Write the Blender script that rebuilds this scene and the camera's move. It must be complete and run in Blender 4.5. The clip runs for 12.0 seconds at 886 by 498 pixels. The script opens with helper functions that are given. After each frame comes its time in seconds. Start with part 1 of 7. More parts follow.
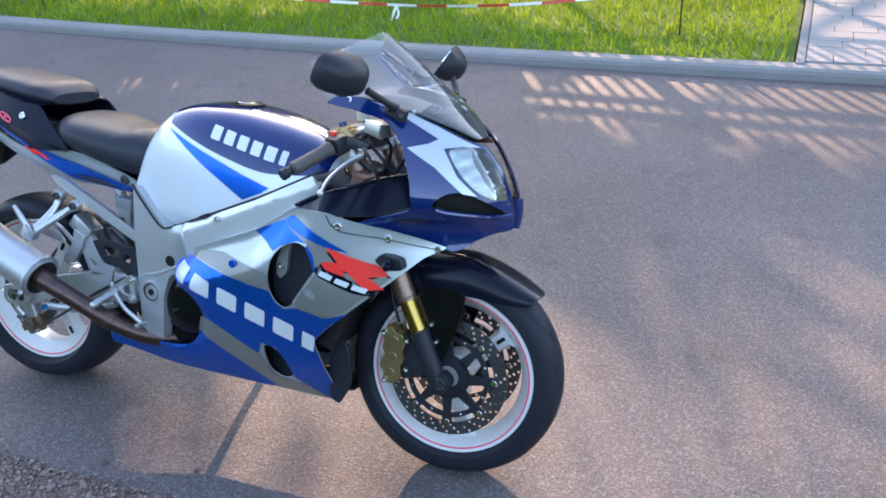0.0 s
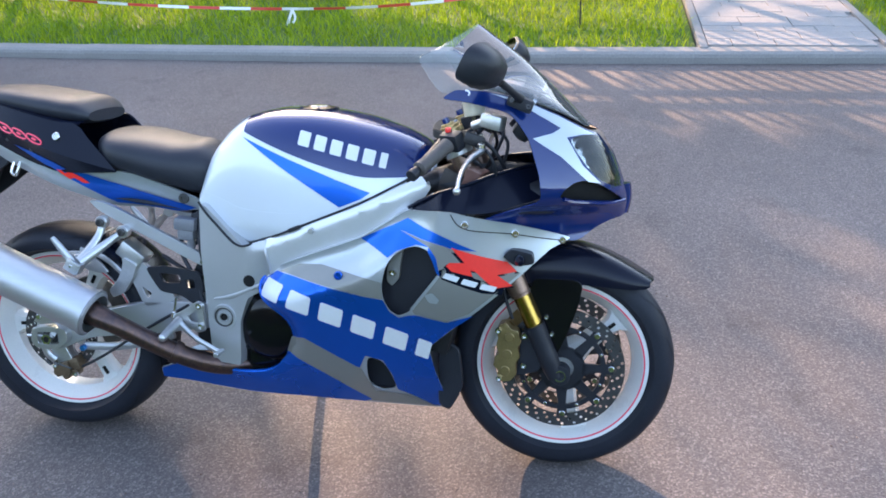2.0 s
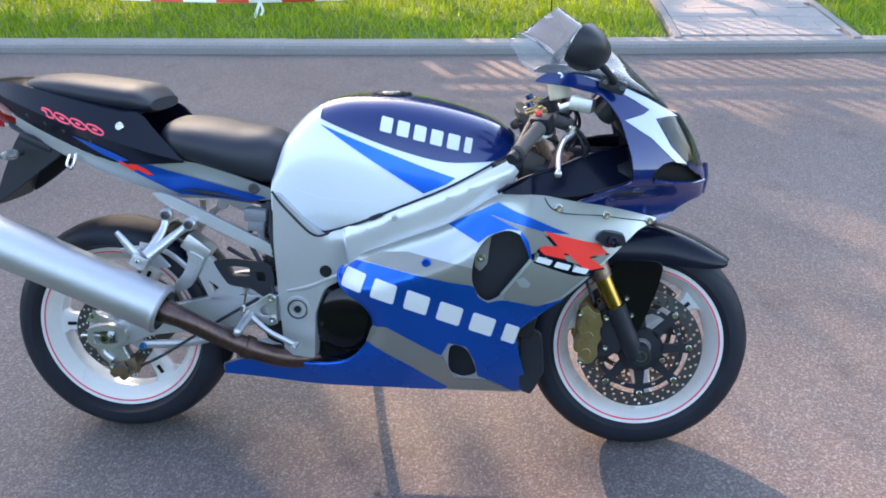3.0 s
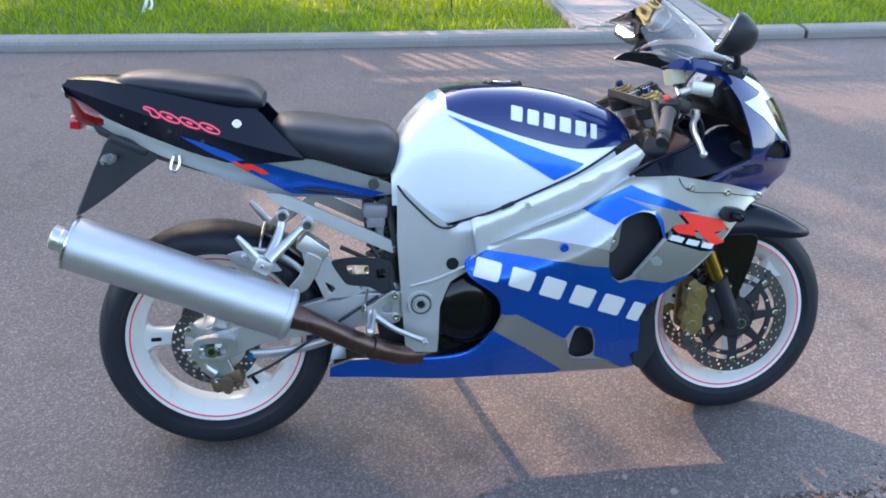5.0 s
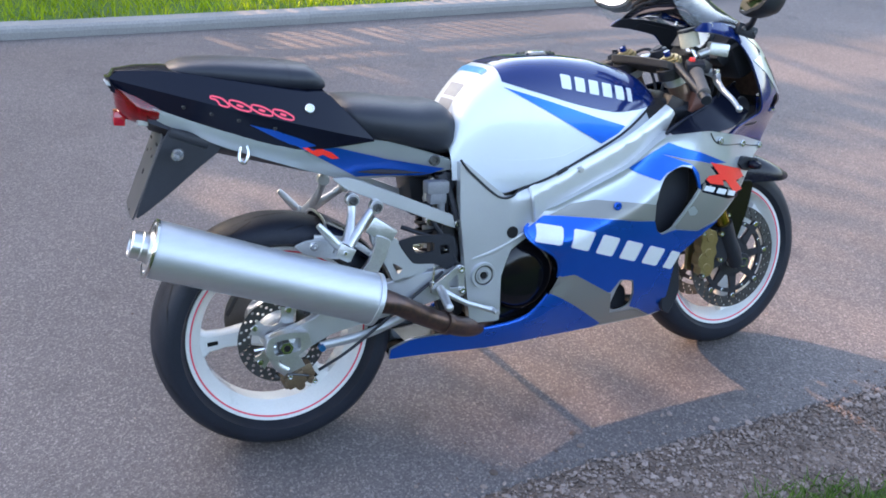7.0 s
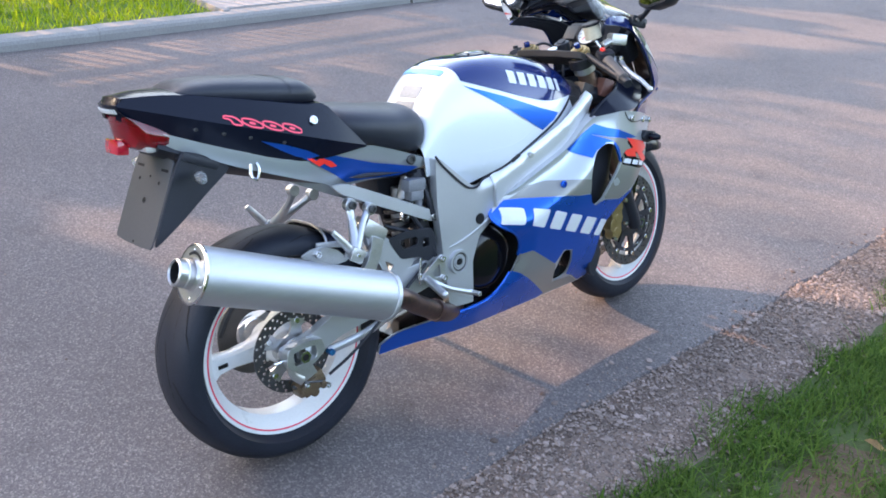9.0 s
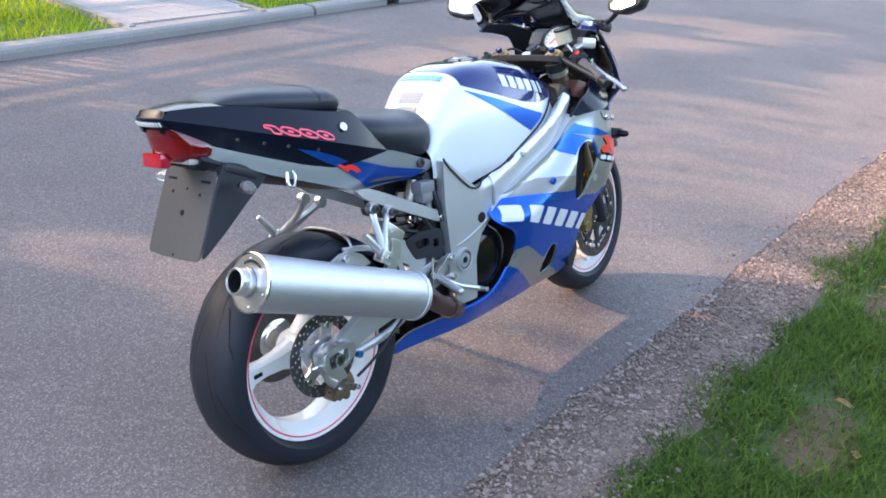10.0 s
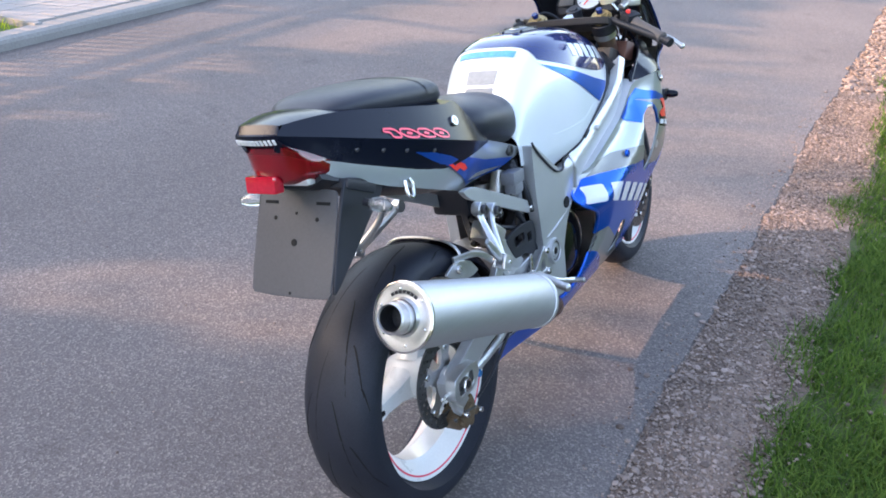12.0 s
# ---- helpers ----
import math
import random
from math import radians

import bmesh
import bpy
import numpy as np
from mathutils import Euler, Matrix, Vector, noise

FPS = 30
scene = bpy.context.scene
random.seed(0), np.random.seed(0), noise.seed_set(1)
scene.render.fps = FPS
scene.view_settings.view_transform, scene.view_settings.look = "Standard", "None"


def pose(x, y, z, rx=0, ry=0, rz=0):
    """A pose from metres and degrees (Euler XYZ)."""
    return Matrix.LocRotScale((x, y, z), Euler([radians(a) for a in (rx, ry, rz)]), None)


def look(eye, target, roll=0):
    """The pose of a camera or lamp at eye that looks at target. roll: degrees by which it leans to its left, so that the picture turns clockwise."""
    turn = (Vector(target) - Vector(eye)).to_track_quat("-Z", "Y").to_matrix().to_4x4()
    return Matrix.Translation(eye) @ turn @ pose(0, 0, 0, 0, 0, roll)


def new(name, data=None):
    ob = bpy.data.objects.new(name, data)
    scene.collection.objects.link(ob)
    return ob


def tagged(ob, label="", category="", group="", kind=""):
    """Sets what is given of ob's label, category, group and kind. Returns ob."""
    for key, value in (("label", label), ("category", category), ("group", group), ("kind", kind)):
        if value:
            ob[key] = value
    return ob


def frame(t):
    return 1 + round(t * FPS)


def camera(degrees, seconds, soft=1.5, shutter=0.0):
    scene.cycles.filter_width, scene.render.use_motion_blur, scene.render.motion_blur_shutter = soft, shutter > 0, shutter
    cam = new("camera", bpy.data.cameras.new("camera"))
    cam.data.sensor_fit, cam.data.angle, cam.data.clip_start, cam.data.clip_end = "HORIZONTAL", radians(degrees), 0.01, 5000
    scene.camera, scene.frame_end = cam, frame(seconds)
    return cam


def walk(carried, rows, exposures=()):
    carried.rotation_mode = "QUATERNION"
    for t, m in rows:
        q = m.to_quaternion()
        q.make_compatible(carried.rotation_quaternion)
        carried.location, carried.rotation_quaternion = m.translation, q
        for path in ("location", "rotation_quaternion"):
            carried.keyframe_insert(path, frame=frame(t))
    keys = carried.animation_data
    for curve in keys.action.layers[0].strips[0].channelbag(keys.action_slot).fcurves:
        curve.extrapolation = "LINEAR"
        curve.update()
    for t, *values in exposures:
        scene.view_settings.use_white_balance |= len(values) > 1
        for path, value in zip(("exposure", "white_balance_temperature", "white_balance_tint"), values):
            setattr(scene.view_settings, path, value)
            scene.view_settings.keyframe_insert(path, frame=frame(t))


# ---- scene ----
cam = camera(54.0, 12.0, soft=1.75)
METRES, EYE, TILT, LEAN, TURN = 4.349, 1.637, 0.0, 0.0, 23.5
START = (2.161, -1.708)
ROWS = [
    (0.0, 0.0, 0.0, 0.0, -1.32, -27.21, 2.56),
    (0.5, -0.033, -0.0004, 0.0003, -4.83, -27.25, 2.39),
    (1.0, -0.0695, 0.0115, -0.0036, -8.0, -27.17, 2.22),
    (1.5, -0.1098, 0.0222, -0.0021, -11.21, -27.32, 2.3),
    (2.0, -0.1583, 0.0283, -0.0024, -13.55, -27.46, 2.22),
    (2.5, -0.2014, 0.0322, -0.0045, -16.17, -27.59, 1.7),
    (3.0, -0.2448, 0.0528, -0.0064, -18.54, -27.87, 1.3),
    (3.5, -0.2887, 0.0657, -0.0055, -21.11, -27.9, 1.05),
    (5.5, -0.4513, 0.1442, -0.0092, -34.81, -28.57, -2.06),
    (6.0, -0.4887, 0.1619, -0.01, -38.41, -29.09, -2.48),
    (6.5, -0.5118, 0.1926, -0.0118, -42.01, -29.29, -2.76),
    (7.0, -0.542, 0.2213, -0.0134, -46.51, -29.13, -3.15),
    (9.0, -0.6505, 0.3248, -0.013, -65.45, -27.72, -4.56),
    (9.5, -0.6826, 0.3595, -0.0143, -69.92, -26.98, -5.08),
    (10.0, -0.6988, 0.3989, -0.0187, -74.47, -26.21, -5.33),
    (10.5, -0.6931, 0.4428, -0.021, -78.97, -25.59, -5.3),
    (11.0, -0.6957, 0.4866, -0.0208, -82.75, -25.86, -4.51),
    (11.5, -0.6901, 0.5228, -0.0232, -84.59, -26.59, -3.24),
    (12.0, -0.6623, 0.5294, -0.0354, -84.01, -27.77, -2.63),
]
walk(cam, [(t, pose(*START, EYE, TILT, LEAN, TURN) @ pose(METRES * x, METRES * y, METRES * z, 90 + pitch, roll, yaw)) for t, x, y, z, yaw, pitch, roll in ROWS],
     exposures=[(0.0, 2.66, 6600, 15.0), (3.5, 2.80, 7000, 16.0), (5.5, 2.80, 7000, 16.5), (9.0, 2.97, 7250, 18.0), (12.0, 2.92, 7250, 18.0)])

# ---- light ----
SUN_WAY = Vector((0.40, -0.72, -0.288))  # the way the light travels
sky_world = bpy.data.worlds.new("sky")
scene.world = sky_world
sky_world.use_nodes = True
_n = sky_world.node_tree.nodes
_sky = _n.new("ShaderNodeTexSky")
_sky.sky_type = "NISHITA"
_sky.sun_disc = False
_sky.sun_elevation = radians(19.3)
_sky.sun_rotation = math.atan2(-SUN_WAY.x, -SUN_WAY.y)
_sky.dust_density = 1.7
_n["Background"].inputs["Strength"].default_value = 0.15
sky_world.node_tree.links.new(_sky.outputs[0], _n["Background"].inputs[0])
sun = new("sun", bpy.data.lights.new("sun", "SUN"))
sun.data.energy = 1.95
sun.data.angle = radians(0.53)
sun.data.color = (1.0, 0.68, 0.46)
sun.matrix_world = look((-12, 18, 9), Vector((-12, 18, 9)) + SUN_WAY)

# ---- materials ----
def material(name, colour, rough=0.5, metal=0.0, coat=0.0, vary=0.12, scale=8.0, fine=120.0, bump=0.0, trans=0.0, ior=1.45,
             stretch=(1, 1, 1), spec=0.5, second=None, coat_rough=0.05, flake=0.0):
    """A Principled surface whose colour and gloss vary at a coarse and a fine scale, with fine relief."""
    m = bpy.data.materials.new(name)
    m.use_nodes = True
    nt = m.node_tree
    n, l = nt.nodes, nt.links
    b = n["Principled BSDF"]
    b.inputs["Metallic"].default_value = metal
    b.inputs["Coat Weight"].default_value = coat
    b.inputs["Coat Roughness"].default_value = coat_rough
    b.inputs["Transmission Weight"].default_value = trans
    b.inputs["IOR"].default_value = ior
    b.inputs["Specular IOR Level"].default_value = spec
    tc = n.new("ShaderNodeTexCoord")
    mp = n.new("ShaderNodeMapping")
    mp.inputs["Scale"].default_value = stretch
    l.new(tc.outputs["Object"], mp.inputs[0])
    big, small = n.new("ShaderNodeTexNoise"), n.new("ShaderNodeTexNoise")
    big.inputs["Scale"].default_value, small.inputs["Scale"].default_value = scale, fine
    big.inputs["Detail"].default_value = 4
    small.inputs["Detail"].default_value = 2
    for t in (big, small):
        l.new(mp.outputs[0], t.inputs["Vector"])
    add = n.new("ShaderNodeMath")
    add.operation = "ADD"
    l.new(big.outputs["Fac"], add.inputs[0])
    l.new(small.outputs["Fac"], add.inputs[1])
    ramp = n.new("ShaderNodeMapRange")
    ramp.inputs["From Min"].default_value, ramp.inputs["From Max"].default_value = 0.6, 1.4
    l.new(add.outputs[0], ramp.inputs["Value"])
    mix = n.new("ShaderNodeMix")
    mix.data_type = "RGBA"
    c = Vector(colour)
    lo = Vector(second) if second else c * (1 - vary)
    mix.inputs[6].default_value = (*lo, 1)
    mix.inputs[7].default_value = (*[min(1, v) for v in c * (1 + vary * (0 if second else 1))], 1)
    l.new(ramp.outputs[0], mix.inputs[0])
    l.new(mix.outputs[2], b.inputs["Base Color"])
    rr = n.new("ShaderNodeMapRange")
    rr.inputs["To Min"].default_value, rr.inputs["To Max"].default_value = max(0.02, rough * 0.85), min(1, rough * 1.18)
    l.new(big.outputs["Fac"], rr.inputs["Value"])
    l.new(rr.outputs[0], b.inputs["Roughness"])
    if bump:
        bp = n.new("ShaderNodeBump")
        bp.inputs["Strength"].default_value = 0.6
        bp.inputs["Distance"].default_value = bump
        l.new(small.outputs["Fac"], bp.inputs["Height"])
        l.new(bp.outputs[0], b.inputs["Normal"])
    return m


SILVER = material("silver_paint", (0.47, 0.51, 0.53), 0.30, 0.55, 0.6, 0.05, 5, 900)
TANKSILVER = material("pale_silver_paint", (0.70, 0.755, 0.79), 0.34, 0.18, 0.8, 0.03, 5, 900)
GREY = material("warm_grey_paint", (0.235, 0.235, 0.215), 0.34, 0.25, 0.8, 0.05, 5, 900)
BLUE = material("bright_blue_paint", (0.0, 0.125, 0.64), 0.28, 0.70, 0.3, 0.10, 5, 900, spec=0.4)
NAVY = material("navy_paint", (0.002, 0.018, 0.115), 0.16, 0.1, 0.8, 0.12, 5, 900, spec=0.45, coat_rough=0.03)
BLACKP = material("black_gloss_paint", (0.004, 0.006, 0.015), 0.22, 0.0, 0.08, 0.2, 6, 400, spec=0.22)
BLACKPL = material("black_plastic", (0.016, 0.018, 0.024), 0.45, 0.0, 0, 0.25, 12, 300, 0.0003, spec=0.4)
DARK = material("dark_engine_metal", (0.03, 0.03, 0.033), 0.42, 0.5, 0, 0.4, 20, 200, 0.0004)
SEAT = material("seat_vinyl", (0.018, 0.021, 0.030), 0.44, 0, 0, 0.2, 14, 700, 0.0004, spec=0.45)
RUBBER = material("tyre_rubber", (0.015, 0.018, 0.026), 0.50, 0, 0, 0.3, 10, 350, 0.0004, spec=0.3)
GROOVE = material("tread_groove_black", (0.004, 0.004, 0.004), 0.9, 0, 0, 0.2)
WHITE = material("white_rim_paint", (0.78, 0.78, 0.75), 0.28, 0, 0.5, 0.05, 9, 200)
RED = material("red_stripe", (0.86, 0.06, 0.11), 0.35, 0, 0.3, 0.06)
DECALRED = material("red_decal", (0.95, 0.04, 0.03), 0.35, 0, 0.4, 0.05)
PINKRED = material("coral_red_decal", (1.0, 0.07, 0.12), 0.4, 0, 0.3, 0.05)
DECALWHITE = material("white_decal", (0.70, 0.73, 0.74), 0.35, 0, 0.4, 0.03)
ALU = material("cast_aluminium", (0.54, 0.55, 0.55), 0.34, 0.85, 0, 0.12, 25, 300, 0.0003)
FRAME = material("frame_silver_paint", (0.50, 0.515, 0.53), 0.38, 0.6, 0.3, 0.06, 9, 500)
# lighter than FRAME: the glare on the beam is put into its colour
SPAR = material("spar_silver_with_glare", (0.70, 0.715, 0.72), 0.34, 0.45, 0.5, 0.06, 9, 500)
BRUSHED = material("brushed_titanium", (0.56, 0.58, 0.60), 0.48, 0.9, 0, 0.07, 4, 60, 0.0001, stretch=(1, 30, 30))
STEEL = material("polished_steel", (0.68, 0.68, 0.67), 0.2, 1.0, 0, 0.1, 20, 200)
PIPE = material("heat_browned_steel", (0.17, 0.10, 0.075), 0.35, 0.85, 0, 0.3, 14, 90, second=(0.07, 0.055, 0.06))
YOKE = material("brown_grey_casting", (0.045, 0.039, 0.036), 0.5, 0.3, 0, 0.15, 20, 200)
GOLD = material("gold_anodised", (0.38, 0.28, 0.13), 0.34, 0.8, 0, 0.15, 20, 200)
TARNISHED = material("tarnished_bronze", (0.17, 0.12, 0.075), 0.5, 0.7, 0, 0.3, 40, 200)
GOLDTUBE = material("gold_coated_tube", (0.42, 0.28, 0.07), 0.2, 1.0, 0, 0.08, 20, 200)
BRONZE = material("bronze_fork_leg", (0.27, 0.18, 0.14), 0.35, 0.8, 0, 0.2, 20, 200)
DISC = material("drilled_disc_steel", (0.085, 0.086, 0.088), 0.4, 0.7, 0, 0.2, 30, 250)
TAILRED = material("red_lens", (0.27, 0.002, 0.010), 0.10, 0, 0.8, 0.18, 9, 160, trans=0.5)
CLEARLENS = material("clear_lens", (0.62, 0.64, 0.65), 0.08, 0, 0.5, 0.3, 60, 200, trans=0.85)
REFLECTOR = material("lamp_reflector", (0.72, 0.72, 0.71), 0.30, 0.55, 0, 0.12, 30, 60)
MIRROR = material("mirror_glass", (0.93, 0.94, 0.95), 0.02, 1.0, 0, 0.01)
MILKY = material("milky_reservoir", (0.62, 0.57, 0.44), 0.35, 0, 0, 0.1, trans=0.2)
PLATE = material("grey_plate_board", (0.060, 0.061, 0.066), 0.45, 0, 0, 0.12, 7, 200, 0.0002)
SATIN = material("satin_steel", (0.60, 0.60, 0.60), 0.32, 0.9, 0, 0.08, 20, 200)
CUPGREY = material("grey_translucent_plastic", (0.24, 0.25, 0.27), 0.35, 0, 0, 0.2, 30, 200, trans=0.3)
DEEPBLACK = material("black_engine_enamel", (0.004, 0.004, 0.006), 0.14, 0, 0, 0.3, 20, 200)
BLUENUT = material("blue_anodised_nut", (0.02, 0.22, 0.55), 0.3, 0.8)
CONCRETE = material("kerb_concrete", (0.225, 0.218, 0.208), 0.85, 0, 0, 0.2, 3, 90, 0.002)
PAVER = material("paver_stone", (0.27, 0.26, 0.25), 0.85, 0, 0, 0.16, 2.5, 70, 0.002)
SOIL = material("verge_soil", (0.125, 0.080, 0.048), 0.95, 0, 0, 0.35, 6.0, 90, 0.01, second=(0.062, 0.040, 0.024))
TURF = material("green_turf", (0.07, 0.13, 0.02), 0.95, 0, 0, 0.35, 2.0, 60, 0.01)
VERGE = material("grown_verge", (0.038, 0.074, 0.014), 0.95, 0, 0, 0.35, 2.1, 60, 0.01, second=(0.058, 0.066, 0.024))
BED = material("gravel_bed", (0.235, 0.165, 0.13), 0.95, 0, 0, 0.35, 14, 130, 0.006, second=(0.11, 0.085, 0.07))
WOOD = material("weathered_wood", (0.25, 0.17, 0.10), 0.7, 0, 0, 0.25, 6, 80, 0.001)
TAPEWHITE = material("white_tape", (0.75, 0.75, 0.74), 0.4, 0, 0, 0.05)
TAPERED = material("red_tape", (0.60, 0.06, 0.04), 0.4, 0, 0, 0.08)
LEAFDRY = material("dry_leaf", (0.36, 0.22, 0.10), 0.8, 0, 0, 0.3, 40, 200)


def screen_glass(name="windscreen_acrylic", milk=0.10):
    """Clear acrylic: mostly see-through, with a gloss that grows at grazing angles."""
    m = bpy.data.materials.new(name)
    m.use_nodes = True
    n, l = m.node_tree.nodes, m.node_tree.links
    n.remove(n["Principled BSDF"])
    tr, gl, df = n.new("ShaderNodeBsdfTransparent"), n.new("ShaderNodeBsdfGlossy"), n.new("ShaderNodeBsdfDiffuse")
    tr.inputs[0].default_value = (0.90, 0.93, 0.93, 1)
    df.inputs[0].default_value = (0.75, 0.78, 0.78, 1)
    gl.inputs["Roughness"].default_value = 0.03
    fr, m1, m2 = n.new("ShaderNodeFresnel"), n.new("ShaderNodeMixShader"), n.new("ShaderNodeMixShader")
    fr.inputs["IOR"].default_value = 1.5
    m1.inputs[0].default_value = milk
    l.new(tr.outputs[0], m1.inputs[1])
    l.new(df.outputs[0], m1.inputs[2])
    l.new(fr.outputs[0], m2.inputs[0])
    l.new(m1.outputs[0], m2.inputs[1])
    l.new(gl.outputs[0], m2.inputs[2])
    l.new(m2.outputs[0], n["Material Output"].inputs[0])
    return m


SCREEN = screen_glass()
LAMPGLASS = screen_glass("lamp_lens", 0.03)


def asphalt():
    """Worn asphalt: pale and dark chippings in a grey binder, with broad worn patches."""
    m = bpy.data.materials.new("worn_asphalt")
    m.use_nodes = True
    n, l = m.node_tree.nodes, m.node_tree.links
    b = n["Principled BSDF"]
    tc = n.new("ShaderNodeTexCoord")
    vo, vo2, no, big = n.new("ShaderNodeTexVoronoi"), n.new("ShaderNodeTexVoronoi"), n.new("ShaderNodeTexNoise"), n.new("ShaderNodeTexNoise")
    vo.inputs["Scale"].default_value = 180
    vo2.inputs["Scale"].default_value = 330
    no.inputs["Scale"].default_value = 45
    no.inputs["Detail"].default_value = 6
    big.inputs["Scale"].default_value = 0.9
    big.inputs["Detail"].default_value = 5
    for t in (vo, vo2, no, big):
        l.new(tc.outputs["Object"], t.inputs["Vector"])
    bw = n.new("ShaderNodeRGBToBW")
    l.new(vo.outputs["Color"], bw.inputs[0])
    bw2 = n.new("ShaderNodeRGBToBW")
    l.new(vo2.outputs["Color"], bw2.inputs[0])
    av = n.new("ShaderNodeMath")
    av.operation = "MULTIPLY_ADD"
    av.inputs[1].default_value = 0.6
    l.new(bw.outputs[0], av.inputs[0])
    half = n.new("ShaderNodeMath")
    half.operation = "MULTIPLY"
    half.inputs[1].default_value = 0.4
    l.new(bw2.outputs[0], half.inputs[0])
    l.new(half.outputs[0], av.inputs[2])
    ramp = n.new("ShaderNodeValToRGB")
    e = ramp.color_ramp.elements
    e[0].position, e[0].color = 0.20, (0.088, 0.075, 0.072, 1)
    e[1].position, e[1].color = 0.82, (0.265, 0.228, 0.216, 1)
    k = e.new(0.60)
    k.color = (0.146, 0.125, 0.119, 1)
    l.new(av.outputs[0], ramp.inputs[0])
    mr = n.new("ShaderNodeMapRange")
    mr.inputs["From Min"].default_value, mr.inputs["From Max"].default_value = 0.3, 0.7
    mr.inputs["To Min"].default_value, mr.inputs["To Max"].default_value = 0.70, 0.96
    l.new(big.outputs["Fac"], mr.inputs["Value"])
    spots, st, mul = n.new("ShaderNodeTexNoise"), n.new("ShaderNodeMapRange"), n.new("ShaderNodeMath")
    spots.inputs["Scale"].default_value = 4.2
    spots.inputs["Detail"].default_value = 3
    l.new(tc.outputs["Object"], spots.inputs["Vector"])
    st.inputs["From Min"].default_value, st.inputs["From Max"].default_value = 0.60, 0.72
    st.inputs["To Min"].default_value, st.inputs["To Max"].default_value = 1.0, 0.80
    l.new(spots.outputs["Fac"], st.inputs["Value"])
    mul.operation = "MULTIPLY"
    l.new(mr.outputs[0], mul.inputs[0])
    l.new(st.outputs[0], mul.inputs[1])
    sc = n.new("ShaderNodeVectorMath")
    sc.operation = "SCALE"
    l.new(ramp.outputs[0], sc.inputs[0])
    l.new(mul.outputs[0], sc.inputs["Scale"])
    l.new(sc.outputs[0], b.inputs["Base Color"])
    b.inputs["Roughness"].default_value = 0.72
    b.inputs["Specular IOR Level"].default_value = 0.4
    bp = n.new("ShaderNodeBump")
    bp.inputs["Strength"].default_value = 0.7
    bp.inputs["Distance"].default_value = 0.0022
    ad = n.new("ShaderNodeMath")
    ad.operation = "ADD"
    l.new(vo.outputs["Distance"], ad.inputs[0])
    l.new(no.outputs["Fac"], ad.inputs[1])
    l.new(ad.outputs[0], bp.inputs["Height"])
    l.new(bp.outputs[0], b.inputs["Normal"])
    return m


ASPHALT = asphalt()


def island_material(name, dark, light, rough=0.9, trans=0.0):
    """Colour picked piece by piece, for what is made of many small pieces."""
    m = bpy.data.materials.new(name)
    m.use_nodes = True
    n, l = m.node_tree.nodes, m.node_tree.links
    b = n["Principled BSDF"]
    g, r = n.new("ShaderNodeNewGeometry"), n.new("ShaderNodeValToRGB")
    r.color_ramp.elements[0].color, r.color_ramp.elements[1].color = (*dark, 1), (*light, 1)
    l.new(g.outputs["Random Per Island"], r.inputs[0])
    no, tc, mx = n.new("ShaderNodeTexNoise"), n.new("ShaderNodeTexCoord"), n.new("ShaderNodeMix")
    no.inputs["Scale"].default_value = 1.3
    l.new(tc.outputs["Object"], no.inputs["Vector"])
    mx.data_type, mx.blend_type = "RGBA", "MULTIPLY"
    mx.inputs[0].default_value = 0.5
    l.new(r.outputs[0], mx.inputs[6])
    l.new(no.outputs["Fac"], mx.inputs[7])
    l.new(mx.outputs[2], b.inputs["Base Color"])
    b.inputs["Roughness"].default_value = rough
    b.inputs["Specular IOR Level"].default_value = 0.25
    if trans:
        t, ms = n.new("ShaderNodeBsdfTranslucent"), n.new("ShaderNodeMixShader")
        l.new(mx.outputs[2], t.inputs[0])
        ms.inputs[0].default_value = trans
        l.new(b.outputs[0], ms.inputs[1])
        l.new(t.outputs[0], ms.inputs[2])
        l.new(ms.outputs[0], n["Material Output"].inputs[0])
    return m


GRASS = island_material("verge_grass_blades", (0.037, 0.102, 0.014), (0.165, 0.275, 0.046), 0.85, 0.4)
LAWN = island_material("lawn_grass_blades", (0.18, 0.32, 0.007), (0.48, 0.62, 0.034), 0.9, 0.5)
STONES = island_material("gravel_stones", (0.12, 0.088, 0.073), (0.40, 0.315, 0.275), 0.9)
CANOPY = island_material("tree_leaves", (0.05, 0.09, 0.02), (0.12, 0.18, 0.04), 0.6, 0.4)

# ---- mesh tools ----
def part(name, bm, mat, parent, label="", flat=False, kind="", keep=False):
    """Link a bmesh as one mesh object under a thing or a part."""
    bmesh.ops.recalc_face_normals(bm, faces=bm.faces) if not keep else None
    for f in bm.faces:
        f.smooth = not flat
    if parent and parent.parent and parent.parent.parent:
        parent = parent.parent
    me = bpy.data.meshes.new(name)
    bm.to_mesh(me)
    bm.free()
    me.materials.append(mat)
    if not flat:
        me.set_sharp_from_angle(angle=radians(38))
    ob = new(name, me)
    ob.parent = parent
    return tagged(ob, label, kind=kind)


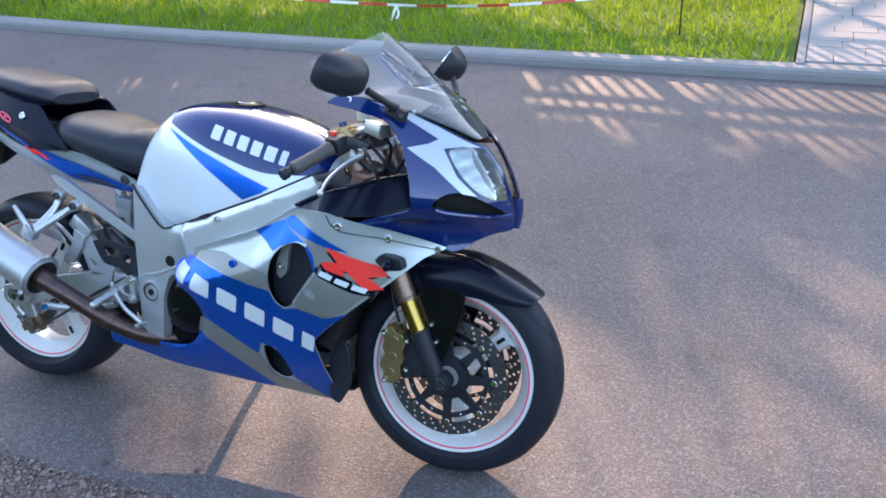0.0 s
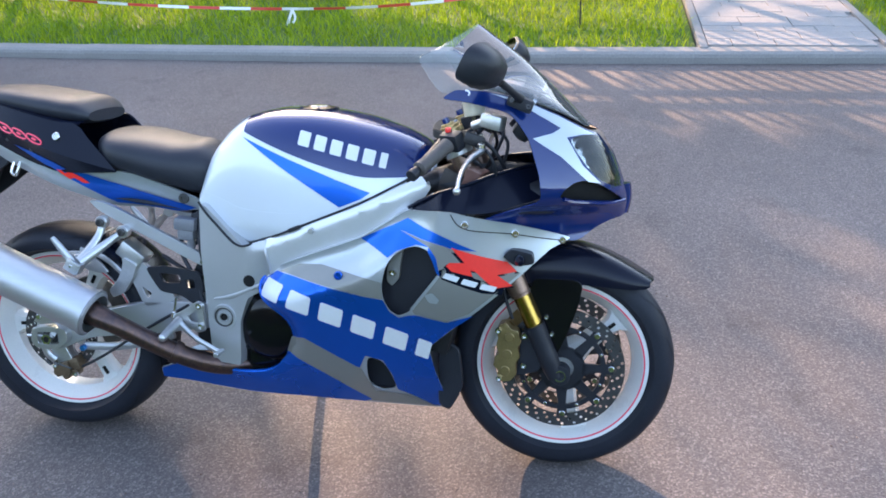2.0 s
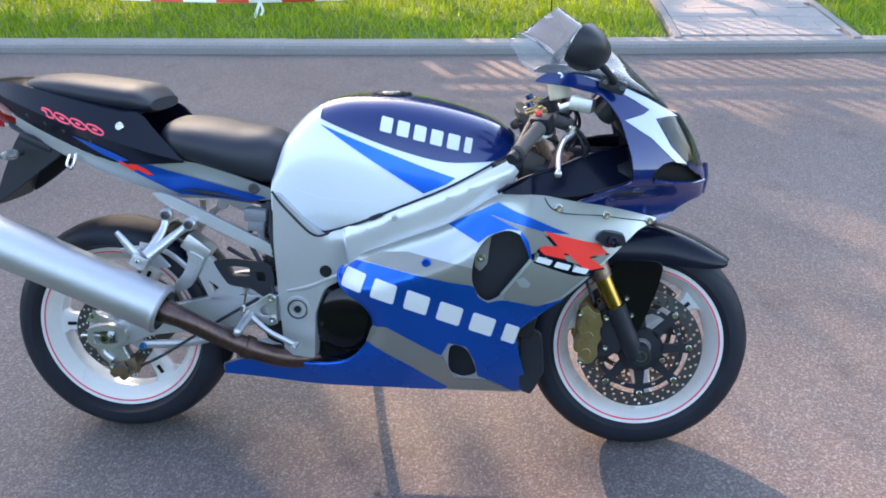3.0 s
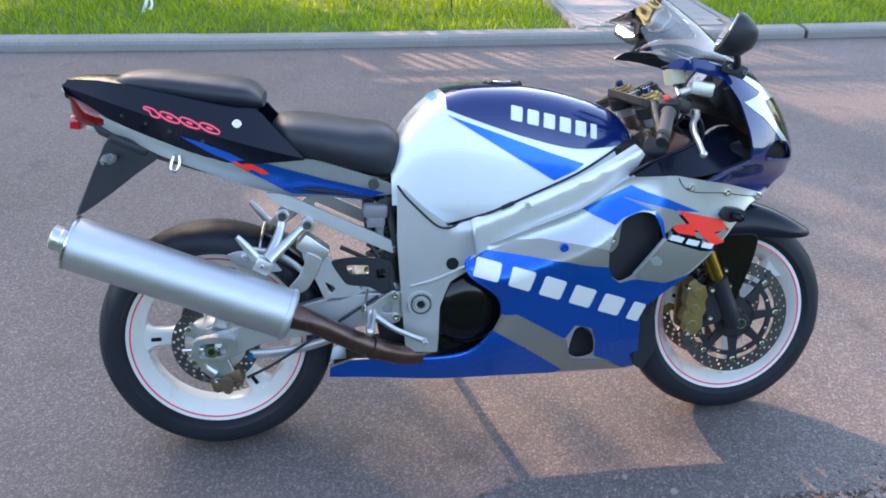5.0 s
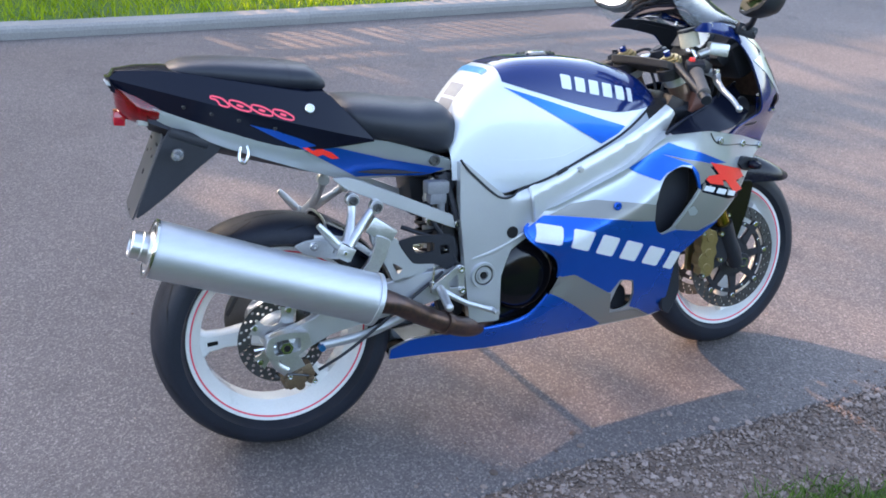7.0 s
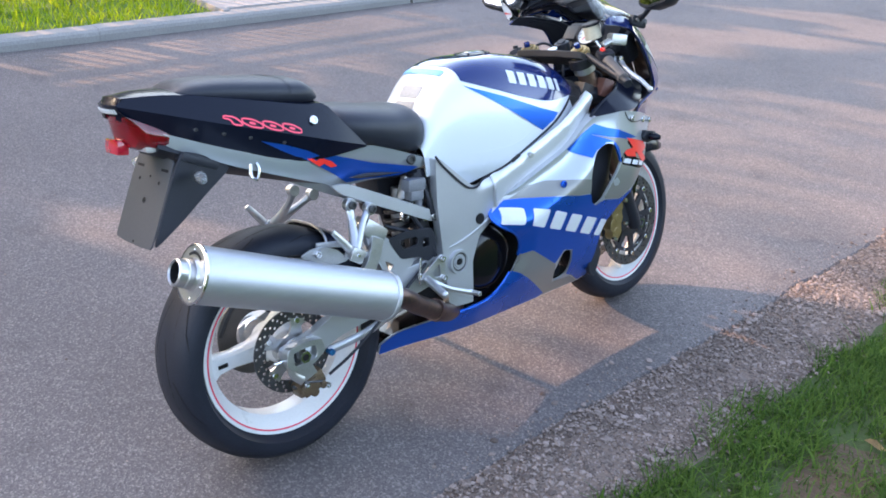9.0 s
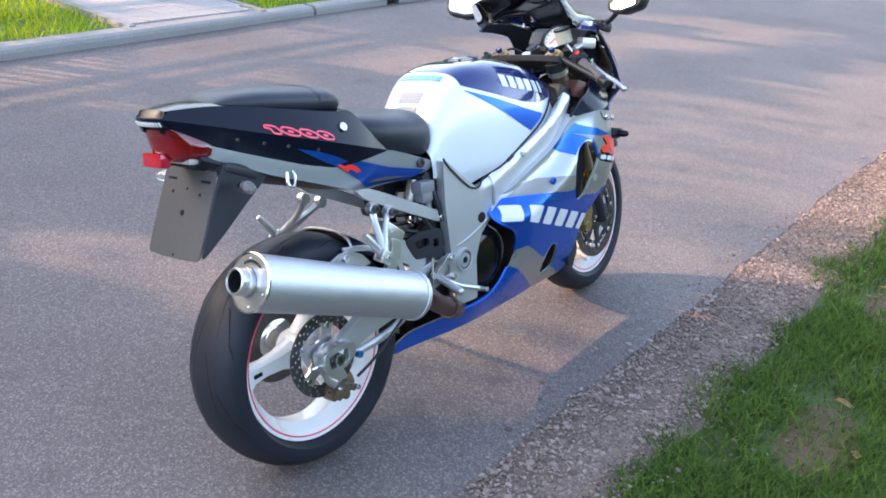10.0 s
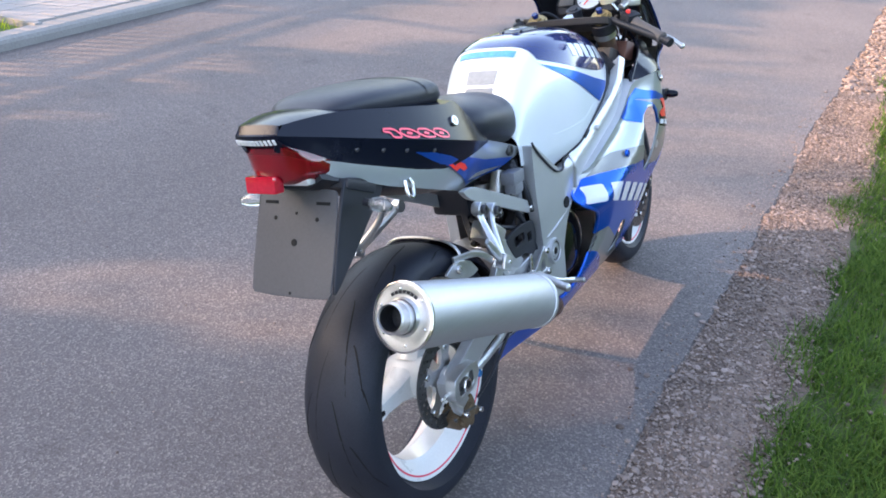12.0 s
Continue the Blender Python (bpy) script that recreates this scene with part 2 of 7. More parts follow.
def smooth_table(xs, ys):
    """A smooth function through a few heights or widths."""
    xs, ys = np.array(xs, float), np.array(ys, float)
    d = np.diff(ys) / np.diff(xs)
    m = np.concatenate([[d[0]], (d[:-1] + d[1:]) / 2, [d[-1]]])
    m[1:-1] = np.where(d[:-1] * d[1:] <= 0, 0, m[1:-1])

    def at(x):
        x = min(max(x, xs[0]), xs[-1])
        i = min(max(int(np.searchsorted(xs, x)) - 1, 0), len(xs) - 2)
        h = xs[i + 1] - xs[i]
        t = (x - xs[i]) / h
        return float((2 * t**3 - 3 * t**2 + 1) * ys[i] + (t**3 - 2 * t**2 + t) * h * m[i] + (3 * t**2 - 2 * t**3) * ys[i + 1] + (t**3 - t**2) * h * m[i + 1])

    return at


def rounded(pts, times=2, cut=0.18):
    """Cut the corners of a closed outline."""
    pts = [Vector(p) for p in pts]
    for _ in range(times):
        out = []
        for a, b in zip(pts, pts[1:] + pts[:1]):
            out += [a.lerp(b, cut), a.lerp(b, 1 - cut)]
        pts, cut = out, 0.25
    return pts


def spline(pts, n=6, closed=False):
    """Catmull-Rom through the points."""
    p = [Vector(q) for q in pts]
    k = len(p)
    out = []
    for i in range(k if closed else k - 1):
        a, b, c, d = [p[(i + j) % k] if closed else p[min(max(i + j, 0), k - 1)] for j in (-1, 0, 1, 2)]
        for s in range(n):
            t = s / n
            out.append(0.5 * ((2 * b) + (c - a) * t + (2 * a - 5 * b + 4 * c - d) * t * t + (3 * b - a - 3 * c + d) * t**3))
    return out if closed else out + [p[-1]]


def flat_fill(bm, loops, du, dv):
    """Fill outlines (the first) with holes (the rest) in the xz plane and cut the face into a grid."""
    edges = []
    for loop in loops:
        vs = [bm.verts.new((p[0], 0, p[1])) for p in loop]
        edges += [bm.edges.new((a, b)) for a, b in zip(vs, vs[1:] + vs[:1])]
    bmesh.ops.triangle_fill(bm, use_beauty=True, edges=edges)
    xs, zs = [v.co.x for v in bm.verts], [v.co.z for v in bm.verts]
    for lo, hi, step, axis in ((min(xs), max(xs), du, (1, 0, 0)), (min(zs), max(zs), dv, (0, 0, 1))):
        for i in range(int(lo / step), int(hi / step) + 1):
            if lo < i * step < hi:
                bmesh.ops.bisect_plane(bm, geom=bm.verts[:] + bm.edges[:] + bm.faces[:], dist=1e-5, plane_co=Vector(axis) * i * step, plane_no=axis)


def shell(bm, thick):
    """Give a sheet its thickness, inwards."""
    bm.normal_update()
    faces = bm.faces[:]
    rim = [e for e in bm.edges if len(e.link_faces) == 1]
    twin = {v: bm.verts.new(v.co - v.normal * thick) for v in bm.verts[:]}
    for f in faces:
        bm.faces.new([twin[v] for v in reversed(f.verts)])
    for e in rim:
        a, b = e.link_loops[0].vert, e.link_loops[0].link_loop_next.vert
        bm.faces.new((b, a, twin[a], twin[b]))


def panel(name, outline, surf, mat, parent, off=0.0, thick=0.004, holes=(), sides=(-1, 1), label="", soft=2, step=0.016, cut=0.12):
    """A curved sheet over a body surface: an outline in side view, pushed out to surf(x, z) on either side of the machine."""
    made = []
    for side in sides:
        bm = bmesh.new()
        flat_fill(bm, [rounded(outline, soft, cut) if soft else [Vector(p) for p in outline]] + [rounded(h, soft, 0.2) for h in holes], step, step)
        for v in bm.verts:
            x, z = v.co.x, v.co.z
            if x > 1.30:
                x = v.co.x = 1.30 + (x - 1.30) * (nose_x(z) - 1.30) / (nose_draw(z) - 1.30)
            v.co.y = side * (surf(x, z) + off)
            if surf is fairing:
                v.co.z -= 0.27 * inset(x, z)
        bmesh.ops.recalc_face_normals(bm, faces=bm.faces)
        if sum(f.normal.y for f in bm.faces) * side < 0:
            bmesh.ops.reverse_faces(bm, faces=bm.faces)
        if thick:
            shell(bm, thick)
        made.append(part(name, bm, mat, parent, label, keep=True))
    return made


def plate(outline, y0, y1, bevel=0.002, soft=2, cut=0.12, holes=()):
    """A flat plate with an outline in side view, from y0 to y1."""
    bm = bmesh.new()
    flat_fill(bm, [rounded(outline, soft, cut) if soft else outline] + [rounded(h, soft, cut) for h in holes], 9, 9)
    for v in bm.verts:
        v.co.y = y0
    geo = bmesh.ops.extrude_face_region(bm, geom=bm.faces[:])
    for v in [g for g in geo["geom"] if isinstance(g, bmesh.types.BMVert)]:
        v.co.y = y1
    bmesh.ops.recalc_face_normals(bm, faces=bm.faces)
    if bevel:
        es = [e for e in bm.edges if len(e.link_faces) == 2 and e.calc_face_angle(0) > 0.9]
        bmesh.ops.bevel(bm, geom=es, offset=bevel, segments=1, affect="EDGES", clamp_overlap=True)
    return bm


def revolve(profile, n=64, axis_y=True, closed=False):
    """Turn a profile of (radius, y) about the y axis."""
    bm = bmesh.new()
    rings = []
    for i in range(n):
        a = 2 * math.pi * i / n
        rings.append([bm.verts.new((r * math.cos(a), y, r * math.sin(a))) for r, y in profile])
    k = len(profile)
    for i in range(n):
        A, B = rings[i], rings[(i + 1) % n]
        for j in range(k if closed else k - 1):
            bm.faces.new((A[j], A[(j + 1) % k], B[(j + 1) % k], B[j]))
    if not closed:
        bmesh.ops.remove_doubles(bm, verts=bm.verts, dist=1e-6)
    return bm


def moved(bm, m):
    bmesh.ops.transform(bm, matrix=m, verts=bm.verts)
    return bm


def joined(*bms):
    out = bmesh.new()
    for b in bms:
        me = bpy.data.meshes.new("scratch")
        b.to_mesh(me)
        b.free()
        out.from_mesh(me)
        bpy.data.meshes.remove(me)
    return out


def revolve_at(profile, at, s, n=36):
    """A closed ring turned about the cross axis, placed on one side of the machine."""
    return moved(revolve([(r, y * s) for r, y in profile], n, closed=True), Matrix.Translation(at))


def tube(pts, r, n=12, cap=True, steps=5, squash=1.0):
    """A round bar along a smooth line; r is one radius or one at each point."""
    line = spline(pts, steps)
    rs = [r] * len(line) if not isinstance(r, (list, tuple)) else [r[min(int(i / steps), len(r) - 2)] * (1 - (i / steps - min(int(i / steps), len(r) - 2))) + r[min(int(i / steps), len(r) - 2) + 1] * (i / steps - min(int(i / steps), len(r) - 2)) for i in range(len(line))]
    bm = bmesh.new()
    rings, side = [], None
    for i, p in enumerate(line):
        d = (line[min(i + 1, len(line) - 1)] - line[max(i - 1, 0)]).normalized()
        side = (side if side else (Vector((0, 1, 0)) if abs(d.y) < 0.8 else Vector((1, 0, 0))))
        side = (side - d * side.dot(d)).normalized()
        up = d.cross(side)
        rings.append([bm.verts.new(p + (side * math.cos(a) * squash + up * math.sin(a)) * rs[i]) for a in [2 * math.pi * k / n for k in range(n)]])
    for A, B in zip(rings, rings[1:]):
        for k in range(n):
            bm.faces.new((A[k], A[(k + 1) % n], B[(k + 1) % n], B[k]))
    if cap:
        bm.faces.new(rings[0][::-1])
        bm.faces.new(rings[-1])
    bmesh.ops.recalc_face_normals(bm, faces=bm.faces)
    return bm


def rod(a, b, r, n=20, bevel=0.0015):
    """A straight round bar with softened ends."""
    a, b = Vector(a), Vector(b)
    h = (b - a).length
    bev = min(bevel, r * 0.4, h * 0.3)
    bm = revolve([(0.0, 0), (r - bev, 0), (r, bev), (r, h - bev), (r - bev, h), (0.0, h)], n)
    return moved(bm, Matrix.Translation(a) @ (b - a).to_track_quat("Y", "Z").to_matrix().to_4x4())


def block(size, m, bevel=0.004, seg=2):
    """A box with softened edges, at a pose."""
    bm = bmesh.new()
    bmesh.ops.create_cube(bm, size=1, matrix=Matrix.Diagonal((*size, 1)))
    bmesh.ops.bevel(bm, geom=bm.edges[:], offset=min(bevel, min(size) * 0.4), segments=seg, affect="EDGES", profile=0.6)
    return moved(bm, m)


def ball(c, r, scale=(1, 1, 1), n=14):
    bm = bmesh.new()
    bmesh.ops.create_uvsphere(bm, u_segments=n, v_segments=n // 2 + 1, radius=r)
    return moved(bm, Matrix.Translation(c) @ Matrix.Diagonal((*scale, 1)))


def loft(rings, closed_ring=True, cap=True):
    """Skin a row of rings of equal length."""
    bm = bmesh.new()
    rows = [[bm.verts.new(p) for p in r] for r in rings]
    k = len(rows[0])
    for A, B in zip(rows, rows[1:]):
        for j in range(k if closed_ring else k - 1):
            bm.faces.new((A[j], A[(j + 1) % k], B[(j + 1) % k], B[j]))
    if cap and closed_ring:
        bm.faces.new(rows[0][::-1])
        bm.faces.new(rows[-1])
    bmesh.ops.recalc_face_normals(bm, faces=bm.faces)
    return bm


def bolt(c, r=0.008, h=0.005, way=(0, -1, 0)):
    """A socket-head bolt seen from its head."""
    w = Vector(way)
    bm = revolve([(0.0, h * 0.35), (r * 0.45, h * 0.35), (r * 0.5, h), (r * 0.85, h), (r, h * 0.7), (r, -0.003)], 14)
    return moved(bm, Matrix.Translation(c) @ w.to_track_quat("Y", "Z").to_matrix().to_4x4())

# ---- the street ----
ROAD_NEAR, KERB_Y, KERB_W, KERB_H = -0.37, 3.945, 0.14, 0.075
PATH_A, PATH_B = 2.16, 3.30


def kerb_bend(x):
    """The kerb swings gently away from the road to either side."""
    return min(0.15, 0.006 * (x + 0.3) ** 2)


def sheet(name, x0, x1, y0, y1, z, nx, ny, mat, label, lump=0.0, rise=None):
    bm = bmesh.new()
    rows = []
    for j in range(ny + 1):
        row = []
        for i in range(nx + 1):
            x, y = x0 + (x1 - x0) * i / nx, y0 + (y1 - y0) * j / ny
            h = z + (rise(x, y) if rise else 0) + (lump * noise.noise((x * 2.1, y * 2.1, 3)) if lump else 0)
            row.append(bm.verts.new((x, y, h)))
        rows.append(row)
    for A, B in zip(rows, rows[1:]):
        for i in range(nx):
            bm.faces.new((A[i], A[i + 1], B[i + 1], B[i]))
    return tagged(part(name, bm, mat, None), label, "ground", kind="structure")


def edge_wobble(x):
    return 0.030 * noise.noise((x * 1.3, 7.7, 0)) + 0.016 * noise.noise((x * 6.0, 1.7, 0)) + 0.008 * noise.noise((x * 17.0, 3.1, 0))


ground = sheet("ground", -400, 400, -400, 400, -0.06, 8, 8, SOIL, "dry brown soil with sparse green under the verges")

# the carriageway, with a broken edge on the near side
bm = bmesh.new()
xs = [-60, -30, -15, -8] + [-4 + 0.06 * i for i in range(250)] + [15, 25, 45, 80]
top = [[bm.verts.new((x, y, 0.0)) for x in xs] for y in (KERB_Y + 0.19, 2.0)]
lip = [bm.verts.new((x, ROAD_NEAR + edge_wobble(x), 0.0)) for x in xs]
low = [bm.verts.new((x, ROAD_NEAR - 0.05 + edge_wobble(x), -0.045)) for x in xs]
for A, B in zip(top + [lip], top[1:] + [lip, low]):
    for i in range(len(xs) - 1):
        bm.faces.new((A[i], B[i], B[i + 1], A[i + 1]))
road = tagged(part("road", bm, ASPHALT, None), "worn grey asphalt road with pale chippings and a crumbled edge", "road", kind="structure")


def verge_rise(x, y):
    return 0.055 * min(1, max(0, (-0.60 - y) / 0.5)) + 0.03 * min(1, max(0, (-1.0 - y) / 1.5))


sheet("verge", -12, 30, -9, ROAD_NEAR - 0.005, -0.014, 210, 60, VERGE, "grassy roadside verge with bare brown soil patches", 0.008, verge_rise)
sheet("lawn", -60, PATH_A - 0.06, KERB_Y + KERB_W - 0.01, 40, KERB_H - 0.025, 60, 20, TURF, "soil under a bright green lawn behind the kerb")
sheet("lawn", PATH_B + 0.06, 80, KERB_Y + KERB_W - 0.01, 40, KERB_H - 0.025, 60, 20, TURF, "soil under a bright green lawn behind the kerb")


# bed of grit between asphalt and grass
bm = bmesh.new()
bxs = [-12 + 0.12 * i for i in range(340)]
rows_ = []
for v, z in ((ROAD_NEAR + 0.03, -0.030), (ROAD_NEAR - 0.01, -0.006), (-0.55, -0.003), (-0.70, 0.0), (-0.80, -0.012)):
    rows_.append([bm.verts.new((x, v + edge_wobble(x) * (1 if v > -0.5 else 2.2), z + (0.004 * noise.noise((x * 8, v * 8, 1)) if v < -0.4 else 0))) for x in bxs])
for A, B in zip(rows_, rows_[1:]):
    for i in range(len(bxs) - 1):
        bm.faces.new((A[i], B[i], B[i + 1], A[i + 1]))
tagged(part("gravel_bed", bm, BED, None), "brown grit bed along the asphalt edge", "ground", kind="structure")


def scatter(name, pts, make, mat, label, category, group=""):
    """Many small pieces in one mesh. make(p, i) gives an array of corners and the faces' corner numbers."""
    V, F, base = [], [], 0
    for i, p in enumerate(pts):
        v, f = make(p, i)
        V.append(v)
        F += [tuple(c + base for c in q) for q in f]
        base += len(v)
    me = bpy.data.meshes.new(name)
    me.from_pydata(np.concatenate(V).tolist(), [], F)
    me.materials.append(mat)
    return tagged(new(name, me), label, category, kind="stuff")


rng = np.random.default_rng(5)


def blades(x0, x1, y0, y1, count, z, tall, wide, keep=None):
    """Roots and shapes of grass blades, each two joined facets."""
    out = []
    while len(out) < count:
        x, y = rng.uniform(x0, x1), rng.uniform(y0, y1)
        if keep and rng.random() > keep(x, y):
            continue
        out.append((x, y, z(x, y) if callable(z) else z, tall * rng.uniform(0.45, 1.25), wide * rng.uniform(0.6, 1.3), rng.uniform(0, 6.283), rng.uniform(0.3, 1.9)))
    return out


def on_lawn(x, y):
    return 1.0 if y > KERB_Y + KERB_W + 0.015 + kerb_bend(x) else 0.0


def blade(p, i):
    x, y, z, h, w, a, lean = p
    c, s = math.cos(a), math.sin(a)
    dx, dy = -s * w, c * w
    bx, by = c * h * lean * 0.35, s * h * lean * 0.35
    v = np.array([(x - dx, y - dy, z), (x + dx, y + dy, z), (x + bx + dx * 0.7, y + by + dy * 0.7, z + h * 0.6), (x + bx - dx * 0.7, y + by - dy * 0.7, z + h * 0.6),
                  (x + bx * 2.6, y + by * 2.6, z + h)])
    return v, [(0, 1, 2, 3), (3, 2, 4)]


def bare(x, y):
    n = noise.noise((x * 2.3, y * 2.3, 0.4)) + 0.5 * noise.noise((x * 6, y * 6, 2))
    edge = min(1, max(0, (-0.65 + 0.17 * noise.noise((x * 2.3, 9, 0)) + 0.06 * noise.noise((x * 7.0, 4, 0)) - y) / 0.08))
    far = min(((x - cx) / a) ** 2 + ((y - cy) / b) ** 2 for cx, cy, a, b in ((1.05, -1.02, 0.30, 0.13), (2.15, -0.95, 0.22, 0.10), (0.62, -1.30, 0.16, 0.12), (3.1, -1.1, 0.3, 0.12)))
    patch = min(1, max(0.34, (far + 1.3 * n - 0.10) / 0.9))
    return edge * patch * min(1, max(0.30, 0.95 + n * 1.4))


def thick_sward(x, y):
    """1 where the verge grass stands thick, fading out away from the road."""
    a, b = min(max(x + 0.9, 0), 1), min(max((y + 2.7) / 0.8, 0), 1)
    return a * a * (3 - 2 * a) * b * b * (3 - 2 * b)


scatter("verge_grass", blades(-0.9, 3.6, -2.7, -0.55, 112000, lambda x, y: -0.018 + verge_rise(x, y), 0.042, 0.0022, lambda x, y: bare(x, y) * thick_sward(x, y)), blade, GRASS, "short dark green verge grass with worn gaps", "grass")
scatter("verge_grass", blades(3.6, 9.5, -2.6, -0.55, 45000, lambda x, y: -0.018 + verge_rise(x, y), 0.045, 0.0040, bare), blade, GRASS, "short green verge grass beside the gravel", "grass")
scatter("verge_grass", blades(-7, 9.5, -6, -0.62, 95000, lambda x, y: -0.018 + verge_rise(x, y), 0.06, 0.0050, lambda x, y: (0.5 if x > 3.5 and y > -2.5 else max(0.06, (1 - thick_sward(x, y) * (x < 3.5)) * min(1, max(0.12, 1 + 0.9 * noise.noise((x * 0.9, y * 0.9, 5))))))), blade, GRASS, "coarser green grass over the wider verge", "grass")
scatter("verge_grass", blades(9.5, 28, -6, -0.6, 12000, lambda x, y: -0.018 + verge_rise(x, y), 0.07, 0.006), blade, GRASS, "short green verge grass further along the road", "grass")
scatter("lawn_grass", blades(-9, PATH_A - 0.1, KERB_Y + KERB_W, 8.5, 52000, KERB_H - 0.03, 0.085, 0.0045, on_lawn), blade, LAWN, "fresh bright green lawn grass behind the kerb", "grass")
scatter("lawn_grass", blades(PATH_B + 0.1, 12, KERB_Y + KERB_W, 8.5, 40000, KERB_H - 0.03, 0.085, 0.0045, on_lawn), blade, LAWN, "fresh bright green lawn grass beside the path", "grass")

# gravel along the road's edge
_ico = bmesh.new()
bmesh.ops.create_icosphere(_ico, subdivisions=1, radius=1)
ICO_V = np.array([v.co[:] for v in _ico.verts])
ICO_F = [tuple(v.index for v in f.verts) for f in _ico.faces]
_ico.free()


def stone(p, i):
    x, y, z, r = p
    v = ICO_V * rng.uniform(0.72, 1.28, (len(ICO_V), 1)) * np.array([r * rng.uniform(0.8, 1.4), r * rng.uniform(0.8, 1.4), r * rng.uniform(0.45, 0.8)])
    a = rng.uniform(0, 6.283)
    c, s = math.cos(a), math.sin(a)
    return v @ np.array([[c, s, 0], [-s, c, 0], [0, 0, 1]]) + (x, y, z), ICO_F


def stone_places(x0, x1, count, big):
    out = []
    for _ in range(count):
        y = rng.uniform(-0.70, -0.375) if rng.random() < 0.8 else -0.36 - rng.normal(0, 0.05) if rng.random() < 0.14 and x0 < 1 else -0.385 - abs(rng.normal(0, 0.2))
        x = rng.uniform(x0, x1)
        out.append((x, y + edge_wobble(x), (0.001 if y > -0.375 else -0.001) + verge_rise(x, y), big * rng.choice([0.45, 0.6, 0.8, 1.1, 1.9], p=[0.31, 0.31, 0.24, 0.11, 0.03])))
    return out


gravel = scatter("gravel", stone_places(-0.6, 4.2, 28000, 0.0050), stone, STONES, "loose pale crushed gravel strip along the asphalt edge", "gravel")
scatter("gravel", stone_places(4.2, 18, 9000, 0.014), stone, STONES, "loose gravel strip further along the road", "gravel")
grit = [(rng.uniform(-2, 6), rng.uniform(-0.36, 2.5), 0.001, rng.uniform(0.0012, 0.004)) for _ in range(700)]
scatter("road_grit", grit, stone, STONES, "tiny loose stones lying on the asphalt", "gravel")

# kerb stones
kerb = tagged(new("kerb"), "row of pale grey rounded concrete kerb stones", "kerb", kind="structure")
prof = [(0, -0.02), (0, KERB_H - 0.035), (0.008, KERB_H - 0.014), (0.03, KERB_H), (KERB_W - 0.01, KERB_H + 0.003), (KERB_W, KERB_H - 0.006), (KERB_W, -0.02)]
bm = loft([[(x, KERB_Y + py, pz) for py, pz in prof] for x in (0.005, 0.016, 0.46, 0.906, 0.917)])
for v in bm.verts:
    if v.co.x < 0.008 or v.co.x > 0.914:
        v.co.z -= 0.006
first = part("kerb_stone", bm, CONCRETE, kerb, flat=True)
KERB_L, KERB_0 = 0.922, 2.175 - 0.922 * 9
first.location = (KERB_0, kerb_bend(KERB_0), 0)
for i in range(1, 26):
    o = new("kerb_stone", first.data)
    o.parent = kerb
    x = KERB_0 + KERB_L * i
    o.location = (x, kerb_bend(x) + 0.002 * math.sin(i * 2.1), 0.0025 * math.sin(i * 1.7))
    o.rotation_euler.z = math.atan2(kerb_bend(x + KERB_L) - kerb_bend(x), KERB_L)
bm = loft([[(x, KERB_Y + 0.15 + py, pz) for py, pz in prof] for x in (KERB_0 + KERB_L * 26, 80)])
part("kerb_run", bm, CONCRETE, kerb)

# paved path across the far verge
path = tagged(new("paved_path"), "grey concrete block path with pale edging across the lawn", "path", kind="structure")
part("bedding", block((PATH_B - PATH_A, 12, 0.06), pose((PATH_A + PATH_B) / 2, KERB_Y + KERB_W + 6.0, KERB_H - 0.036), 0.002), CONCRETE, path)
for x in (PATH_A - 0.02, PATH_B + 0.02):
    part("edging", block((0.055, 12, 0.12), pose(x, KERB_Y + KERB_W + 6.0, KERB_H - 0.045), 0.006), CONCRETE, path, "pale concrete edging strip")
pavers = {}
y, r = KERB_Y + KERB_W + 0.075, 0
while y < 10:
    depth = (0.16, 0.21, 0.16, 0.28)[r % 4]
    x = PATH_A + 0.012
    while x < PATH_B - 0.02:
        w = (0.28, 0.21, 0.35, 0.16)[(r * 3 + int(x * 7)) % 4]
        w = min(w, PATH_B - 0.012 - x)
        if w > 0.05:
            key = (round(w, 3), depth)
            if key not in pavers:
                b = part("paver", block((w - 0.004, depth - 0.004, 0.05), Matrix(), 0.003), PAVER, path, flat=True)
                pavers[key] = b.data
                o = b
            else:
                o = new("paver", pavers[key])
                o.parent = path
            o.location = (x + w / 2, y + depth / 2, KERB_H - 0.014 + 0.002 * math.sin(x * 31 + r))
        x += w
    y += depth
    r += 1

# barrier tape on thin stakes over the lawn
stake_xy = [(-4.6, 4.62), (1.30, 4.76)]
for sx, sy in stake_xy:
    s = tagged(new("stake"), "thin dark iron stake in the lawn holding barrier tape", "stake", "tape stakes")
    s.location = (sx, sy, KERB_H - 0.05)
    part("rod", rod((0, 0, 0), (0, 0, 0.52), 0.006, 8), BLACKPL, s)
    part("hook", tube([(0, 0, 0.50), (0.01, 0, 0.525), (0.02, 0, 0.515)], 0.004, 6), BLACKPL, s)
tape = tagged(new("barrier_tape"), "sagging red and white striped plastic barrier tape", "barrier tape")
line = []
for (ax, ay), (bx, by) in zip(stake_xy, stake_xy[1:]):
    for i in range(47):
        t = i / 46
        x = ax + (bx - ax) * t
        line.append(Vector((x, ay + (by - ay) * t, 0.205 + (0.20 * ((x + 0.8) / 2.1) ** 2 if x > -0.8 else 0.30 * ((x + 0.8) / 3.8) ** 2))))
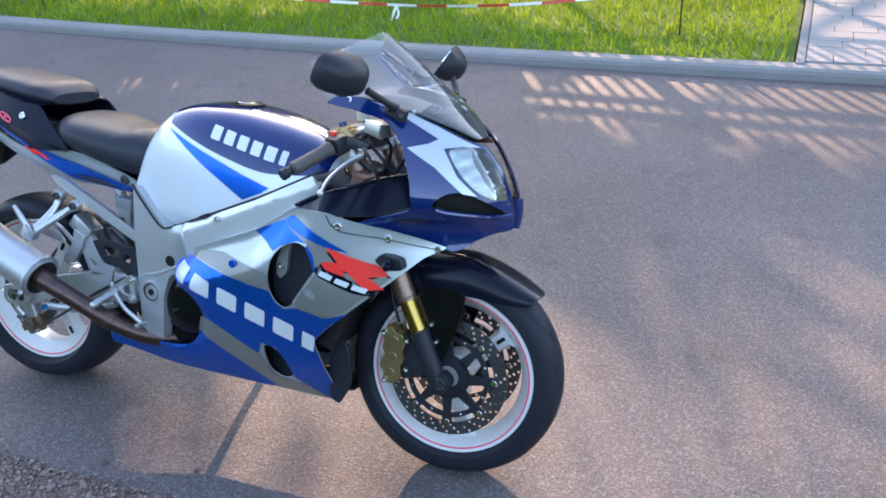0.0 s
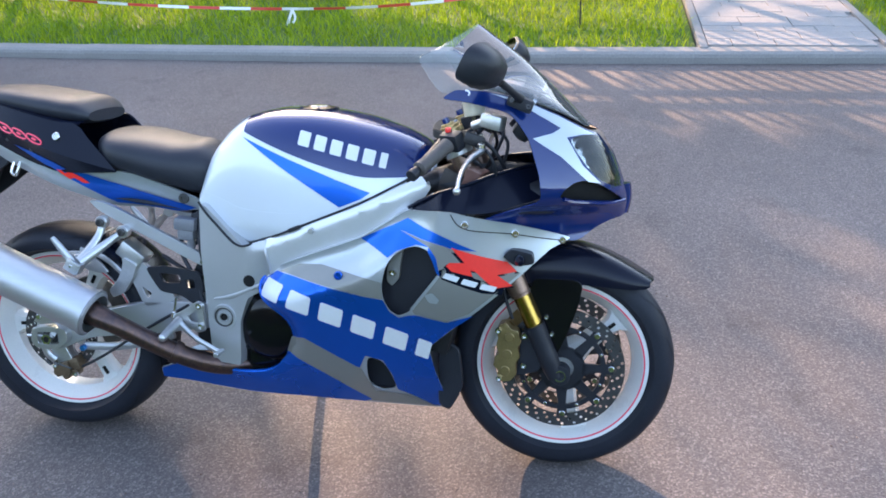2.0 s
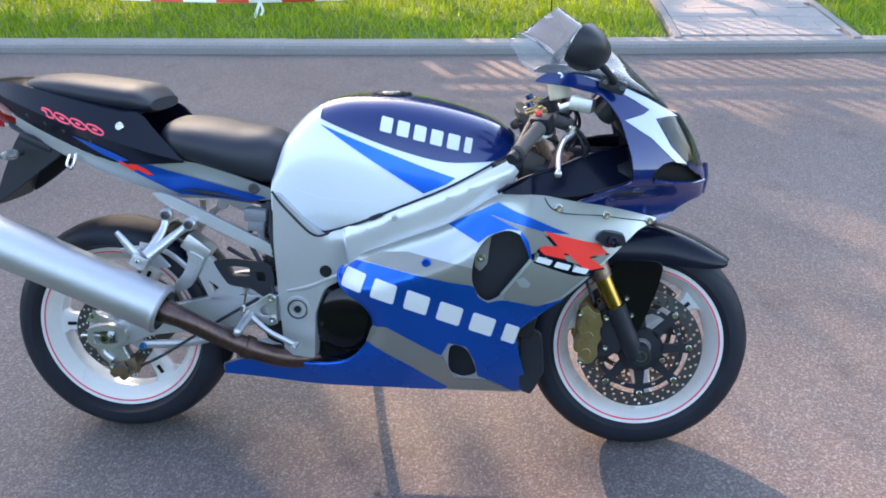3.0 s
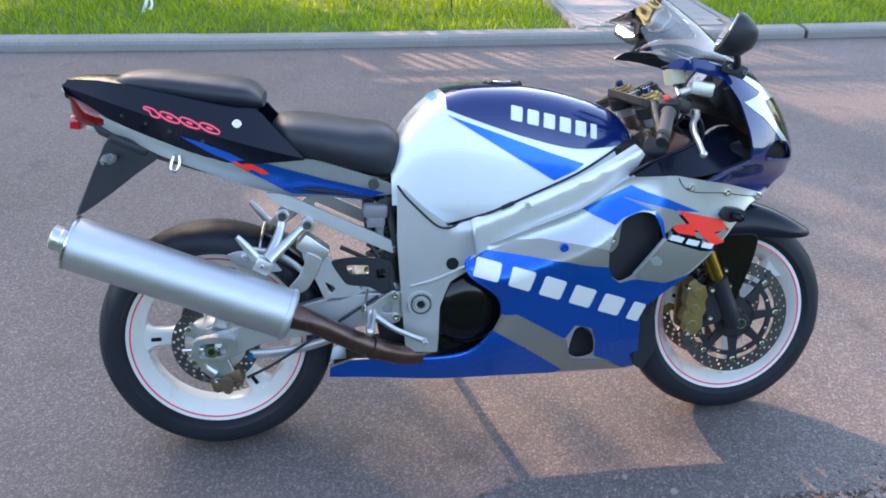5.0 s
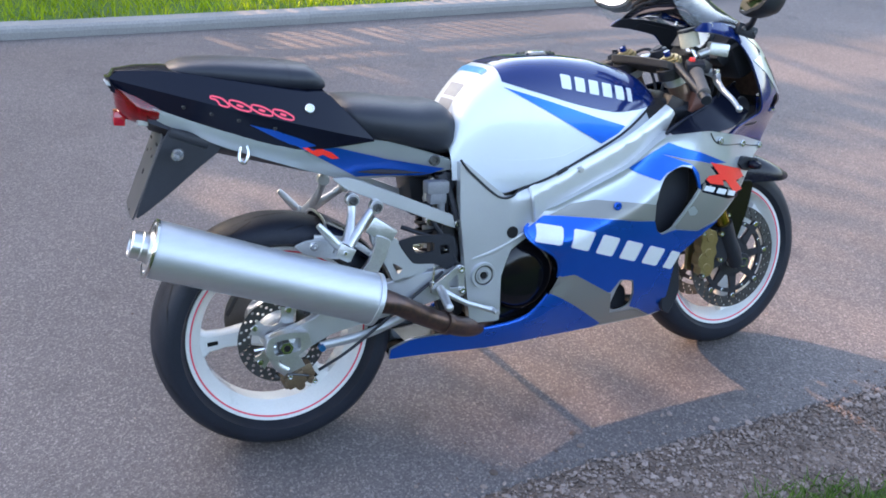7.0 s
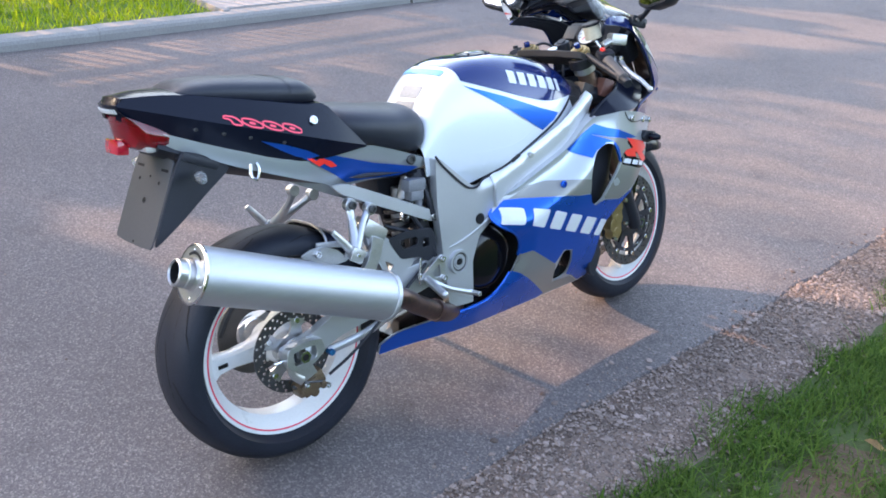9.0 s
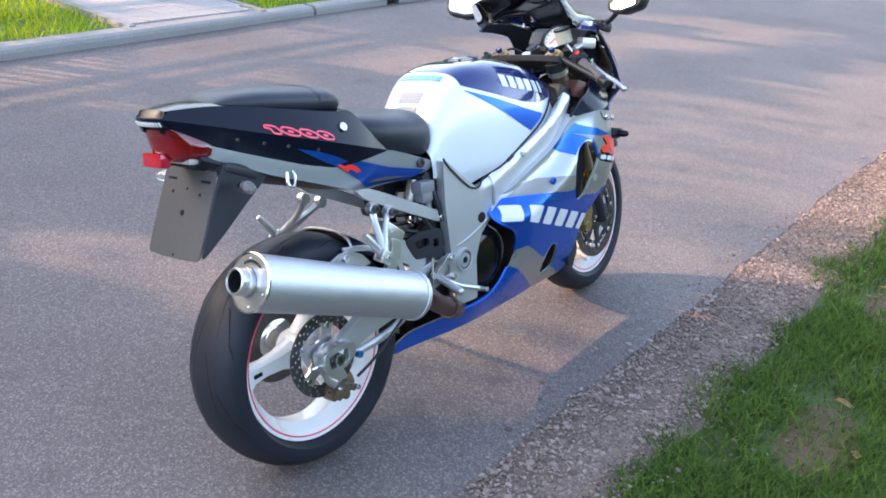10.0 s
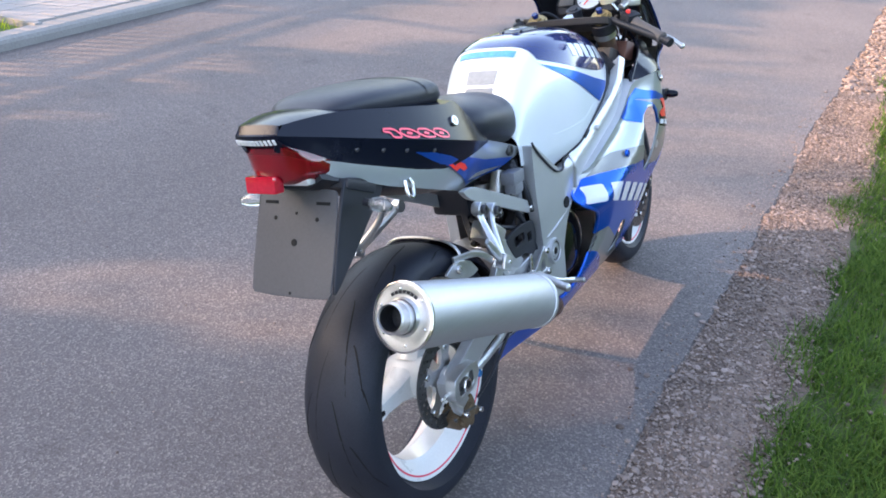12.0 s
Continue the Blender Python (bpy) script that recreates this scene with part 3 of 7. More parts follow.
for k in range(len(line) - 1):
    a, b = line[k], line[k + 1]
    tw = 0.5 * math.sin(k * 0.35)
    up = Vector((0, math.sin(tw), math.cos(tw))) * 0.011
    n = Vector((0, math.cos(tw), -math.sin(tw))) * 0.0006
    q = bmesh.new()
    vs = [q.verts.new(p) for p in (a - up + n, b - up + n, b + up + n, a + up + n, a - up - n, b - up - n, b + up - n, a + up - n)]
    for f in ((0, 1, 2, 3), (7, 6, 5, 4), (0, 4, 5, 1), (3, 2, 6, 7), (1, 5, 6, 2), (0, 3, 7, 4)):
        q.faces.new([vs[c] for c in f])
    part("tape_stripe", q, TAPERED if (k // 2) % 2 else TAPEWHITE, tape, flat=True)
knot = Vector((-0.92, 4.69, 0.205))
part("knot", joined(tube([knot, knot + Vector((-0.02, -0.01, -0.05)), knot + Vector((-0.05, -0.02, -0.12))], 0.012, 6, squash=0.3), tube([knot, knot + Vector((0.02, -0.01, -0.06)), knot + Vector((0.0, -0.02, -0.10))], 0.010, 6, squash=0.3)), TAPEWHITE, tape)

# worn bare spots in the verge
for cx, cy, a_, b_ in ((1.05, -1.02, 0.30, 0.13), (2.15, -0.95, 0.22, 0.10), (0.62, -1.30, 0.16, 0.12), (3.1, -1.1, 0.3, 0.12)):
    q = bmesh.new()
    rings_ = []
    for k in (0.0, 0.35, 0.7, 1.0):
        ring_ = []
        for i in range(28):
            t = 2 * math.pi * i / 28
            r = k * (1 + 0.30 * noise.noise((cx * 9 + math.cos(t) * 1.7, cy * 7 + math.sin(t) * 1.7, 2.2)))
            x, y = cx + a_ * r * math.cos(t), cy + b_ * r * math.sin(t)
            ring_.append((x, y, -0.014 + verge_rise(x, y) + 0.008 * noise.noise((x * 2.1, y * 2.1, 3)) + 0.006 * (1 - k) + 0.002 - 0.008 * (k > 0.9)))
        rings_.append([q.verts.new(p) for p in ring_] if k else [q.verts.new(ring_[0])])
    for i in range(28):
        q.faces.new((rings_[0][0], rings_[1][i], rings_[1][(i + 1) % 28]))
        for A, B in zip(rings_[1:], rings_[2:]):
            q.faces.new((A[i], B[i], B[(i + 1) % 28], A[(i + 1) % 28]))
    tagged(part("bare_soil", q, SOIL, None), "bare trodden brown soil in the grass", "ground", kind="structure")

# fallen leaves on the verge
for lx, ly, la in ((1.28, -1.02, 20), (1.02, -1.12, 100), (0.55, -1.4, 60), (2.3, -0.9, 200)):
    q = bmesh.new()
    pts = [(0, -0.03), (0.012, -0.012), (0.016, 0.004), (0.010, 0.022), (0, 0.034), (-0.011, 0.020), (-0.017, 0.002), (-0.012, -0.014)]
    vs = [q.verts.new((x, y, 0.006 + 0.25 * abs(x) + 0.004 * math.sin(y * 90))) for x, y in pts]
    c = q.verts.new((0, 0, 0.004))
    for A, B in zip(vs, vs[1:] + vs[:1]):
        q.faces.new((c, A, B))
    bmesh.ops.solidify(q, geom=q.faces[:], thickness=0.0008)
    o = tagged(part("fallen_leaf", q, LEAFDRY, None), "curled dry brown leaf lying in the grass", "leaf", "fallen leaves")
    o.matrix_basis = pose(lx, ly, -0.028 + verge_rise(lx, ly) + 0.03, 8, -6, la)

# ---- unseen trees beyond the lawn, added between the sun and the road to shade it ----
# ground ellipses meant to be sunlit; crown leaves that would shade them are dropped
LIT = [(2.05, 3.50, 1.95, 1.15, 0), (4.3, 2.4, 2.0, 0.9, -12), (5.8, 0.2, 2.2, 0.65, 0), (6.6, 1.6, 2.4, 0.55, -20), (1.42, 0.05, 1.18, 1.10, -10, 0.030), (3.1, 0.50, 2.3, 1.30, -8, 0.042), (3.9, -0.4, 1.6, 0.9, 0, 0.03), (0.40, 0.95, 0.40, 1.10, 25, 0.05), (7.2, 2.2, 1.6, 0.35, -50), (1.4, 5.4, 2.6, 1.6, 0), (-3.2, 5.4, 2.4, 1.2, 0, 0.04), (6.8, -1.0, 3.2, 1.1, 0), (-2.0, 3.0, 0.5, 0.3, 0), (5.6, 5.2, 1.6, 1.2, 0), (5.4, -0.55, 2.4, 0.75, 0)]


def sunlit(x, y):
    """Where crown leaves are left out to light the ground: a value over 1 lies in the shade. Some gaps keep a veil of
    leaves to dim them.
    """
    best, veil = 9.0, 0.0
    for cx, cy, a, b, turn, *thin in LIT:
        c, s = math.cos(radians(turn)), math.sin(radians(turn))
        u, v = (x - cx) * c + (y - cy) * s, -(x - cx) * s + (y - cy) * c
        d = math.sqrt((u / a) ** 2 + (v / b) ** 2)
        if d < best:
            best, veil = d, thin[0] if thin else 0.0
    return best, veil


def leaf_clump(p, i):
    """A tuft of four broad leaves."""
    c = np.array(p[:3])
    V, F = [], []
    for k in range(4):
        d = rng.normal(0, 1, 3)
        d /= np.linalg.norm(d)
        e = np.cross(d, rng.normal(0, 1, 3))
        e /= np.linalg.norm(e)
        o = c + rng.normal(0, 0.07, 3)
        w = rng.uniform(0.05, 0.10) * (p[3] if len(p) > 3 else 1.0)
        V += [o - d * w * 1.5, o + e * w, o + d * w * 1.5, o - e * w]
        F.append((k * 4, k * 4 + 1, k * 4 + 2, k * 4 + 3))
    return np.array(V), F


def tree(cx, cy, rx, ry, h0, h1, tries, label):
    t = tagged(new("tree"), label, "tree", "street trees")
    t.location = (0, 0, 0)
    part("trunk", tube([(cx, cy, 0), (cx + 0.1, cy, 1.6), (cx - 0.1, cy + 0.1, h0), (cx, cy, h1 - 0.8)], [0.22, 0.17, 0.13, 0.04], 12), WOOD, t)
    for k in range(7):
        a = 2 * math.pi * k / 7
        part("limb", tube([(cx, cy, h0 - 1.0 + 0.15 * k), (cx + rx * 0.4 * math.cos(a), cy + ry * 0.4 * math.sin(a), h0 + 0.3), (cx + rx * 0.8 * math.cos(a), cy + ry * 0.8 * math.sin(a), h0 + 0.9)], [0.07, 0.045, 0.015], 7), WOOD, t)
    pts = []
    for _ in range(tries):
        a, r = rng.uniform(0, 2 * math.pi), math.sqrt(rng.uniform(0, 1))
        x, y = cx + rx * r * math.cos(a), cy + ry * r * math.sin(a)
        z = h0 + (h1 - h0) * rng.uniform(0, 1) * math.sqrt(max(0.05, 1 - r * r))
        k = z / -SUN_WAY.z
        gap, veil = sunlit(x + SUN_WAY.x * k, y + SUN_WAY.y * k)
        if gap > 1.0 + 0.14 * rng.normal():
            pts.append((x, y, z, 1.0))
        # small leaves put back only to weaken the sun in this patch
        elif veil and rng.random() < 0.9:
            for _ in range(rng.poisson(veil * 9)):
                pts.append((x + rng.normal(0, 0.3), y + rng.normal(0, 0.3), z, 0.36))
    crown = scatter("crown", pts, leaf_clump, CANOPY, "", "")
    for key in ("kind",):
        crown[key] = "stuff"
    crown.parent = t


tree(-9.4, 13.0, 5.0, 4.4, 3.2, 8.8, 14500, "broad leafy green tree, unseen, added behind the lawn for its shade")
tree(-0.6, 14.5, 5.2, 4.4, 3.2, 7.6, 11500, "tall leafy green tree, unseen, added behind the lawn for its shade")
tree(-15.5, 12.5, 4.4, 4.2, 3.2, 8.4, 10000, "leafy green tree, unseen, added further along the lawn for its shade")

# picket fence behind the lawn
fence = tagged(new("fence"), "wooden garden fence with a picketed upper half", "fence", kind="structure")
FY = 6.9
for z in (0.96, 1.425, 1.525):
    part("rail", block((9.0, 0.02, 0.060), pose(-0.5, FY, z), 0.004), WOOD, fence)
pick = part("picket", block((0.036, 0.016, 0.72), Matrix(), 0.002, 1), WOOD, fence, flat=True)
pick.location = (-5, FY - 0.026, 1.28)
for i in range(1, 84):
    o = new("picket", pick.data)
    o.parent = fence
    o.location = (-5 + 0.108 * i, FY - 0.026, 1.28)
for x in (-4.7, -2.6, -0.48, 1.64, 3.7):
    part("post", block((0.085, 0.07, 1.68), pose(x, FY + 0.05, 0.84), 0.006), WOOD, fence)

# a clipped hedge on the near side, behind the walker: unseen, added to cut sky light
hedge = tagged(new("hedge"), "dark green clipped hedge, unseen, added beyond the near verge to cut sky light", "hedge", "hedges")
part("hedge_body", block((40, 1.2, 2.0), pose(4, -7.0, 1.0), 0.2), SOIL, hedge)
hp = [(rng.uniform(-14, 22), -6.35 + rng.normal(0, 0.10), rng.uniform(0.05, 2.12)) for _ in range(5000)]
leaves = scatter("leaves", hp, leaf_clump, CANOPY, "", "")
leaves.parent = hedge


# unseen woods, added at both ends and behind the lawn to block the low sky
def woods(x0, y0, x1, y1, h, label):
    w = tagged(new("woods"), label, "woods", "distant woods")
    a, b = Vector((x0, y0, 0)), Vector((x1, y1, 0))
    d = b - a
    side = Vector((-d.y, d.x, 0)).normalized()
    part("thicket", block((d.length, 2.4, h * 0.9), Matrix.Translation((a + b) / 2 + Vector((0, 0, h * 0.45))) @ pose(0, 0, 0, 0, 0, math.degrees(math.atan2(d.y, d.x))), 0.3), SOIL, w)
    spots = []
    for _ in range(int(d.length * 170)):
        t, k = rng.uniform(0, 1), rng.uniform(0, 1)
        top = h * (0.86 + 0.22 * noise.noise((t * d.length * 0.22, h, 1.0)))
        p = a + d * t + side * (1.35 * rng.choice([-1, 1]) * (1 - 0.25 * k) + rng.normal(0, 0.2))
        spots.append((p.x, p.y, top * k))
    lv = scatter("leaves", spots, leaf_bunch, CANOPY, "", "")
    lv.parent = w


def leaf_bunch(p, i):
    """A coarse tuft for far foliage."""
    v, f = leaf_clump(p, i)
    c = np.array(p[:3])
    return c + (v - c) * 3.0, f


woods(-26, -9, -26, 22, 4.0, "dark green woods, unseen, added at the street's end to block sky glow")
woods(-26, 21, 30, 21, 4.6, "dark green tree belt, unseen, added behind the lawn to block sky glow")
woods(44, -9, 44, 22, 4.0, "green woods, unseen, added at the far end to block sky glow")

# ---- the motorcycle: x forward, y to its left, z up, before it leans on its stand ----
bike = tagged(new("motorcycle"), "blue and silver sports motorcycle leaning on its side stand", "motorcycle")
bike.matrix_basis = pose(0, 0, 0, -13.0)
FRONT, REAR = Vector((1.410, 0.006, 0.295)), Vector((0.004, 0, 0.311))


# --- wheels ---
def tyre_profile(R, w, bead, hole):
    """Half round tread over short side walls."""
    out = [(bead + 0.002, -hole / 2 + 0.006), (bead + 0.009, -hole / 2 - 0.0005)]
    for i in range(21):
        a = math.pi * i / 20
        y = -math.cos(a) * w / 2
        out.append((bead + 0.020 + (R - bead - 0.020) * math.sin(a) ** 0.66, y if 0 < i < 20 else y * 0.985))
    return out + [(bead + 0.009, hole / 2 + 0.0005), (bead + 0.002, hole / 2 - 0.006)]


def wheel(at, R, w, bead, hole, name, label, spokes_at):
    hub = new(name)
    hub.parent = bike
    hub.location = at
    tagged(hub, label)
    prof = tyre_profile(R, w, bead, hole)
    part("tyre", revolve(prof, 96), RUBBER, hub, "black road tyre with curved tread grooves")
    h = hole / 2
    rim = revolve([(bead + 0.006, -h - 0.002), (bead + 0.008, -h + 0.004), (bead - 0.004, -h + 0.010), (bead - 0.010, -h + 0.022), (bead - 0.026, -h + 0.035), (bead - 0.030, 0), (bead - 0.026, h - 0.035), (bead - 0.010, h - 0.022),
                   (bead - 0.004, h - 0.010), (bead + 0.008, h - 0.004), (bead + 0.006, h + 0.002), (bead - 0.008, h), (bead - 0.016, h - 0.018), (bead - 0.034, h - 0.036), (bead - 0.036, 0), (bead - 0.034, -h + 0.036), (bead - 0.016, -h + 0.018), (bead - 0.008, -h)], 96, closed=True)
    rim_ob = part("rim", rim, WHITE, hub, "white painted three-spoke rim")
    for side in (-1, 1):
        part("pinstripe", revolve([(bead - 0.0066, side * (h + 0.0013)), (bead - 0.0028, side * (h + 0.0017)), (bead - 0.0028, side * (h + 0.0002)), (bead - 0.0066, side * (h - 0.0002))], 96, closed=True), RED, rim_ob, "thin red rim stripe")
    for k in range(3):
        a = radians(spokes_at + 120 * k)
        sec = []
        for r, hw, ht in ((0.035, 0.040, 0.030), (0.075, 0.026, 0.024), (0.13, 0.022, 0.020), (0.17, 0.026, 0.022), (bead - 0.030, 0.044, 0.028)):
            sec.append([(r * math.cos(a) - math.sin(a) * u * hw, v * ht, r * math.sin(a) + math.cos(a) * u * hw) for u, v in ((-1, -0.5), (-0.7, -1), (0.7, -1), (1, -0.5), (1, 0.5), (0.7, 1), (-0.7, 1), (-1, 0.5))])
        part("spoke", loft(sec), WHITE, rim_ob)
        for side in (-1, 1):
            m = pose(0, 0, 0, 0, -math.degrees(a), 0) @ pose(0.160, side * 0.0235, 0)
            part("spoke_slot", block((0.026, 0.004, 0.010), m, 0.0019, 2), GROOVE, rim_ob, "dark slot in the spoke")
    part("hub", revolve([(0.0, -0.05), (0.04, -0.05), (0.048, -0.035), (0.048, 0.035), (0.04, 0.05), (0.0, 0.05)], 40), WHITE, rim_ob)
    va = radians(spokes_at + 55)
    d = Vector((math.cos(va), 0, math.sin(va)))
    part("valve", rod(d * (bead - 0.034) + Vector((0, -0.012, 0)), d * (bead - 0.072) + Vector((0, -0.03, 0)), 0.004, 8), BLACKPL, rim_ob)
    return hub


def tread(hub, R, w, bead, rows, per):
    """Curved rain grooves as thin dark channels that follow the tread."""
    prof = tyre_profile(R, w, bead, w)
    ys, rs = [p[1] for p in prof[2:-2]], [p[0] for p in prof[2:-2]]
    grooves = []
    for k in range(per):
        for side in (-1, 1):
            for s, (y0, y1, sweep, da) in enumerate(rows):
                a0 = 2 * math.pi * (k + 0.5 * (side > 0) + da) / per
                line = []
                for i in range(9):
                    t = i / 8
                    y = side * (y0 + (y1 - y0) * t) * w / 2
                    r = float(np.interp(y, ys, rs)) + 0.0004
                    a = a0 + sweep * t ** 1.5
                    wd = 0.0029 * math.sin(math.pi * min(max(t, 0.06), 0.94)) ** 0.5
                    line.append((r, y, a, wd))
                for (r1, y1_, a1, w1), (r2, y2_, a2, w2) in zip(line, line[1:]):
                    grooves.append([(r1 * math.cos(a1 - w1 / R), y1_ - w1 * 0.5, r1 * math.sin(a1 - w1 / R)), (r1 * math.cos(a1 + w1 / R), y1_ + w1 * 0.5, r1 * math.sin(a1 + w1 / R)),
                                    (r2 * math.cos(a2 + w2 / R), y2_ + w2 * 0.5, r2 * math.sin(a2 + w2 / R)), (r2 * math.cos(a2 - w2 / R), y2_ - w2 * 0.5, r2 * math.sin(a2 - w2 / R))])
    q = bmesh.new()
    for g in grooves:
        q.faces.new([q.verts.new(p) for p in g])
    bmesh.ops.remove_doubles(q, verts=q.verts, dist=1e-5)
    part("tread", q, GROOVE, hub.children[0], "dark curved rain grooves", kind="stuff")


def disc(hub, y, r_out, r_in, carrier_r, carrier_in, arms, wide_, carrier_mat, holes_per, rim_r=0):
    """A drilled brake disc on its spider."""
    t = 0.0025
    n = 72
    ring_ = lambda cx, cz, r, m: [(cx + r * math.cos(2 * math.pi * i / m), cz + r * math.sin(2 * math.pi * i / m)) for i in range(m)]
    holes = [ring_(0, 0, r_in, n)]
    for k in range(holes_per):
        for j, fr in enumerate((0.18, 0.5, 0.82)):
            a = 2 * math.pi * (k + j * 0.33) / holes_per
            r = r_in + (r_out - r_in) * fr
            holes.append(ring_(r * math.cos(a), r * math.sin(a), 0.0042, 8))
    d = part("brake_disc", plate(ring_(0, 0, r_out, n), y - t, y + t, 0, 0, holes=holes), DISC, hub, "drilled steel brake disc")
    part("carrier_ring", revolve([(carrier_in, y - 0.004), (carrier_r, y - 0.004), (carrier_r, y + 0.004), (carrier_in, y + 0.004)], 48, closed=True), carrier_mat, d)
    if rim_r:
        part("carrier_rim", revolve([(rim_r - 0.006, y - 0.0045), (rim_r + 0.006, y - 0.0045), (rim_r + 0.006, y + 0.0045), (rim_r - 0.006, y + 0.0045)], 64, closed=True), carrier_mat, d)
    for k in range(arms):
        a = 2 * math.pi * k / arms
        ca, sa = math.cos(a), math.sin(a)
        sec = [[(r * ca - sa * u * hw + sh * -sa, y + v * 0.004, r * sa + ca * u * hw + sh * ca) for u, v in ((-1, -1), (1, -1), (1, 1), (-1, 1))] for r, hw, sh in ((carrier_r - 0.008, wide_ * 1.25, 0), (carrier_r + (r_in - carrier_r) * 0.5, wide_ * 0.85, 0.003), (r_in + 0.004, wide_ * 1.2, 0.004))]
        part("carrier_arm", loft(sec), carrier_mat, d)
        if rim_r:
            b = a + math.pi / arms
            part("rivet", rod((rim_r * math.cos(b), y - 0.006, rim_r * math.sin(b)), (rim_r * math.cos(b), y + 0.006, rim_r * math.sin(b)), 0.0045, 10), STEEL, d)
        part("disc_button", rod(((r_in - 0.001) * ca - sa * 0.004, y - 0.006, (r_in - 0.001) * sa + ca * 0.004), ((r_in - 0.001) * ca - sa * 0.004, y + 0.006, (r_in - 0.001) * sa + ca * 0.004), 0.0085, 12), STEEL, d)
    return d


fw = wheel(FRONT, 0.291, 0.118, 0.216, 0.092, "front_wheel", "front wheel with white rim, black tyre and twin discs", 40)
fw.rotation_euler = (radians(-1.6), 0, radians(2.6))
tread(fw, 0.291, 0.118, 0.216, [(0.25, 0.85, 0.35, 0.0), (0.05, 0.6, -0.3, 0.4)], 14)
for y in (-0.072, 0.072):
    disc(fw, y, 0.160, 0.126, 0.060, 0.030, 8, 0.012, BLACKPL, 30, 0.106)
rw = wheel(REAR, 0.302, 0.180, 0.222, 0.122, "rear_wheel", "wide rear wheel with white rim and black tyre", 62)
tread(rw, 0.302, 0.180, 0.222, [(0.10, 0.44, 0.66, 0.0), (0.46, 0.82, 0.34, 0.45), (0.76, 0.92, 0.16, 0.85)], 9)
disc(rw, -0.088, 0.110, 0.078, 0.044, 0.022, 5, 0.017, SATIN, 24)
part("sprocket", revolve([(0.06, 0.088), (0.112, 0.088), (0.112, 0.094), (0.06, 0.094)], 48, closed=True), DISC, rw)

# --- body surfaces ---
wide = smooth_table([0.10, 0.16, 0.20, 0.24, 0.30, 0.40, 0.50, 0.57, 0.72, 0.80, 0.90, 1.00, 1.10], [0.030, 0.080, 0.108, 0.133, 0.166, 0.208, 0.240, 0.25, 0.248, 0.246, 0.225, 0.195, 0.155])
nose_draw = smooth_table([0.55, 0.64, 0.69, 0.74, 0.785, 0.85, 0.906, 0.94, 0.975, 1.02], [1.62, 1.59, 1.562, 1.566, 1.560, 1.537, 1.507, 1.48, 1.45, 1.40])
nose_x = smooth_table([0.55, 0.64, 0.69, 0.74, 0.785, 0.85, 0.906, 0.94, 0.975, 1.02], [1.62, 1.585, 1.556, 1.558, 1.547, 1.520, 1.484, 1.455, 1.418, 1.375])
nose_n = smooth_table([0.55, 0.66, 0.78, 0.95], [2.0, 1.75, 2.0, 2.0])


def fairing(x, z):
    k = min(max((x - 1.15) / (nose_x(z) - 1.15), 0), 1)
    n = nose_n(z)
    a, b = min(max((x - 1.18) / 0.22, 0), 1), min(max((0.795 - z) / 0.10, 0), 1)
    tuck = 1 - 0.18 * a * a * (3 - 2 * a) * b * b * (3 - 2 * b)
    c = min(max((0.62 - x) / 0.33, 0), 1) * min(max((0.30 - z) / 0.05, 0), 1)
    tuck *= 1 - 0.48 * c * c * (3 - 2 * c)
    return tuck * wide(z) * max(1 - k**n, 0.0) ** (1 / n) - inset(x, z)


top_edge = smooth_table([0.60, 0.69, 0.80, 0.924, 1.016, 1.12], [0.560, 0.584, 0.622, 0.668, 0.727, 0.742])
REAR_LIP = [tuple(p) for p in spline([(0.690, 0.584), (0.645, 0.545), (0.655, 0.500), (0.716, 0.445), (0.732, 0.385), (0.700, 0.316), (0.635, 0.264), (0.480, 0.248)], 4)]


def inset(x, z):
    """How far the panel draws in: towards the frame along its upper edge, and rolled over at its rear lip."""
    if x > 1.12 or z < 0.24:
        return 0.0
    k = min(max(1 - (top_edge(x) - z) / 0.12, 0), 1)
    fade = min(max((1.12 - x) / 0.12, 0), 1)
    d = k * k * (3 - 2 * k) * fade * max(0.0, wide(z) - spar(x, z) - 0.016)
    if x < 0.78:
        p, near = Vector((x, z)), 9.0
        for a, b in zip(REAR_LIP, REAR_LIP[1:]):
            a, b = Vector(a), Vector(b)
            t = min(max((p - a).dot(b - a) / (b - a).length_squared, 0), 1)
            near = min(near, (p - a.lerp(b, t)).length)
        d += 0.026 * max(0, 1 - near / 0.045) ** 2 * min(max((z - 0.24) / 0.12, 0), 1)
    return d


tank_w = smooth_table([0.40, 0.50, 0.60, 0.75, 0.90, 1.00, 1.10], [0.10, 0.118, 0.145, 0.172, 0.172, 0.155, 0.13])
tank_top = smooth_table([0.46, 0.49, 0.53, 0.58, 0.62, 0.70, 0.78, 0.88, 0.96, 1.02, 1.06, 1.085], [0.742, 0.826, 0.880, 0.922, 0.938, 0.947, 0.945, 0.930, 0.908, 0.885, 0.860, 0.832])
TANK_Z = 0.66
tank_p = smooth_table([0.46, 0.58, 0.75, 0.95, 1.09], [4.4, 4.2, 3.5, 2.9, 2.7])


def tank(x, z):
    u = (z - TANK_Z) / (tank_top(x) - TANK_Z)
    if u < 0:
        return tank_w(x) - 0.14 * min(TANK_Z - z, 0.012) - 0.6 * max(TANK_Z - 0.012 - z, 0)
    p = tank_p(x)
    return tank_w(x) * max(1 - min(u, 1) ** p, 0.0) ** (1 / p)


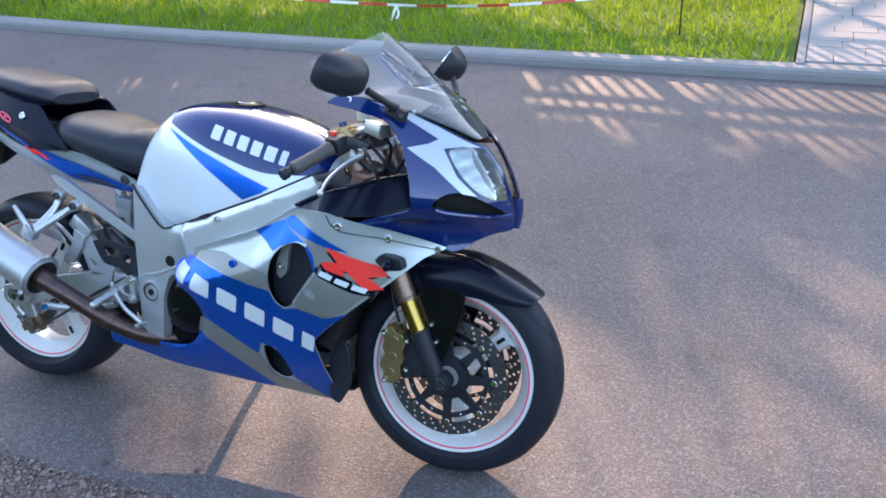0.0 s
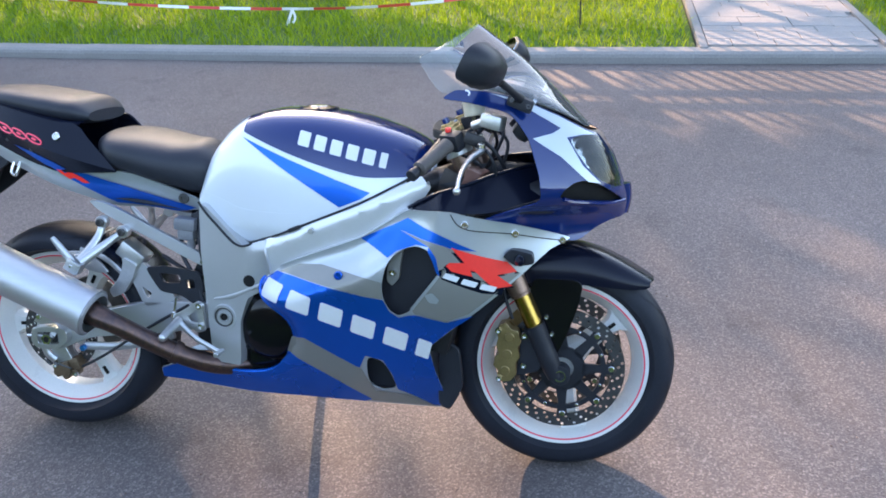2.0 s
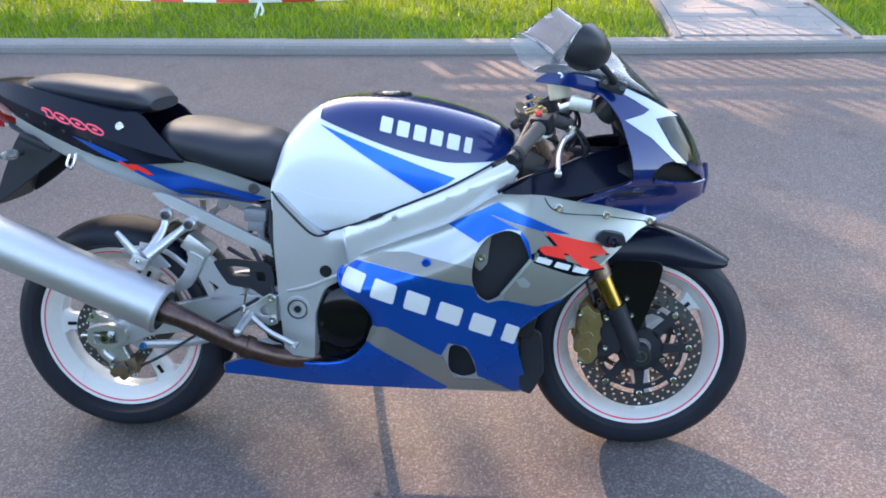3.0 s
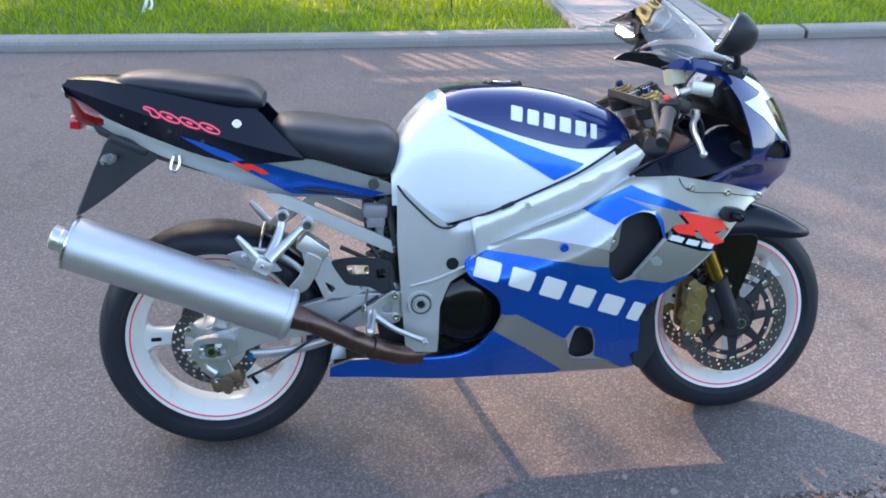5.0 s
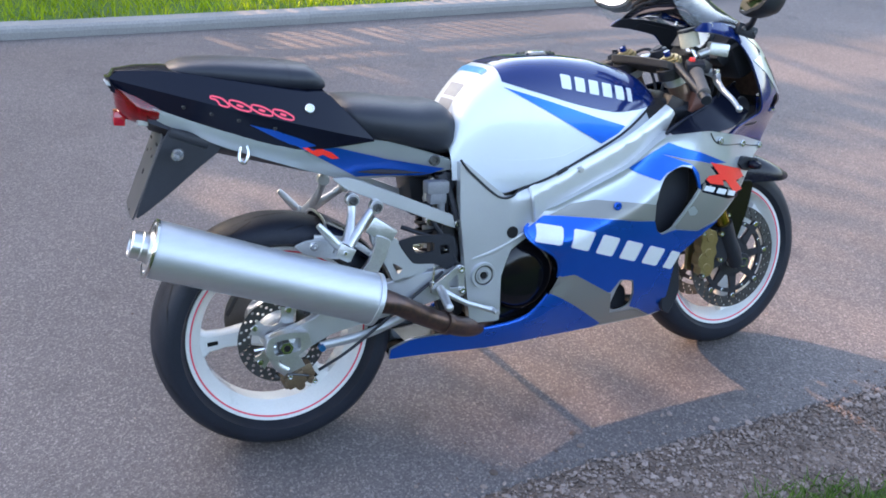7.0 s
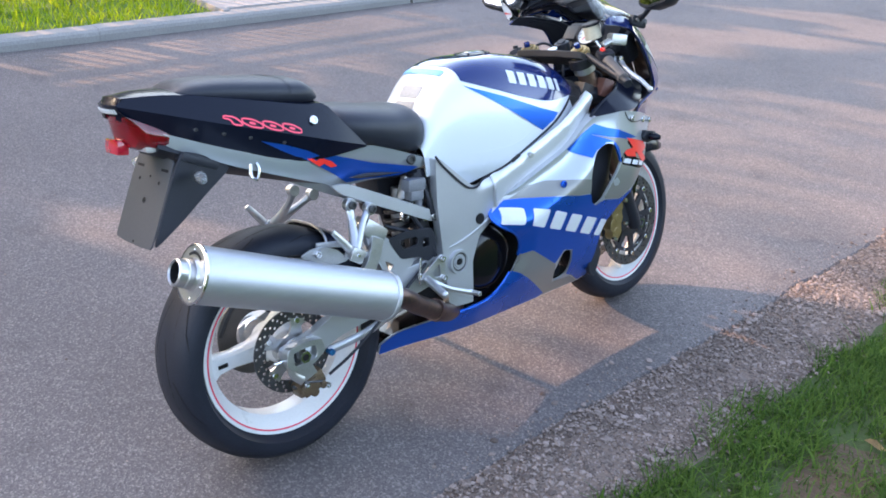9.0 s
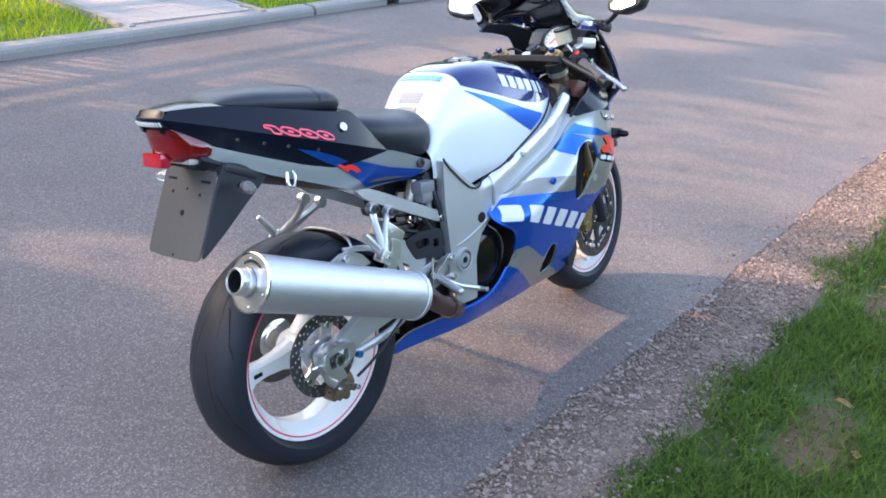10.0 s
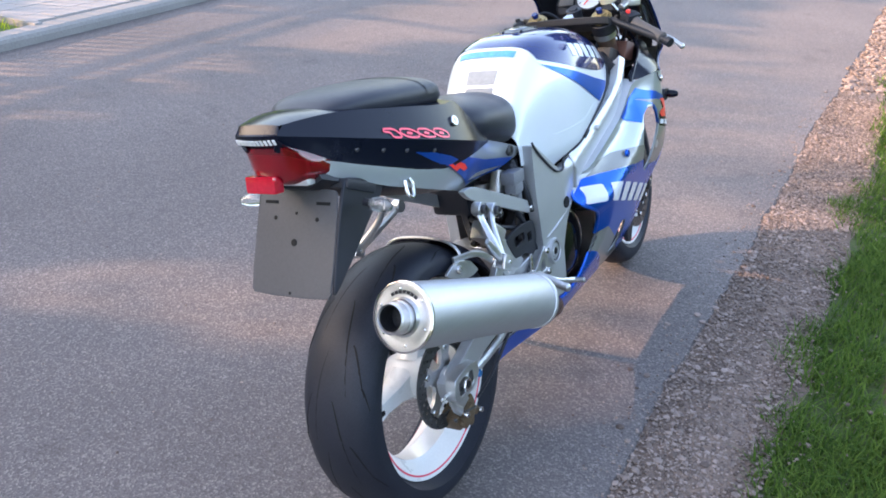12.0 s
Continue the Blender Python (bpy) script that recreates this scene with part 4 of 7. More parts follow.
tail_w = smooth_table([-0.307, -0.2, -0.1, 0.0, 0.1, 0.17, 0.25, 0.4], [0.048, 0.100, 0.135, 0.158, 0.166, 0.162, 0.145, 0.12])
tail_z = smooth_table([-0.307, -0.2, -0.1, 0.0, 0.1, 0.17, 0.25, 0.4], [0.964, 0.930, 0.898, 0.867, 0.836, 0.814, 0.790, 0.745])
tail_foot = smooth_table([-0.307, -0.227, -0.15, -0.083, 0.012, 0.061, 0.12, 0.2, 0.252, 0.40, 0.50], [0.936, 0.890, 0.857, 0.829, 0.798, 0.785, 0.780, 0.783, 0.785, 0.742, 0.705])
tail_rim = smooth_table([-0.307, -0.295, -0.2, -0.05, 0.10, 0.15, 0.186, 0.224, 0.252], [0.966, 0.979, 0.975, 0.945, 0.912, 0.905, 0.864, 0.822, 0.788])
low_w = smooth_table([-0.3, -0.2, -0.1, 0.0, 0.1, 0.17, 0.25, 0.4, 0.5], [0.046, 0.080, 0.108, 0.127, 0.136, 0.136, 0.128, 0.112, 0.104])


def tail(x, z):
    """Widest along a crease, leaning in above it and tucked under below."""
    d = z - tail_z(x)
    return tail_w(x) - 0.35 * d if d > 0 else tail_w(x) + 0.5 * d


def tail_low(x, z):
    """The lower panel, set under the black one and rounding inwards to its foot."""
    d = max(0.0, tail_foot(x) - z)
    return low_w(x) - 0.25 * d - 3.0 * d * d


def tail_strip(lo, hi, x0, x1, s, n=30, m=6):
    """A band of the tail between two heights."""
    q = bmesh.new()
    rows = []
    for i in range(n + 1):
        x = x0 + (x1 - x0) * i / n
        a, b = lo(x), max(hi(x), lo(x) + 0.0005)
        rows.append([q.verts.new((x, s * tail(x, a + (b - a) * j / m), a + (b - a) * j / m)) for j in range(m + 1)])
    for A, B in zip(rows, rows[1:]):
        for j in range(m):
            f = (A[j], B[j], B[j + 1], A[j + 1])
            q.faces.new(f if s < 0 else f[::-1])
    return q


spar_w = smooth_table([0.42, 0.55, 0.65, 0.78, 0.95, 1.1], [0.135, 0.148, 0.168, 0.187, 0.20, 0.175])


def spar(x, z):
    """A ridge runs along the beam; above it the face leans in."""
    if x < 0.60:
        return spar_w(x)
    d = z - (0.585 + 0.43 * (x - 0.6))
    up_, down = 0.5 * (d + math.hypot(d, 0.004)), 0.5 * (math.hypot(d, 0.004) - d)
    return spar_w(x) - (0.80 * up_ + 0.16 * down) * min(1, (x - 0.60) / 0.06)


# --- tank ---
def tank_ring(x, off=0.0, lo=0.0, n=18):
    """Across the tank from the right edge over the top; lo lifts both ends up the flank."""
    top, w, p = tank_top(x), tank_w(x), tank_p(x)
    h = top - TANK_Z
    pts = []
    u0 = min(max((lo - TANK_Z) / h, 0), 0.97) if lo else 0
    s0 = math.asin(u0 ** (p / 2))
    for i in range(n * 2 + 1):
        a = s0 + (math.pi - 2 * s0) * i / (n * 2)
        c, s = math.cos(a), math.sin(a)
        pts.append(Vector((x, -(w + off) * math.copysign(abs(c) ** (2 / p), c), TANK_Z + (h + off) * abs(s) ** (2 / p))))
    return pts


fuel_tank = new("fuel_tank")
fuel_tank.parent = bike
tagged(fuel_tank, "pale silver fuel tank with a navy top")
stations = [0.462 + 0.0156 * i for i in range(41)]
part("tank_shell", loft([tank_ring(x) for x in stations], False, False), TANKSILVER, fuel_tank)
panel("tank_skirt", [(0.468, 0.712), (0.475, 0.74), (0.60, 0.70), (0.75, 0.70), (0.92, 0.765), (1.06, 0.835), (1.066, 0.815), (0.913, 0.737), (0.706, 0.651), (0.602, 0.611), (0.572, 0.611)], tank, TANKSILVER, fuel_tank, off=0.0006, thick=0.01)
navy_edge = smooth_table([0.575, 0.62, 0.703, 0.80, 0.909, 0.991, 1.075], [0.905, 0.888, 0.858, 0.825, 0.798, 0.795, 0.80])
part("navy_top", loft([tank_ring(x, 0.0012, navy_edge(x)) for x in [0.60 + 0.0119 * i for i in range(41)]], False, False), NAVY, fuel_tank, "navy blue painted tank top")
panel("blue_wedge", [(0.600, 0.884), (0.72, 0.840), (0.85, 0.790), (0.937, 0.760), (0.915, 0.745), (0.860, 0.722), (0.70, 0.822)], tank, BLUE, fuel_tank, off=0.0024, thick=0, soft=0, step=0.02)


def letter_row(surf, a, b, height, slant, count, mat, parent, off, sides=(-1,), gap=0.22, name="lettering_bar"):
    """A line of plain slanted blocks where the maker's mark stands."""
    a, b = Vector(a), Vector(b)
    total = count - 1 + (0.42 if count > 4 else 1)
    d = (b - a) / total
    up = Vector((-d.y, d.x)).normalized() * height + d.normalized() * slant
    for k in range(count):
        u, v = k, min(k + 1 - gap, total)
        p, q = a + d * u, a + d * v
        outline = [p, q, q + up, p + up]
        panel(name, outline, surf, mat, parent, off, 0, sides=sides, soft=1, cut=0.07, step=0.011)


letter_row(tank, (0.752, 0.872), (0.972, 0.817), 0.034, -0.004, 6, DECALWHITE, fuel_tank, 0.0026, (-1, 1), 0.30)
seam = []
for x, z in ((0.474, 0.716), (0.492, 0.690), (0.52, 0.660), (0.552, 0.628), (0.575, 0.611), (0.602, 0.609), (0.65, 0.626), (0.706, 0.649), (0.80, 0.688), (0.913, 0.735), (1.0, 0.778), (1.066, 0.812)):
    seam.append((x, -max(tank(x, z) + 0.003, (spar(x, z) + 0.0015) if x < 0.62 else 0), z))
part("edge_trim", tube(seam, 0.0032, 6), BLACKPL, fuel_tank, "black rubber edge trim")
part("trim_clip", block((0.034, 0.006, 0.010), pose(0.742, -tank(0.742, 0.665) - 0.004, 0.664, 0, -22, 0), 0.002), BLACKPL, fuel_tank, "dark rubber clip")
part("edge_trim", tube([(x, -y, z) for x, y, z in seam], 0.0032, 6), BLACKPL, fuel_tank, "black rubber edge trim")
cap = part("fuel_cap", moved(revolve([(0.0, 0.008), (0.03, 0.008), (0.034, 0.006), (0.040, 0.006), (0.052, 0.004), (0.054, -0.004)], 36), pose(0.76, 0, 0.9445, 90, 0, 0)), BLACKP, fuel_tank, "round black fuel cap with a steel lock plate")
part("lock_plate", moved(revolve([(0.0, 0.0095), (0.022, 0.0095), (0.026, 0.006)], 28), pose(0.76, 0, 0.9445, 90, 0, 0)), STEEL, cap, "steel lock plate")
for k in range(5):
    a = radians(72 * k)
    part("cap_bolt", rod((0.76 + 0.046 * math.cos(a), 0.046 * math.sin(a), 0.946), (0.76 + 0.046 * math.cos(a), 0.046 * math.sin(a), 0.9525), 0.004, 8), BLACKPL, cap)

# --- frame ---
frame_ob = new("frame")
frame_ob.parent = bike
tagged(frame_ob, "silver painted twin-spar frame")
panel("spar", [(0.657, 0.629), (0.706, 0.645), (0.915, 0.731), (1.066, 0.806), (1.09, 0.78), (1.04, 0.700), (0.93, 0.640), (0.720, 0.525), (0.672, 0.508)], spar, SPAR, frame_ob, thick=0.035, step=0.012, cut=0.03, label="silver frame beam with glare put into its pale colour")
panel("pivot_plate", [(0.474, 0.71), (0.490, 0.706), (0.595, 0.606), (0.655, 0.628), (0.672, 0.506), (0.600, 0.468), (0.574, 0.40), (0.568, 0.275), (0.486, 0.280), (0.478, 0.42), (0.470, 0.58)], spar, FRAME, frame_ob, off=-0.001, thick=0.03, cut=0.06)
for s in (-1, 1):
    part("weld_bead", tube([(x, s * (spar(x, z) + 0.0005), z) for x, z in ((0.656, 0.626), (0.660, 0.595), (0.665, 0.56), (0.671, 0.512))], 0.0045, 8), FRAME, frame_ob, "ground weld between beam and pivot plate")
    part("plate_rib", tube([(x, s * (spar(x, z) - 0.001), z) for x, z in ((0.50, 0.455), (0.56, 0.470), (0.62, 0.498), (0.664, 0.515))], [0.003, 0.006, 0.006, 0.003], 8, squash=0.6), FRAME, frame_ob)
part("head_casting", tube([(1.03, -0.14, 0.765), (1.12, -0.06, 0.79), (1.15, 0, 0.79), (1.12, 0.06, 0.79), (1.03, 0.14, 0.765)], 0.030, 12), DARK, frame_ob)
for s in (-1, 1):
    part("pivot_cap", moved(revolve([(0.0, 0.000), (0.010, 0.0), (0.012, 0.006), (0.016, 0.006), (0.018, 0.002), (0.026, 0.002), (0.028, 0.008), (0.034, 0.008), (0.036, -0.004)], 32), Matrix.Translation((0.527, s * (spar(0.527, 0.4) - 0.002), 0.408)) @ (pose(0, 0, 0, 0, 0, 180) if s < 0 else Matrix())), FRAME, frame_ob, "round swing arm pivot cap")
    part("pivot_ring", revolve_at([(0.0225, 0.0), (0.030, 0.0), (0.030, 0.0085), (0.0225, 0.0085)], (0.527, s * (spar(0.527, 0.4) - 0.006), 0.408), s), DISC, frame_ob, "dark ring round the pivot")
    part("pivot_socket", rod((0.527, s * (spar(0.527, 0.4) - 0.004), 0.408), (0.527, s * (spar(0.527, 0.4) + 0.0045), 0.408), 0.0095, 6, 0.0004), GROOVE, frame_ob, "dark hexagon socket")
    part("frame_hole", rod((0.607, s * (spar(0.6, 0.5) - 0.004), 0.515), (0.607, s * (spar(0.6, 0.5) + 0.0015), 0.515), 0.016, 20), GROOVE, frame_ob, "dark round hole")
    part("frame_plug", rod((0.790, s * 0.18, 0.664), (0.790, s * 0.194, 0.664), 0.008, 14), ALU, frame_ob)
    part("subframe_rail", plate([(0.150, 0.704), (0.20, 0.700), (0.480, 0.562), (0.482, 0.540), (0.462, 0.536), (0.18, 0.674)], s * 0.106, s * 0.120, 0.004), FRAME, frame_ob, "silver flat subframe bar")
    part("rail_bolt", bolt((0.468, s * 0.121, 0.551), 0.009, 0.006, (0, s, 0)), STEEL, frame_ob)
    part("subframe_rail", tube([(0.44, s * 0.066, 0.69), (0.25, s * 0.066, 0.732), (-0.05, s * 0.066, 0.82)], 0.012, 8, steps=4), FRAME, frame_ob)

# --- side fairing, cowl and belly ---
cowl = new("fairing")
cowl.parent = bike
tagged(cowl, "blue, silver and grey bodywork fairing")
duct = [(0.982, 0.555), (0.993, 0.602), (1.019, 0.638), (1.064, 0.655), (1.098, 0.644), (1.117, 0.604), (1.123, 0.580), (1.054, 0.488), (1.020, 0.468), (0.998, 0.482), (0.983, 0.515)]
low_vent = [(0.922, 0.341), (0.965, 0.330), (0.983, 0.285), (0.991, 0.236), (0.950, 0.222), (0.915, 0.245)]
side_line = [(1.016, 0.727), (1.040, 0.740), (1.153, 0.737), (1.292, 0.706), (1.432, 0.664), (1.38, 0.640), (1.316, 0.584), (1.217, 0.498), (1.150, 0.440), (1.099, 0.392), (1.089, 0.372), (1.099, 0.300), (1.125, 0.182), (1.10, 0.172), (0.891, 0.172), (0.626, 0.176), (0.286, 0.180), (0.288, 0.216), (0.345, 0.238), *REAR_LIP[::-1], (0.924, 0.668)]
panel("side_panel", side_line, fairing, SILVER, cowl, holes=[duct, low_vent], label="silver side fairing panel", cut=0.08, step=0.011)
blue_line = [*REAR_LIP[16:3:-1], (0.690, 0.574), (0.730, 0.566), (0.838, 0.540), (0.930, 0.520), (0.985, 0.513), (0.998, 0.482), (1.020, 0.467), (1.045, 0.474), (1.062, 0.476), (1.137, 0.460), (1.205, 0.484), (1.150, 0.442), (1.100, 0.394), (1.090, 0.372), (1.100, 0.306), (1.125, 0.186), (1.085, 0.178), (1.03, 0.215), (0.992, 0.232), (0.985, 0.285), (0.966, 0.332), (0.921, 0.343), (0.90, 0.30), (0.765, 0.388)]
panel("blue_band", blue_line, fairing, BLUE, cowl, off=0.0024, thick=0, soft=1, cut=0.06, label="bright blue paint band", step=0.011)
panel("belly_blue", [(0.288, 0.182), (0.291, 0.214), (0.347, 0.236), *REAR_LIP[27:19:-1], (0.708, 0.340), (0.800, 0.275), (0.915, 0.184), (0.891, 0.174), (0.626, 0.178)], fairing, BLUE, cowl, off=0.0024, thick=0, soft=1, cut=0.06, label="bright blue belly pan paint")
panel("grey_diagonal", [(0.708, 0.340), (0.727, 0.388), (0.765, 0.388), (0.905, 0.297), (0.930, 0.222), (1.02, 0.215), (1.085, 0.176), (0.915, 0.178), (0.800, 0.275)], fairing, GREY, cowl, off=0.0022, thick=0, soft=0, label="warm grey diagonal paint stripe")
panel("grey_band", [(0.700, 0.573), (0.760, 0.596), (0.822, 0.597), (0.906, 0.577), (0.982, 0.559), (0.984, 0.515), (0.930, 0.522), (0.838, 0.542), (0.730, 0.568)], fairing, GREY, cowl, off=0.0023, thick=0, soft=0, label="warm grey paint stripe")
panel("grey_field", [(1.023, 0.692), (1.080, 0.670), (1.154, 0.650), (1.261, 0.616), (1.312, 0.588), (1.295, 0.574), (1.193, 0.488), (1.137, 0.462), (1.061, 0.479), (1.055, 0.489), (1.124, 0.580), (1.115, 0.628), (1.097, 0.653)], fairing, GREY, cowl, off=0.0022, thick=0, soft=0, step=0.02, label="warm grey paint field")
panel("blue_wedge", [(0.923, 0.668), (1.020, 0.712), (1.042, 0.722), (1.080, 0.701), (1.148, 0.672), (1.212, 0.645), (1.150, 0.651), (1.080, 0.671), (1.023, 0.693), (1.098, 0.652), (1.066, 0.657), (1.019, 0.640), (0.997, 0.622)], fairing, BLUE, cowl, off=0.0016, thick=0, soft=0, step=0.02, label="blue painted wedge above the duct")
panel("duct_lip", [(1.097, 0.652), (1.116, 0.628), (1.125, 0.582), (1.117, 0.590), (1.110, 0.612), (1.096, 0.642)], fairing, BLUE, cowl, off=0.003, thick=0.006, soft=1, step=0.02, label="blue painted duct lip")
panel("duct_edge", [(1.125, 0.581), (1.056, 0.489), (1.050, 0.492), (1.118, 0.584)], fairing, SILVER, cowl, off=0.003, thick=0.006, soft=0, step=0.02, label="bright lower edge of the air duct")
red_mark = [(1.152, 0.654), (1.221, 0.634), (1.281, 0.617), (1.304, 0.592), (1.259, 0.587), (1.295, 0.558), (1.253, 0.554), (1.208, 0.598), (1.198, 0.600), (1.203, 0.585), (1.154, 0.596), (1.140, 0.609), (1.148, 0.617), (1.184, 0.618)]
panel("black_shadow_shape", [(x - 0.006 if x < 1.2 else x + 0.004, z - 0.004) for x, z in red_mark], fairing, BLACKP, cowl, off=0.0022, thick=0, soft=0, step=0.02)
panel("red_mark", red_mark, fairing, DECALRED, cowl, off=0.0032, thick=0, soft=0, step=0.02, label="bright red angular emblem shape")
panel("black_plate_shape", [(1.118, 0.594), (1.134, 0.602), (1.156, 0.598), (1.278, 0.556), (1.270, 0.537), (1.225, 0.543), (1.130, 0.575)], fairing, BLACKP, cowl, off=0.0022, thick=0, soft=0, step=0.02)
letter_row(fairing, (1.132, 0.580), (1.262, 0.543), 0.014, 0.004, 3, DECALWHITE, cowl, 0.0040, (-1, 1), 0.22)
panel("pale_swoosh", [(1.087, 0.532), (1.106, 0.540), (1.123, 0.522), (1.117, 0.511), (1.098, 0.513)], fairing, SILVER, cowl, off=0.0026, thick=0, soft=1, step=0.02)
letter_row(fairing, (0.652, 0.506), (1.085, 0.347), 0.054, -0.004, 6, DECALWHITE, cowl, 0.0046, (-1, 1), 0.30)
for s in (-1, 1):
    part("duct_lining", plate([(0.965, 0.62), (1.01, 0.67), (1.12, 0.67), (1.13, 0.55), (1.05, 0.44), (0.97, 0.48)], s * 0.20, s * 0.17, 0.01), BLACKPL, cowl, "black plastic air duct lining")
    part("duct_boss", plate([(0.988, 0.585), (1.006, 0.628), (1.030, 0.642), (1.022, 0.600), (1.018, 0.560), (1.000, 0.540), (0.987, 0.552)], s * 0.195, s * 0.213, 0.004), GREY, cowl, "grey cast boss inside the air duct")
    part("panel_seam", tube([(x, s * (fairing(x, z) + 0.0012), z) for x, z in ((1.150, 0.732), (1.162, 0.712), (1.180, 0.700), (1.210, 0.693), (1.286, 0.683), (1.351, 0.668), (1.425, 0.655))], 0.0013, 5), GROOVE, cowl, "fine dark seam between the panels")
    part("duct_bolt", bolt((1.003, s * 0.213, 0.575), 0.009, 0.006, (0, s, 0)), STEEL, cowl)
    part("vent_lining", plate([(0.90, 0.35), (1.0, 0.28), (1.0, 0.22), (0.90, 0.22)], s * 0.10, s * 0.09, 0.003), BLACKPL, cowl)
    part("front_lining", plate([(1.10, 0.38), (1.155, 0.36), (1.165, 0.25), (1.13, 0.185), (1.10, 0.20)], s * 0.135, s * 0.12, 0.004), BLACKPL, cowl, "black radiator side lining")
    for bx, bz in ((1.183, 0.708), (1.297, 0.683), (1.405, 0.660)):
        part("fairing_screw", bolt((bx, s * (fairing(bx, bz) + 0.003), bz), 0.009, 0.004, (0.25, s, 0)), STEEL, cowl)
    part("fairing_bolt", bolt((0.872, s * (fairing(0.872, 0.567) + 0.003), 0.567), 0.011, 0.005, (0, s, 0)), BLUE, cowl)
for s in (-1, 1):
    edge = [(0.705, 0.586), (0.76, 0.605), (0.84, 0.637), (0.924, 0.667), (0.975, 0.699), (1.016, 0.726), (1.05, 0.742)]
    q = loft([[(x, s * (f + (spar(x, z) - 0.012 - f) * t), z - 0.27 * inset(x, z) + 0.006 * math.sin(math.pi * 0.5 * t)) for t in (0, 0.15, 0.4, 0.7, 1.0)] for x, z in edge for f in [fairing(x, z) - 0.001]], False, False)
    shell(q, 0.003)
    part("inner_flange", q, FRAME, cowl, "silver-grey flange closing the fairing against the frame")
for s in (-1, 1):
    for lip in (REAR_LIP[3:17], REAR_LIP[19:29]):
        part("rolled_edge", tube([(x, s * (fairing(x, z) - 0.002), z - 0.27 * inset(x, z)) for x, z in lip], 0.0055, 8, steps=2), BLUE, cowl, "rolled blue edge of the fairing")
part("belly_floor", loft([[(x, y * k, z) for y, z in ((-0.088, 0.192), (-0.075, 0.182), (0, 0.178), (0.075, 0.182), (0.088, 0.192), (0, 0.198))] for x, k in ((0.30, 0.52), (0.36, 0.58), (0.48, 0.80), (0.6, 1.0), (0.9, 1.0), (1.08, 0.75), (1.12, 0.4))]), GROOVE, cowl, "black belly pan floor")

# added dark sheet, standing in for the shaded clutter inside the belly
part("belly_tray", loft([[(x, y * k, z) for y, z in ((-0.10, 0.205), (0.10, 0.205), (0.10, 0.226), (-0.10, 0.226))] for x, k in ((0.335, 0.52), (0.48, 0.80), (0.60, 1.0))]), DEEPBLACK, cowl, "black sheet added to close off the inside of the belly pan")

# nose
def nose_surf(x, z):
    """The cowl follows the fairing but draws in under the chin."""
    b = min(max((0.770 - z) / 0.10, 0), 1)
    return fairing(x, z) * (1 - 0.20 * b * b * (3 - 2 * b) * min(1, max(0, (x - 1.22) / 0.10)))


nose_line = [(1.118, 0.993), (1.15, 1.013), (1.22, 1.010), (1.32, 0.987), (1.40, 0.954), (1.470, 0.917), (1.500, 0.905), (1.534, 0.85), (1.556, 0.79), (1.563, 0.74), (1.558, 0.700), (1.522, 0.695), (1.485, 0.678), (1.455, 0.656), (1.432, 0.648), (1.292, 0.685), (1.205, 0.715), (1.36, 0.758), (1.353, 0.821), (1.325, 0.905), (1.277, 0.962), (1.19, 0.984)]
part_lamp = [(1.423, 0.900), (1.460, 0.906), (1.498, 0.903), (1.524, 0.862), (1.550, 0.800), (1.553, 0.778), (1.532, 0.783), (1.500, 0.800), (1.460, 0.842)]
mouth = [(1.400, 0.768), (1.412, 0.786), (1.436, 0.803), (1.470, 0.806), (1.510, 0.786), (1.545, 0.756), (1.555, 0.740), (1.515, 0.742), (1.467, 0.750), (1.425, 0.757)]
panel("nose_shell", nose_line, nose_surf, NAVY, cowl, thick=0.004, holes=[part_lamp, mouth], step=0.012, label="navy blue nose cowl")
panel("nose_liner", nose_line, lambda x, z: max(nose_surf(x, z) - 0.008, 0.001), BLACKPL, cowl, thick=0.002, holes=[part_lamp, mouth], label="black inner face of the nose cowl")
panel("silver_flash", [(1.23, 1.006), (1.32, 0.985), (1.40, 0.952), (1.468, 0.916), (1.492, 0.903), (1.460, 0.907), (1.420, 0.904), (1.456, 0.840), (1.500, 0.795), (1.470, 0.802), (1.405, 0.862), (1.335, 0.905), (1.385, 0.915), (1.405, 0.925), (1.36, 0.950), (1.29, 0.985)], fairing, SILVER, cowl, off=0.0014, thick=0, soft=0, step=0.012, label="pale silver zigzag paint flash")
panel("intake_mouth", mouth, lambda x, z: max(nose_surf(x, z) - 0.030, 0.002), GROOVE, cowl, thick=0, step=0.012, label="dark ram air intake mouth")
for s in (-1, 1):
    part("intake_lip", tube([(x, s * (nose_surf(x, z) - 0.002), z) for x, z in ((1.405, 0.764), (1.425, 0.756), (1.467, 0.749), (1.515, 0.741), (1.548, 0.740))], 0.006, 8), NAVY, cowl, "rounded navy lip of the intake")
head = new("headlight")
head.parent = bike
tagged(head, "clear twin headlight in the nose")
panel("lens", part_lamp, fairing, LAMPGLASS, head, off=0.001, thick=0.003, step=0.012)
panel("lamp_backing", [(1.40, 0.915), (1.51, 0.91), (1.556, 0.79), (1.55, 0.77), (1.49, 0.785), (1.44, 0.84)], lambda x, z: max(fairing(x, z) - 0.034, 0.002), material("brown_lamp_backing", (0.15, 0.10, 0.08), 0.3, 0.5, 0, 0.4, 25, 90), head, thick=0.002, step=0.015, label="brown tinted lamp interior")
